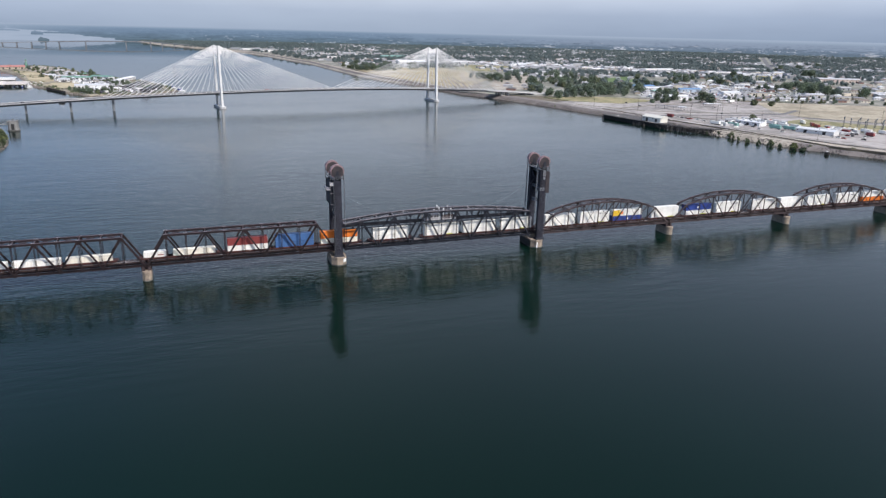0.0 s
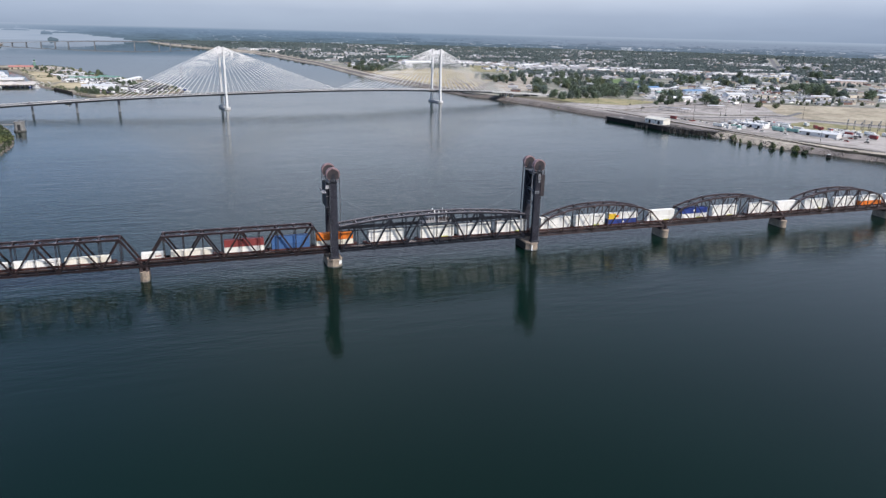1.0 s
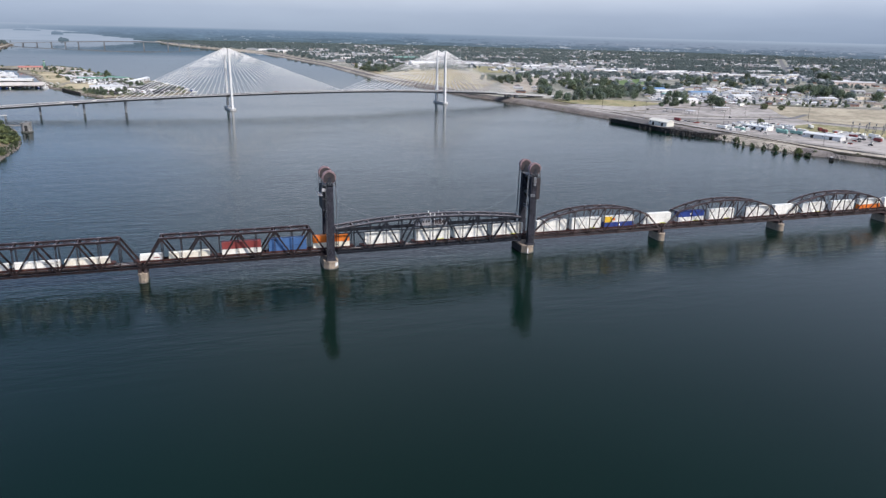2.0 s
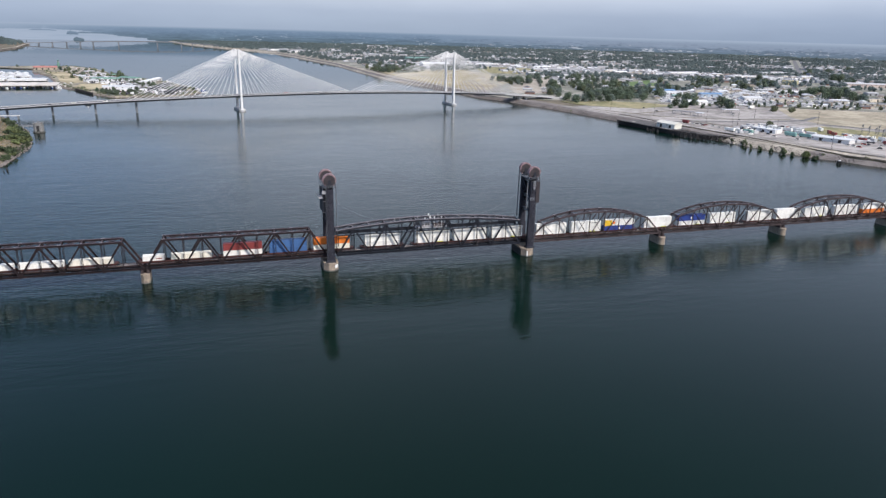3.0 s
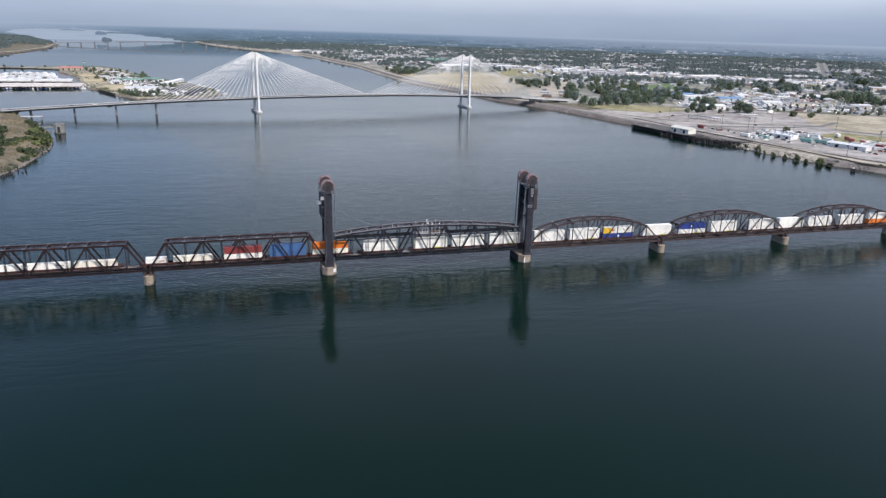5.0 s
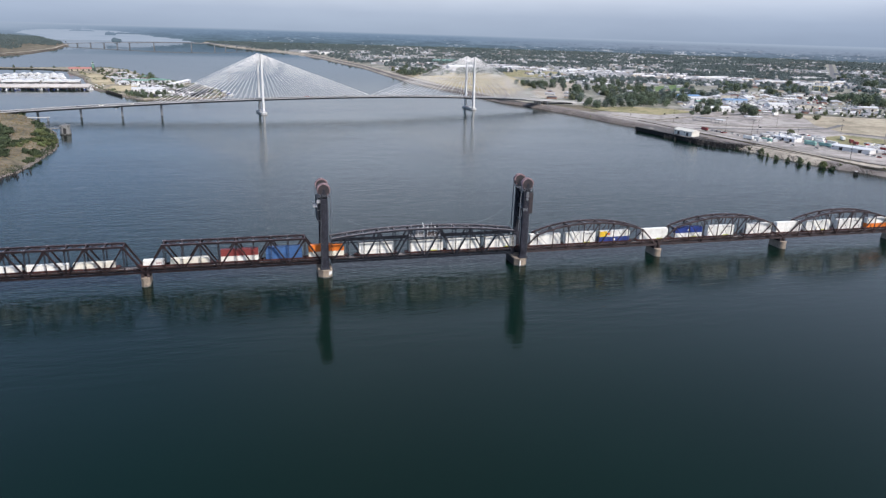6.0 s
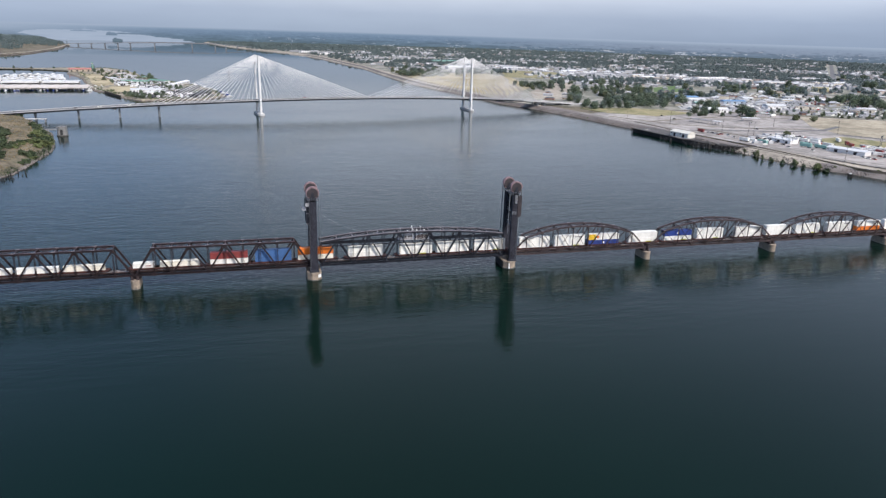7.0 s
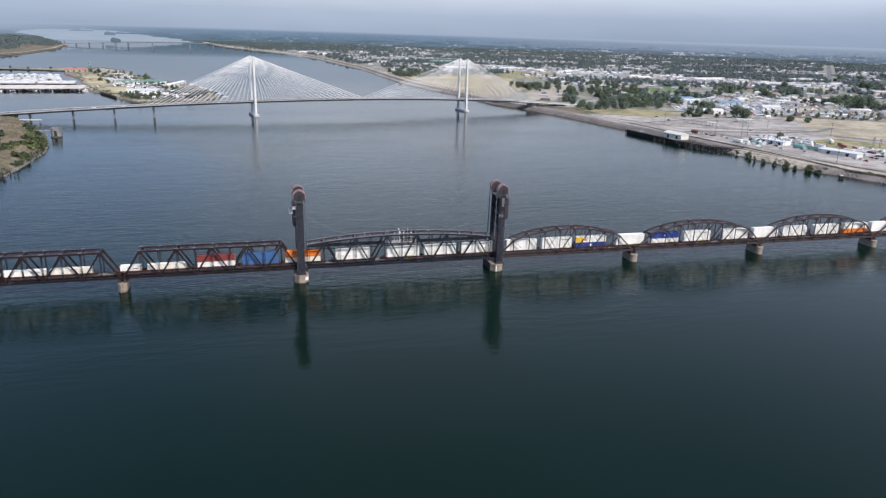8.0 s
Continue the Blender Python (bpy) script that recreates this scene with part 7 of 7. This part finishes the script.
part("trestle", Geo().box(-15.4, -14.6, -0.7, 0.7, -3, 5.6), INTAKE_MAT, fb)
dk = thing("jetty", "small concrete jetty on two legs off the bank", "jetty", at(-300, 549))
part("deck", Geo().box(-16, 13, -1.6, 1.6, 3.4, 4.2), PALE_CONCRETE, dk)
for x in (-8, 11.5):
    part("leg", Geo().box(x - 0.8, x + 0.8, -1.2, 1.2, -3, 3.4), GREY_CONCRETE, dk)

# parked cars, stacked goods and low sheds crowding the lots, too many and too small to count
q = random.Random(52)
CLUTTER = {0: (COLOURS["white"], "pale parked vehicles and goods crowding the lots"), 1: (CAR_DARK, "dark parked vehicles crowding the lots"),
           2: (ROOFS[3], "small grey sheds and stacked goods in the lots"), 3: (CAR_RED, "red parked vehicles and crates in the lots")}
piles = {k: Geo() for k in CLUTTER}
for lot, count, gap in (([(566, 655), (624, 603), (736, 547), (811, 506), (964, 652), (1041, 882), (858, 930), (651, 780)], 520, 6.5), ([(509, 253), (525, 233), (568, 270), (553, 295)], 60, 3.5), ([(437, 336), (437, 304), (518, 350), (499, 299), (520, 310), (542, 364), (501, 380)], 70, 4.0)):
    for x, y in scatter(lot, count, gap, q):
        if any(inside(x, y, o) for o in OPEN[1:3]):
            continue
        k = q.choice((0, 0, 0, 1, 1, 2, 2, 2, 2, 3) if q.random() < 0.5 else (0, 1, 2))
        a = q.choice((-0.5, 1.07, 0.1))
        lx, ly, hz = (2.3, 0.95, 1.0) if k != 2 else (q.uniform(2, 5), q.uniform(1.5, 3), q.uniform(1.5, 3.2))
        d = Vector((math.cos(a), math.sin(a), 0))
        c = Vector((x, y, LAND_Z + 0.6))
        g = piles[k]
        g.beam(c - d * lx + Vector((0, 0, hz / 2)), c + d * lx + Vector((0, 0, hz / 2)), 2 * ly, hz)
        if k != 2:
            g.beam(c - d * lx * 0.6 + Vector((0, 0, hz + 0.28)), c + d * lx * 0.45 + Vector((0, 0, hz + 0.28)), 1.7 * ly, 0.6)
for k, (mat, words) in CLUTTER.items():
    solid("lot_clutter", piles[k], mat, words, "vehicles", kind="stuff")
# ---- marina island upstream on the left ----
ISLAND = [(-289, 911), (-258, 835), (-222, 783), (-192, 797), (-137, 799), (-111, 858), (-135, 970), (-177, 1081), (-232, 1163), (-306, 1321), (-345, 1465), (-400, 1540), (-470, 1560),
          (-546, 1508), (-830, 1500), (-830, 1462), (-520, 1462), (-452, 1420), (-440, 1345), (-385, 1215), (-335, 1010), (-312, 940)]
ISLAND_LAND = surface("sandy_scrub_land", (0.145, 0.125, 0.085), (0.32, 0.285, 0.215), 0.95, 0, 0.02, 0.12, 0.2, spread=(0.43, 0.57), stain=(0.10, 0.11, 0.05), world_space=True)
isl = Geo()
cx, cy = -300, 1120
isl.prism(ISLAND, -3, 1.8, grow=0.985, centre=(cx, cy))
solid("island_ground", isl, ISLAND_LAND, "low sandy marina island", "island", kind="structure")
IZ = 1.8
rocks = Geo()
q = random.Random(41)
for i in range(len(ISLAND)):
    (xa, ya), (xb, yb) = ISLAND[i - 1], ISLAND[i]
    k = int(math.hypot(xb - xa, yb - ya) / 2.5)
    for j in range(k):
        f = (j + q.random()) / k
        x, y, s = xa + (xb - xa) * f + q.uniform(-1.5, 1.5), ya + (yb - ya) * f + q.uniform(-1.5, 1.5), q.uniform(0.8, 1.7)
        rocks.box(x - s, x + s, y - s, y + s, -0.5, q.uniform(0.4, 1.7), inset=s * 0.4)
solid("island_rocks", rocks, RIPRAP, "grey-brown rock edging round the island", "rocks", kind="stuff")


def ipatch(pts, mat, label, z):
    g = Geo()
    g.prism(pts, z - 0.8, z)
    solid("island_lot", g, mat, label, "lot", kind="structure")


ipatch([(-300, 1330), (-345, 1455), (-400, 1525), (-410, 1400), (-360, 1290)], SAND, "bare pale sand lot at the island end", IZ + 0.25)
ipatch([(-372, 1205), (-345, 1080), (-320, 1010), (-300, 1060), (-320, 1180), (-370, 1300), (-420, 1340)], STRAW, "dry grass slope beside the marina", IZ + 0.22)
ipatch([(-300, 930), (-270, 900), (-250, 950), (-260, 1010), (-300, 1010)], STRAW, "dry grass behind the breakwater", IZ + 0.22)
ipatch([(-232, 800), (-140, 806), (-122, 856), (-150, 930), (-230, 950), (-250, 860)], ASPHALT, "grey paved parking lot on the island", IZ + 0.24)
ipatch([(-250, 960), (-190, 960), (-200, 1060), (-250, 1130), (-290, 1120)], CONCRETE_LOT, "pale paved lot on the island", IZ + 0.23)
hall("hotel", "red-roofed waterfront hotel on the island", -430, 1408, 14, 44, 20, 4.6, T, RED_ROOF, doors=4, z=IZ, group="island buildings")
t = thing("lookout_tower", "slim green lookout tower beside the hotel", "tower", at(-410, 1440, IZ))
part("shaft", Geo().prism(oct_outline(2.2, 2.2, 0.7), 0, 14, grow=0.8), GREEN_ROOF, t)
part("gallery", Geo().prism(oct_outline(2.6, 2.6, 0.8), 14, 14.6), WHITE_PAINT, t)
part("lantern", Geo().prism(oct_outline(1.4, 1.4, 0.45), 14.6, 17.0), DARK, t)
part("cap", Geo().prism(oct_outline(1.9, 1.9, 0.6), 17.0, 18.6, grow=0.1), GREEN_ROOF, t)
for x, y, a, lx, ly, h, wl, rf, lab in (
        (-233, 915, 8, 46, 36, 4.2, W, ROOFS[1], "broad white flat-roofed building on the island"), (-212, 868, 8, 26, 16, 4.0, W, ROOFS[1], "white annex on the island"),
        (-197, 1060, 78, 95, 12, 4.0, W, ROOFS[1], "long white waterside building on the island"), (-172, 930, 80, 112, 13, 4.2, MOOR_DARK, MOOR_DARK, "long dark-roofed covered moorage at the island edge"),
        (-303, 1124, 20, 20, 12, 4.5, W, ROOFS[3], "small white island clubhouse"), (-284, 1086, 20, 24, 12, 4.5, C, GREEN_ROOF, "cream island restaurant with green roof"),
        (-262, 1078, 10, 26, 14, 4.5, W, GREEN_ROOF, "white island shop with green roof"), (-287, 1045, 15, 16, 10, 3.6, W, ROOFS[1], "small white harbour office"),
        (-234, 1096, -40, 40, 14, 5, W, GREEN_ROOF, "white island building with grey-green roof"), (-330, 1290, 50, 22, 12, 4, C, ROOFS[3], "pale store building on the sand lot"),
        (-147, 862, 79, 88, 12, 4.0, MOOR_DARK, MOOR_DARK, "dark covered moorage beside the island")):
    hall("island_building", lab, x, y, a, lx, ly, h, wl, rf, gable=ly < 15, doors=4, z=IZ, group="island buildings")
for x, y, k, s in ((-419, 1490, 0, 1.0), (-400, 1400, 0, 0.9), (-381, 1343, 3, 0.8), (-395, 1370, 5, 0.8), (-388, 1420, 1, 0.8), (-336, 1148, 3, 0.8), (-311, 1081, 4, 0.7), (-322, 1181, 4, 0.8),
                   (-293, 1155, 3, 0.9), (-279, 1158, 3, 0.8), (-262, 1190, 0, 1.2), (-246, 1133, 0, 0.8), (-255, 859, 0, 0.7), (-244, 841, 0, 0.7), (-233, 814, 1, 0.8), (-221, 796, 0, 0.7),
                   (-209, 842, 4, 0.7), (-200, 850, 4, 0.75), (-260, 1048, 1, 0.6), (-332, 1179, 3, 0.7), (-180, 930, 4, 0.6), (-172, 915, 1, 0.7), (-228, 806, 1, 0.6)):
    plant(k, x, y, IZ, s)
for x, y in scatter([(-470, 1490), (-560, 1470), (-720, 1470), (-720, 1495), (-480, 1500)], 9, 26, random.Random(15)):
    plant(rng.choice((0, 3, 1)), x, y, IZ, 0.6)
for x, y in scatter([(-262, 868), (-226, 798), (-200, 806), (-240, 866)], 8, 7, random.Random(16)):
    plant(rng.choice((0, 1)), x, y, IZ, 0.62)
for x, y in scatter([(-225, 1080), (-130, 905), (-112, 860), (-150, 860), (-215, 960), (-260, 1060)], 30, 8, random.Random(14)):
    plant(rng.choice((0, 1, 4, 0)), x, y, IZ, rng.uniform(0.4, 0.75))
# timber breakwater
br = thing("breakwater", "dark timber breakwater fence at the harbour mouth", "breakwater")
for k in range(26):
    f = k / 25
    x, y = -291 + 33 * f, 902 - 70 * f
    part("post", Geo().tube((x, y, -3), (x, y, 3.0 + 0.8 * math.sin(k * 2.1)), 0.9, n=6), TIMBER, br)
part("wale", Geo().beam((-291, 902, 2.2), (-258, 832, 2.2), 0.5, 0.8), TIMBER, br)


# covered moorages and boats
def boat(m, label="small white cabin boat lying at its berth", mat=None, ln=8.0):
    t = thing("motor_boat", label, "boat", m, "boats in the marina")
    g = Geo()
    a = ln / 2
    low, high = [(-a, -0.8), (a * 0.6, -0.8), (a * 0.9, 0), (a * 0.6, 0.8), (-a, 0.8)], [(-a, -1.3), (a * 0.6, -1.3), (a * 1.1, 0), (a * 0.6, 1.3), (-a, 1.3)]
    g.v += [(x, y, -0.3) for x, y in low] + [(x, y, 1.2) for x, y in high]
    for i in range(5):
        j = (i + 1) % 5
        g.face((i, j, 5 + j, 5 + i))
    g.face((5, 6, 7, 8, 9))
    g.face((4, 3, 2, 1, 0))
    part("hull", g, mat or WHITE_PAINT, t)
    part("cabin", Geo().box(-a * 0.4, a * 0.4, -0.95, 0.95, 1.2, 2.6, inset=0.2), WHITE_PAINT, t)
    part("windscreen", Geo().box(a * 0.05, a * 0.32, -1.0, 1.0, 1.8, 2.3), DARK, t)
    return t


ANG = 5.8
MOOR_ROOF = wall_paint("sun_bleached_moorage_roof", (0.60, 0.545, 0.49))
def moorage(x, y, lx, ly, label):
    t = thing("covered_moorage", label, "moorage", at(x, y, 0, ANG), "covered moorages of the marina")
    n = max(1, int(lx / 13))
    w = lx / n
    for i in range(n):
        x0 = -lx / 2 + i * w
        g = Geo()
        g.v += [(x0, -ly / 2, 4.3), (x0 + w, -ly / 2, 4.3), (x0 + w, ly / 2, 4.3), (x0, ly / 2, 4.3), (x0 + w / 2, -ly / 2, 4.9), (x0 + w / 2, ly / 2, 4.9),
                (x0, -ly / 2, 3.7), (x0 + w, -ly / 2, 3.7), (x0 + w, ly / 2, 3.7), (x0, ly / 2, 3.7)]
        for f in ((0, 4, 5, 3), (4, 1, 2, 5), (6, 7, 1, 4, 0), (8, 9, 3, 5, 2), (7, 8, 2, 1), (9, 6, 0, 3), (9, 8, 7, 6)):
            g.face(f)
        part("roof", g, MOOR_ROOF if ly > 40 else ROOFS[1], t)
        for e in range(3):
            part("post", Geo().box(x0 + 0.1, x0 + 0.45, -ly / 2 + 0.3 + e * ly * 0.48, -ly / 2 + 0.65 + e * ly * 0.48, -2, 3.7), WOOD_GREY, t)
    part("float", Geo().box(-lx / 2, lx / 2, -ly / 2 + 9, ly / 2, 0.1, 0.5), WOOD_GREY, t, "grey timber float")
    part("back_screen", Geo().box(-lx / 2, lx / 2, ly / 2 - 12.3, ly / 2 - 12, 0.5, 3.7), WOOD_GREY, t)
    if ly < 40:
        part("fascia", Geo().box(-lx / 2, lx / 2, -ly / 2 - 0.2, -ly / 2, 1.3, 3.9), W, t)
    return t


boats = [boat(at(-436, 928, 0, 96)), boat(at(-424, 929, 0, 96), "small boat with dark blue hull at its berth", COLOURS["navy"], 7)]
for k in range(5):
    moorage(-358 - k * 60.2, 975 - k * 6, 60, 66, "white-roofed covered boat moorage on floats")
for k in range(46):
    x = -332 - k * 4.8
    t = copy_thing(boats[q.choice((0, 1))], at(x + q.uniform(-2.2, 2.2), 950 + 0.1 * (x + 334) + q.uniform(-4, 6), 0, q.choice((96, 96, 276)) + q.uniform(-5, 5)))
    t.scale = (q.uniform(0.7, 1.25), q.uniform(0.8, 1.2), q.uniform(0.6, 1.15))
for k in range(5):
    moorage(-395 - k * 62, 1092 - k * 6, 58, 26, "narrow white-roofed boat moorage behind")
house_proto = None
for r in range(4):
    for k in range(20):
        x, y = -408 - k * 13 - r * 10, 1150 + r * 40 - k * 1.4
        if house_proto is None:
            house_proto = thing("boathouse", "white gabled floating boathouse with grey boat door", "boathouse", at(x, y, 0, ANG), "floating boathouses")
            part("shell", Geo().box(-6, 6, -9, 9, 0.1, 4.6), W, house_proto)
            g = Geo()
            g.v += [(-6.4, -9.4, 4.5), (6.4, -9.4, 4.5), (6.4, 9.4, 4.5), (-6.4, 9.4, 4.5), (0, -9.4, 7.0), (0, 9.4, 7.0)]
            for f in ((0, 4, 5, 3), (4, 1, 2, 5), (0, 1, 4), (2, 3, 5), (3, 2, 1, 0)):
                g.face(f)
            part("roof", g, ROOFS[1], house_proto)
            part("opening", Geo().box(-3.0, 3.0, -9.06, -8.9, 0.1, 3.0), GREY_STEEL, house_proto, "grey boat door")
        elif q.random() < 0.9:
            m = at(x + q.uniform(-1, 1), y + q.uniform(-7, 7), 0, ANG)
            t = copy_thing(house_proto, m)
            t.scale = (q.uniform(0.8, 1.1), q.uniform(0.8, 1.1), q.uniform(0.5, 0.85))
for k in range(14):
    copy_thing(boats[k % 2], at(-322 - q.uniform(-8, 10), 940 + k * 7, 0, q.uniform(0, 180)))
for k in range(9):   # open berths along the island's outer edge
    f = k / 8
    copy_thing(boats[k % 2 if k % 3 else 0], at(lerp(f, [0, 0.5, 1], [-178, -133, -108]) + q.uniform(0, 7), lerp(f, [0, 0.5, 1], [1085, 972, 862]) + q.uniform(-3, 3), 0, q.uniform(10, 40)))
boat(at(-243, 690, 0, 12), "dark open motor boat under way below the road bridge", CAR_DARK, 7)

# ---- far left bank beyond the marina, with its woods ----
q = random.Random(61)
woods = Geo()
n = 0
while n < 3800:
    y = q.uniform(2380, 4300)
    x = river_left(y) - 20 - 900 * q.random() ** 1.3
    if y < 2880 and (x > river_left(y) - 70 or not 2380 < y < 2560) and not (y > 2620 and x < river_left(y) - 110 and q.random() < 0.7):   # an open sandy flat before the woods
        continue
    r, h = q.uniform(4, 7.5), q.uniform(8, 16)
    for k in range(26):
        v = Vector((q.gauss(0, 1), q.gauss(0, 1), q.gauss(0, 1))).normalized() * q.uniform(0.55, 1.12)
        p = Vector((x + v.x * r * 0.7, y + v.y * r * 0.7, land_height(x, y) + h * 0.55 + v.z * h * 0.38))
        nn = (v + Vector((0, 0, 0.4))).normalized()
        a = nn.orthogonal().normalized()
        a.rotate(Matrix.Rotation(q.uniform(0, 6.28), 3, nn))
        b = nn.cross(a)
        s = r * q.uniform(0.18, 0.36)
        woods.quad(p - a * s - b * s * 0.6, p + a * s * 0.6 - b * s, p + a * s + b * s * 0.5, p - a * s * 0.4 + b * s)
    n += 1
solid("far_woods", woods, HAZED_LEAF, "distant woods on the far left bank", "trees", kind="stuff")
ribbon("shore_strip", [(river_left(y) - 10, y) for y in range(2100, 3300, 60)], 14, SAND, "pale far sandy shore", "shore", LAND_Z + 0.6)
# more of the island's clutter: small trees, parked cars, kiosks
q = random.Random(88)
GREEN_ZONE = [(-300, 1330), (-395, 1420), (-420, 1500), (-380, 1340), (-340, 1190), (-300, 1060), (-262, 1020), (-225, 1090), (-240, 1150), (-290, 1290)]
for x, y in scatter(GREEN_ZONE, 64, 8, q):
    plant(q.choice((0, 1, 2, 3, 4)), x, y, IZ, q.uniform(0.4, 0.75))
for x, y in scatter([(-262, 870), (-225, 795), (-190, 803), (-150, 806), (-190, 830), (-240, 870)], 16, 6, q):
    plant(q.choice((0, 1, 2)), x, y, IZ, q.uniform(0.45, 0.75))
for x, y in scatter([(-330, 1180), (-290, 1040), (-230, 1080), (-250, 1150), (-300, 1230)], 10, 16, q):
    hall("island_building", q.choice(("small pale island store with low roof", "little white island office building", "grey-roofed island service shed")), x, y, q.uniform(0, 60), q.uniform(9, 18), q.uniform(7, 10), 3.6,
         q.choice((W, C, G_)), q.choice((ROOFS[0], ROOFS[1], ROOFS[3])), doors=2, z=IZ, group="island buildings")
for x, y in scatter([(-235, 812), (-145, 812), (-130, 856), (-160, 920), (-190, 900), (-230, 850)], 34, 5, q) + scatter([(-330, 1330), (-390, 1500), (-400, 1400)], 14, 7, q):
    copy_thing(cars[q.choice((0, 1, 1, 2))], at(x, y, IZ + 0.25, q.choice((10, 100))))
for x, y in scatter([(-345, 1190), (-300, 1050), (-225, 975), (-185, 1000), (-215, 1120), (-260, 1180), (-300, 1290)], 15, 15, q):
    hall("island_building", q.choice(("small pale island store with low roof", "little white island office building", "grey-roofed island service shed")), x, y, q.choice((8, 78, 30)), q.uniform(8, 20), q.uniform(6, 10), 3.2,
         q.choice((W, C, G_, T)), q.choice((ROOFS[0], ROOFS[1], ROOFS[3], ROOFS[2], GREEN_ROOF)), doors=1, z=IZ, group="island buildings")
scrub = Geo()
SHORE_RING = [(-280, 905), (-250, 838), (-218, 790), (-190, 803), (-140, 806), (-120, 858), (-140, 965), (-182, 1075), (-240, 1160), (-310, 1318), (-350, 1460), (-400, 1530), (-470, 1545), (-430, 1440), (-395, 1240), (-340, 1020), (-300, 930)]
for k in range(420):   # low scrub along the shores and over the dry ground
    if k % 2:
        i = q.randrange(len(SHORE_RING))
        f = q.random()
        x = SHORE_RING[i - 1][0] * f + SHORE_RING[i][0] * (1 - f) + q.gauss(0, 4)
        y = SHORE_RING[i - 1][1] * f + SHORE_RING[i][1] * (1 - f) + q.gauss(0, 6)
    else:
        x, y = q.uniform(-420, -150), q.uniform(840, 1500)
    if not inside(x, y, ISLAND):
        continue
    r, h = q.uniform(0.8, 2.6), q.uniform(0.8, 3.2)
    for j in range(16):
        v = Vector((q.gauss(0, 1), q.gauss(0, 1), abs(q.gauss(0, 1)))).normalized() * q.uniform(0.6, 1.1)
        p = Vector((x + v.x * r, y + v.y * r, IZ + 0.2 + v.z * h))
        a = v.orthogonal().normalized()
        a.rotate(Matrix.Rotation(q.uniform(0, 6.28), 3, v.normalized()))
        b = v.normalized().cross(a)
        e = r * q.uniform(0.25, 0.5)
        scrub.quad(p - a * e - b * e * 0.6, p + a * e * 0.6 - b * e, p + a * e + b * e * 0.5, p - a * e * 0.4 + b * e)
solid("island_scrub", scrub, LEAF[1], "low olive scrub over the marina island", "shrubs", kind="stuff")
goods = {0: Geo(), 1: Geo(), 2: Geo()}
for x, y in scatter([(-330, 1180), (-300, 1040), (-240, 960), (-235, 812), (-145, 812), (-130, 870), (-170, 1020), (-230, 1120)], 240, 5, q):
    k = q.choice((0, 0, 1, 2))
    lx, ly, hz = q.uniform(1.6, 4.5), q.uniform(0.9, 2.2), q.uniform(0.9, 2.6)
    d = Vector((math.cos(1.37), math.sin(1.37), 0)) if q.random() < 0.6 else Vector((math.cos(0.2), math.sin(0.2), 0))
    c = Vector((x, y, IZ + 0.2 + hz / 2))
    goods[k].beam(c - d * lx, c + d * lx, 2 * ly, hz)
for k, mat in enumerate((WHITE_PAINT, CAR_DARK, ROOFS[3])):
    solid("lot_clutter", goods[k], mat, ("white stacked goods and boats on trailers crowding the island", "dark parked vehicles crowding the island", "grey sheds and crates crowding the island")[k], "vehicles", kind="stuff")
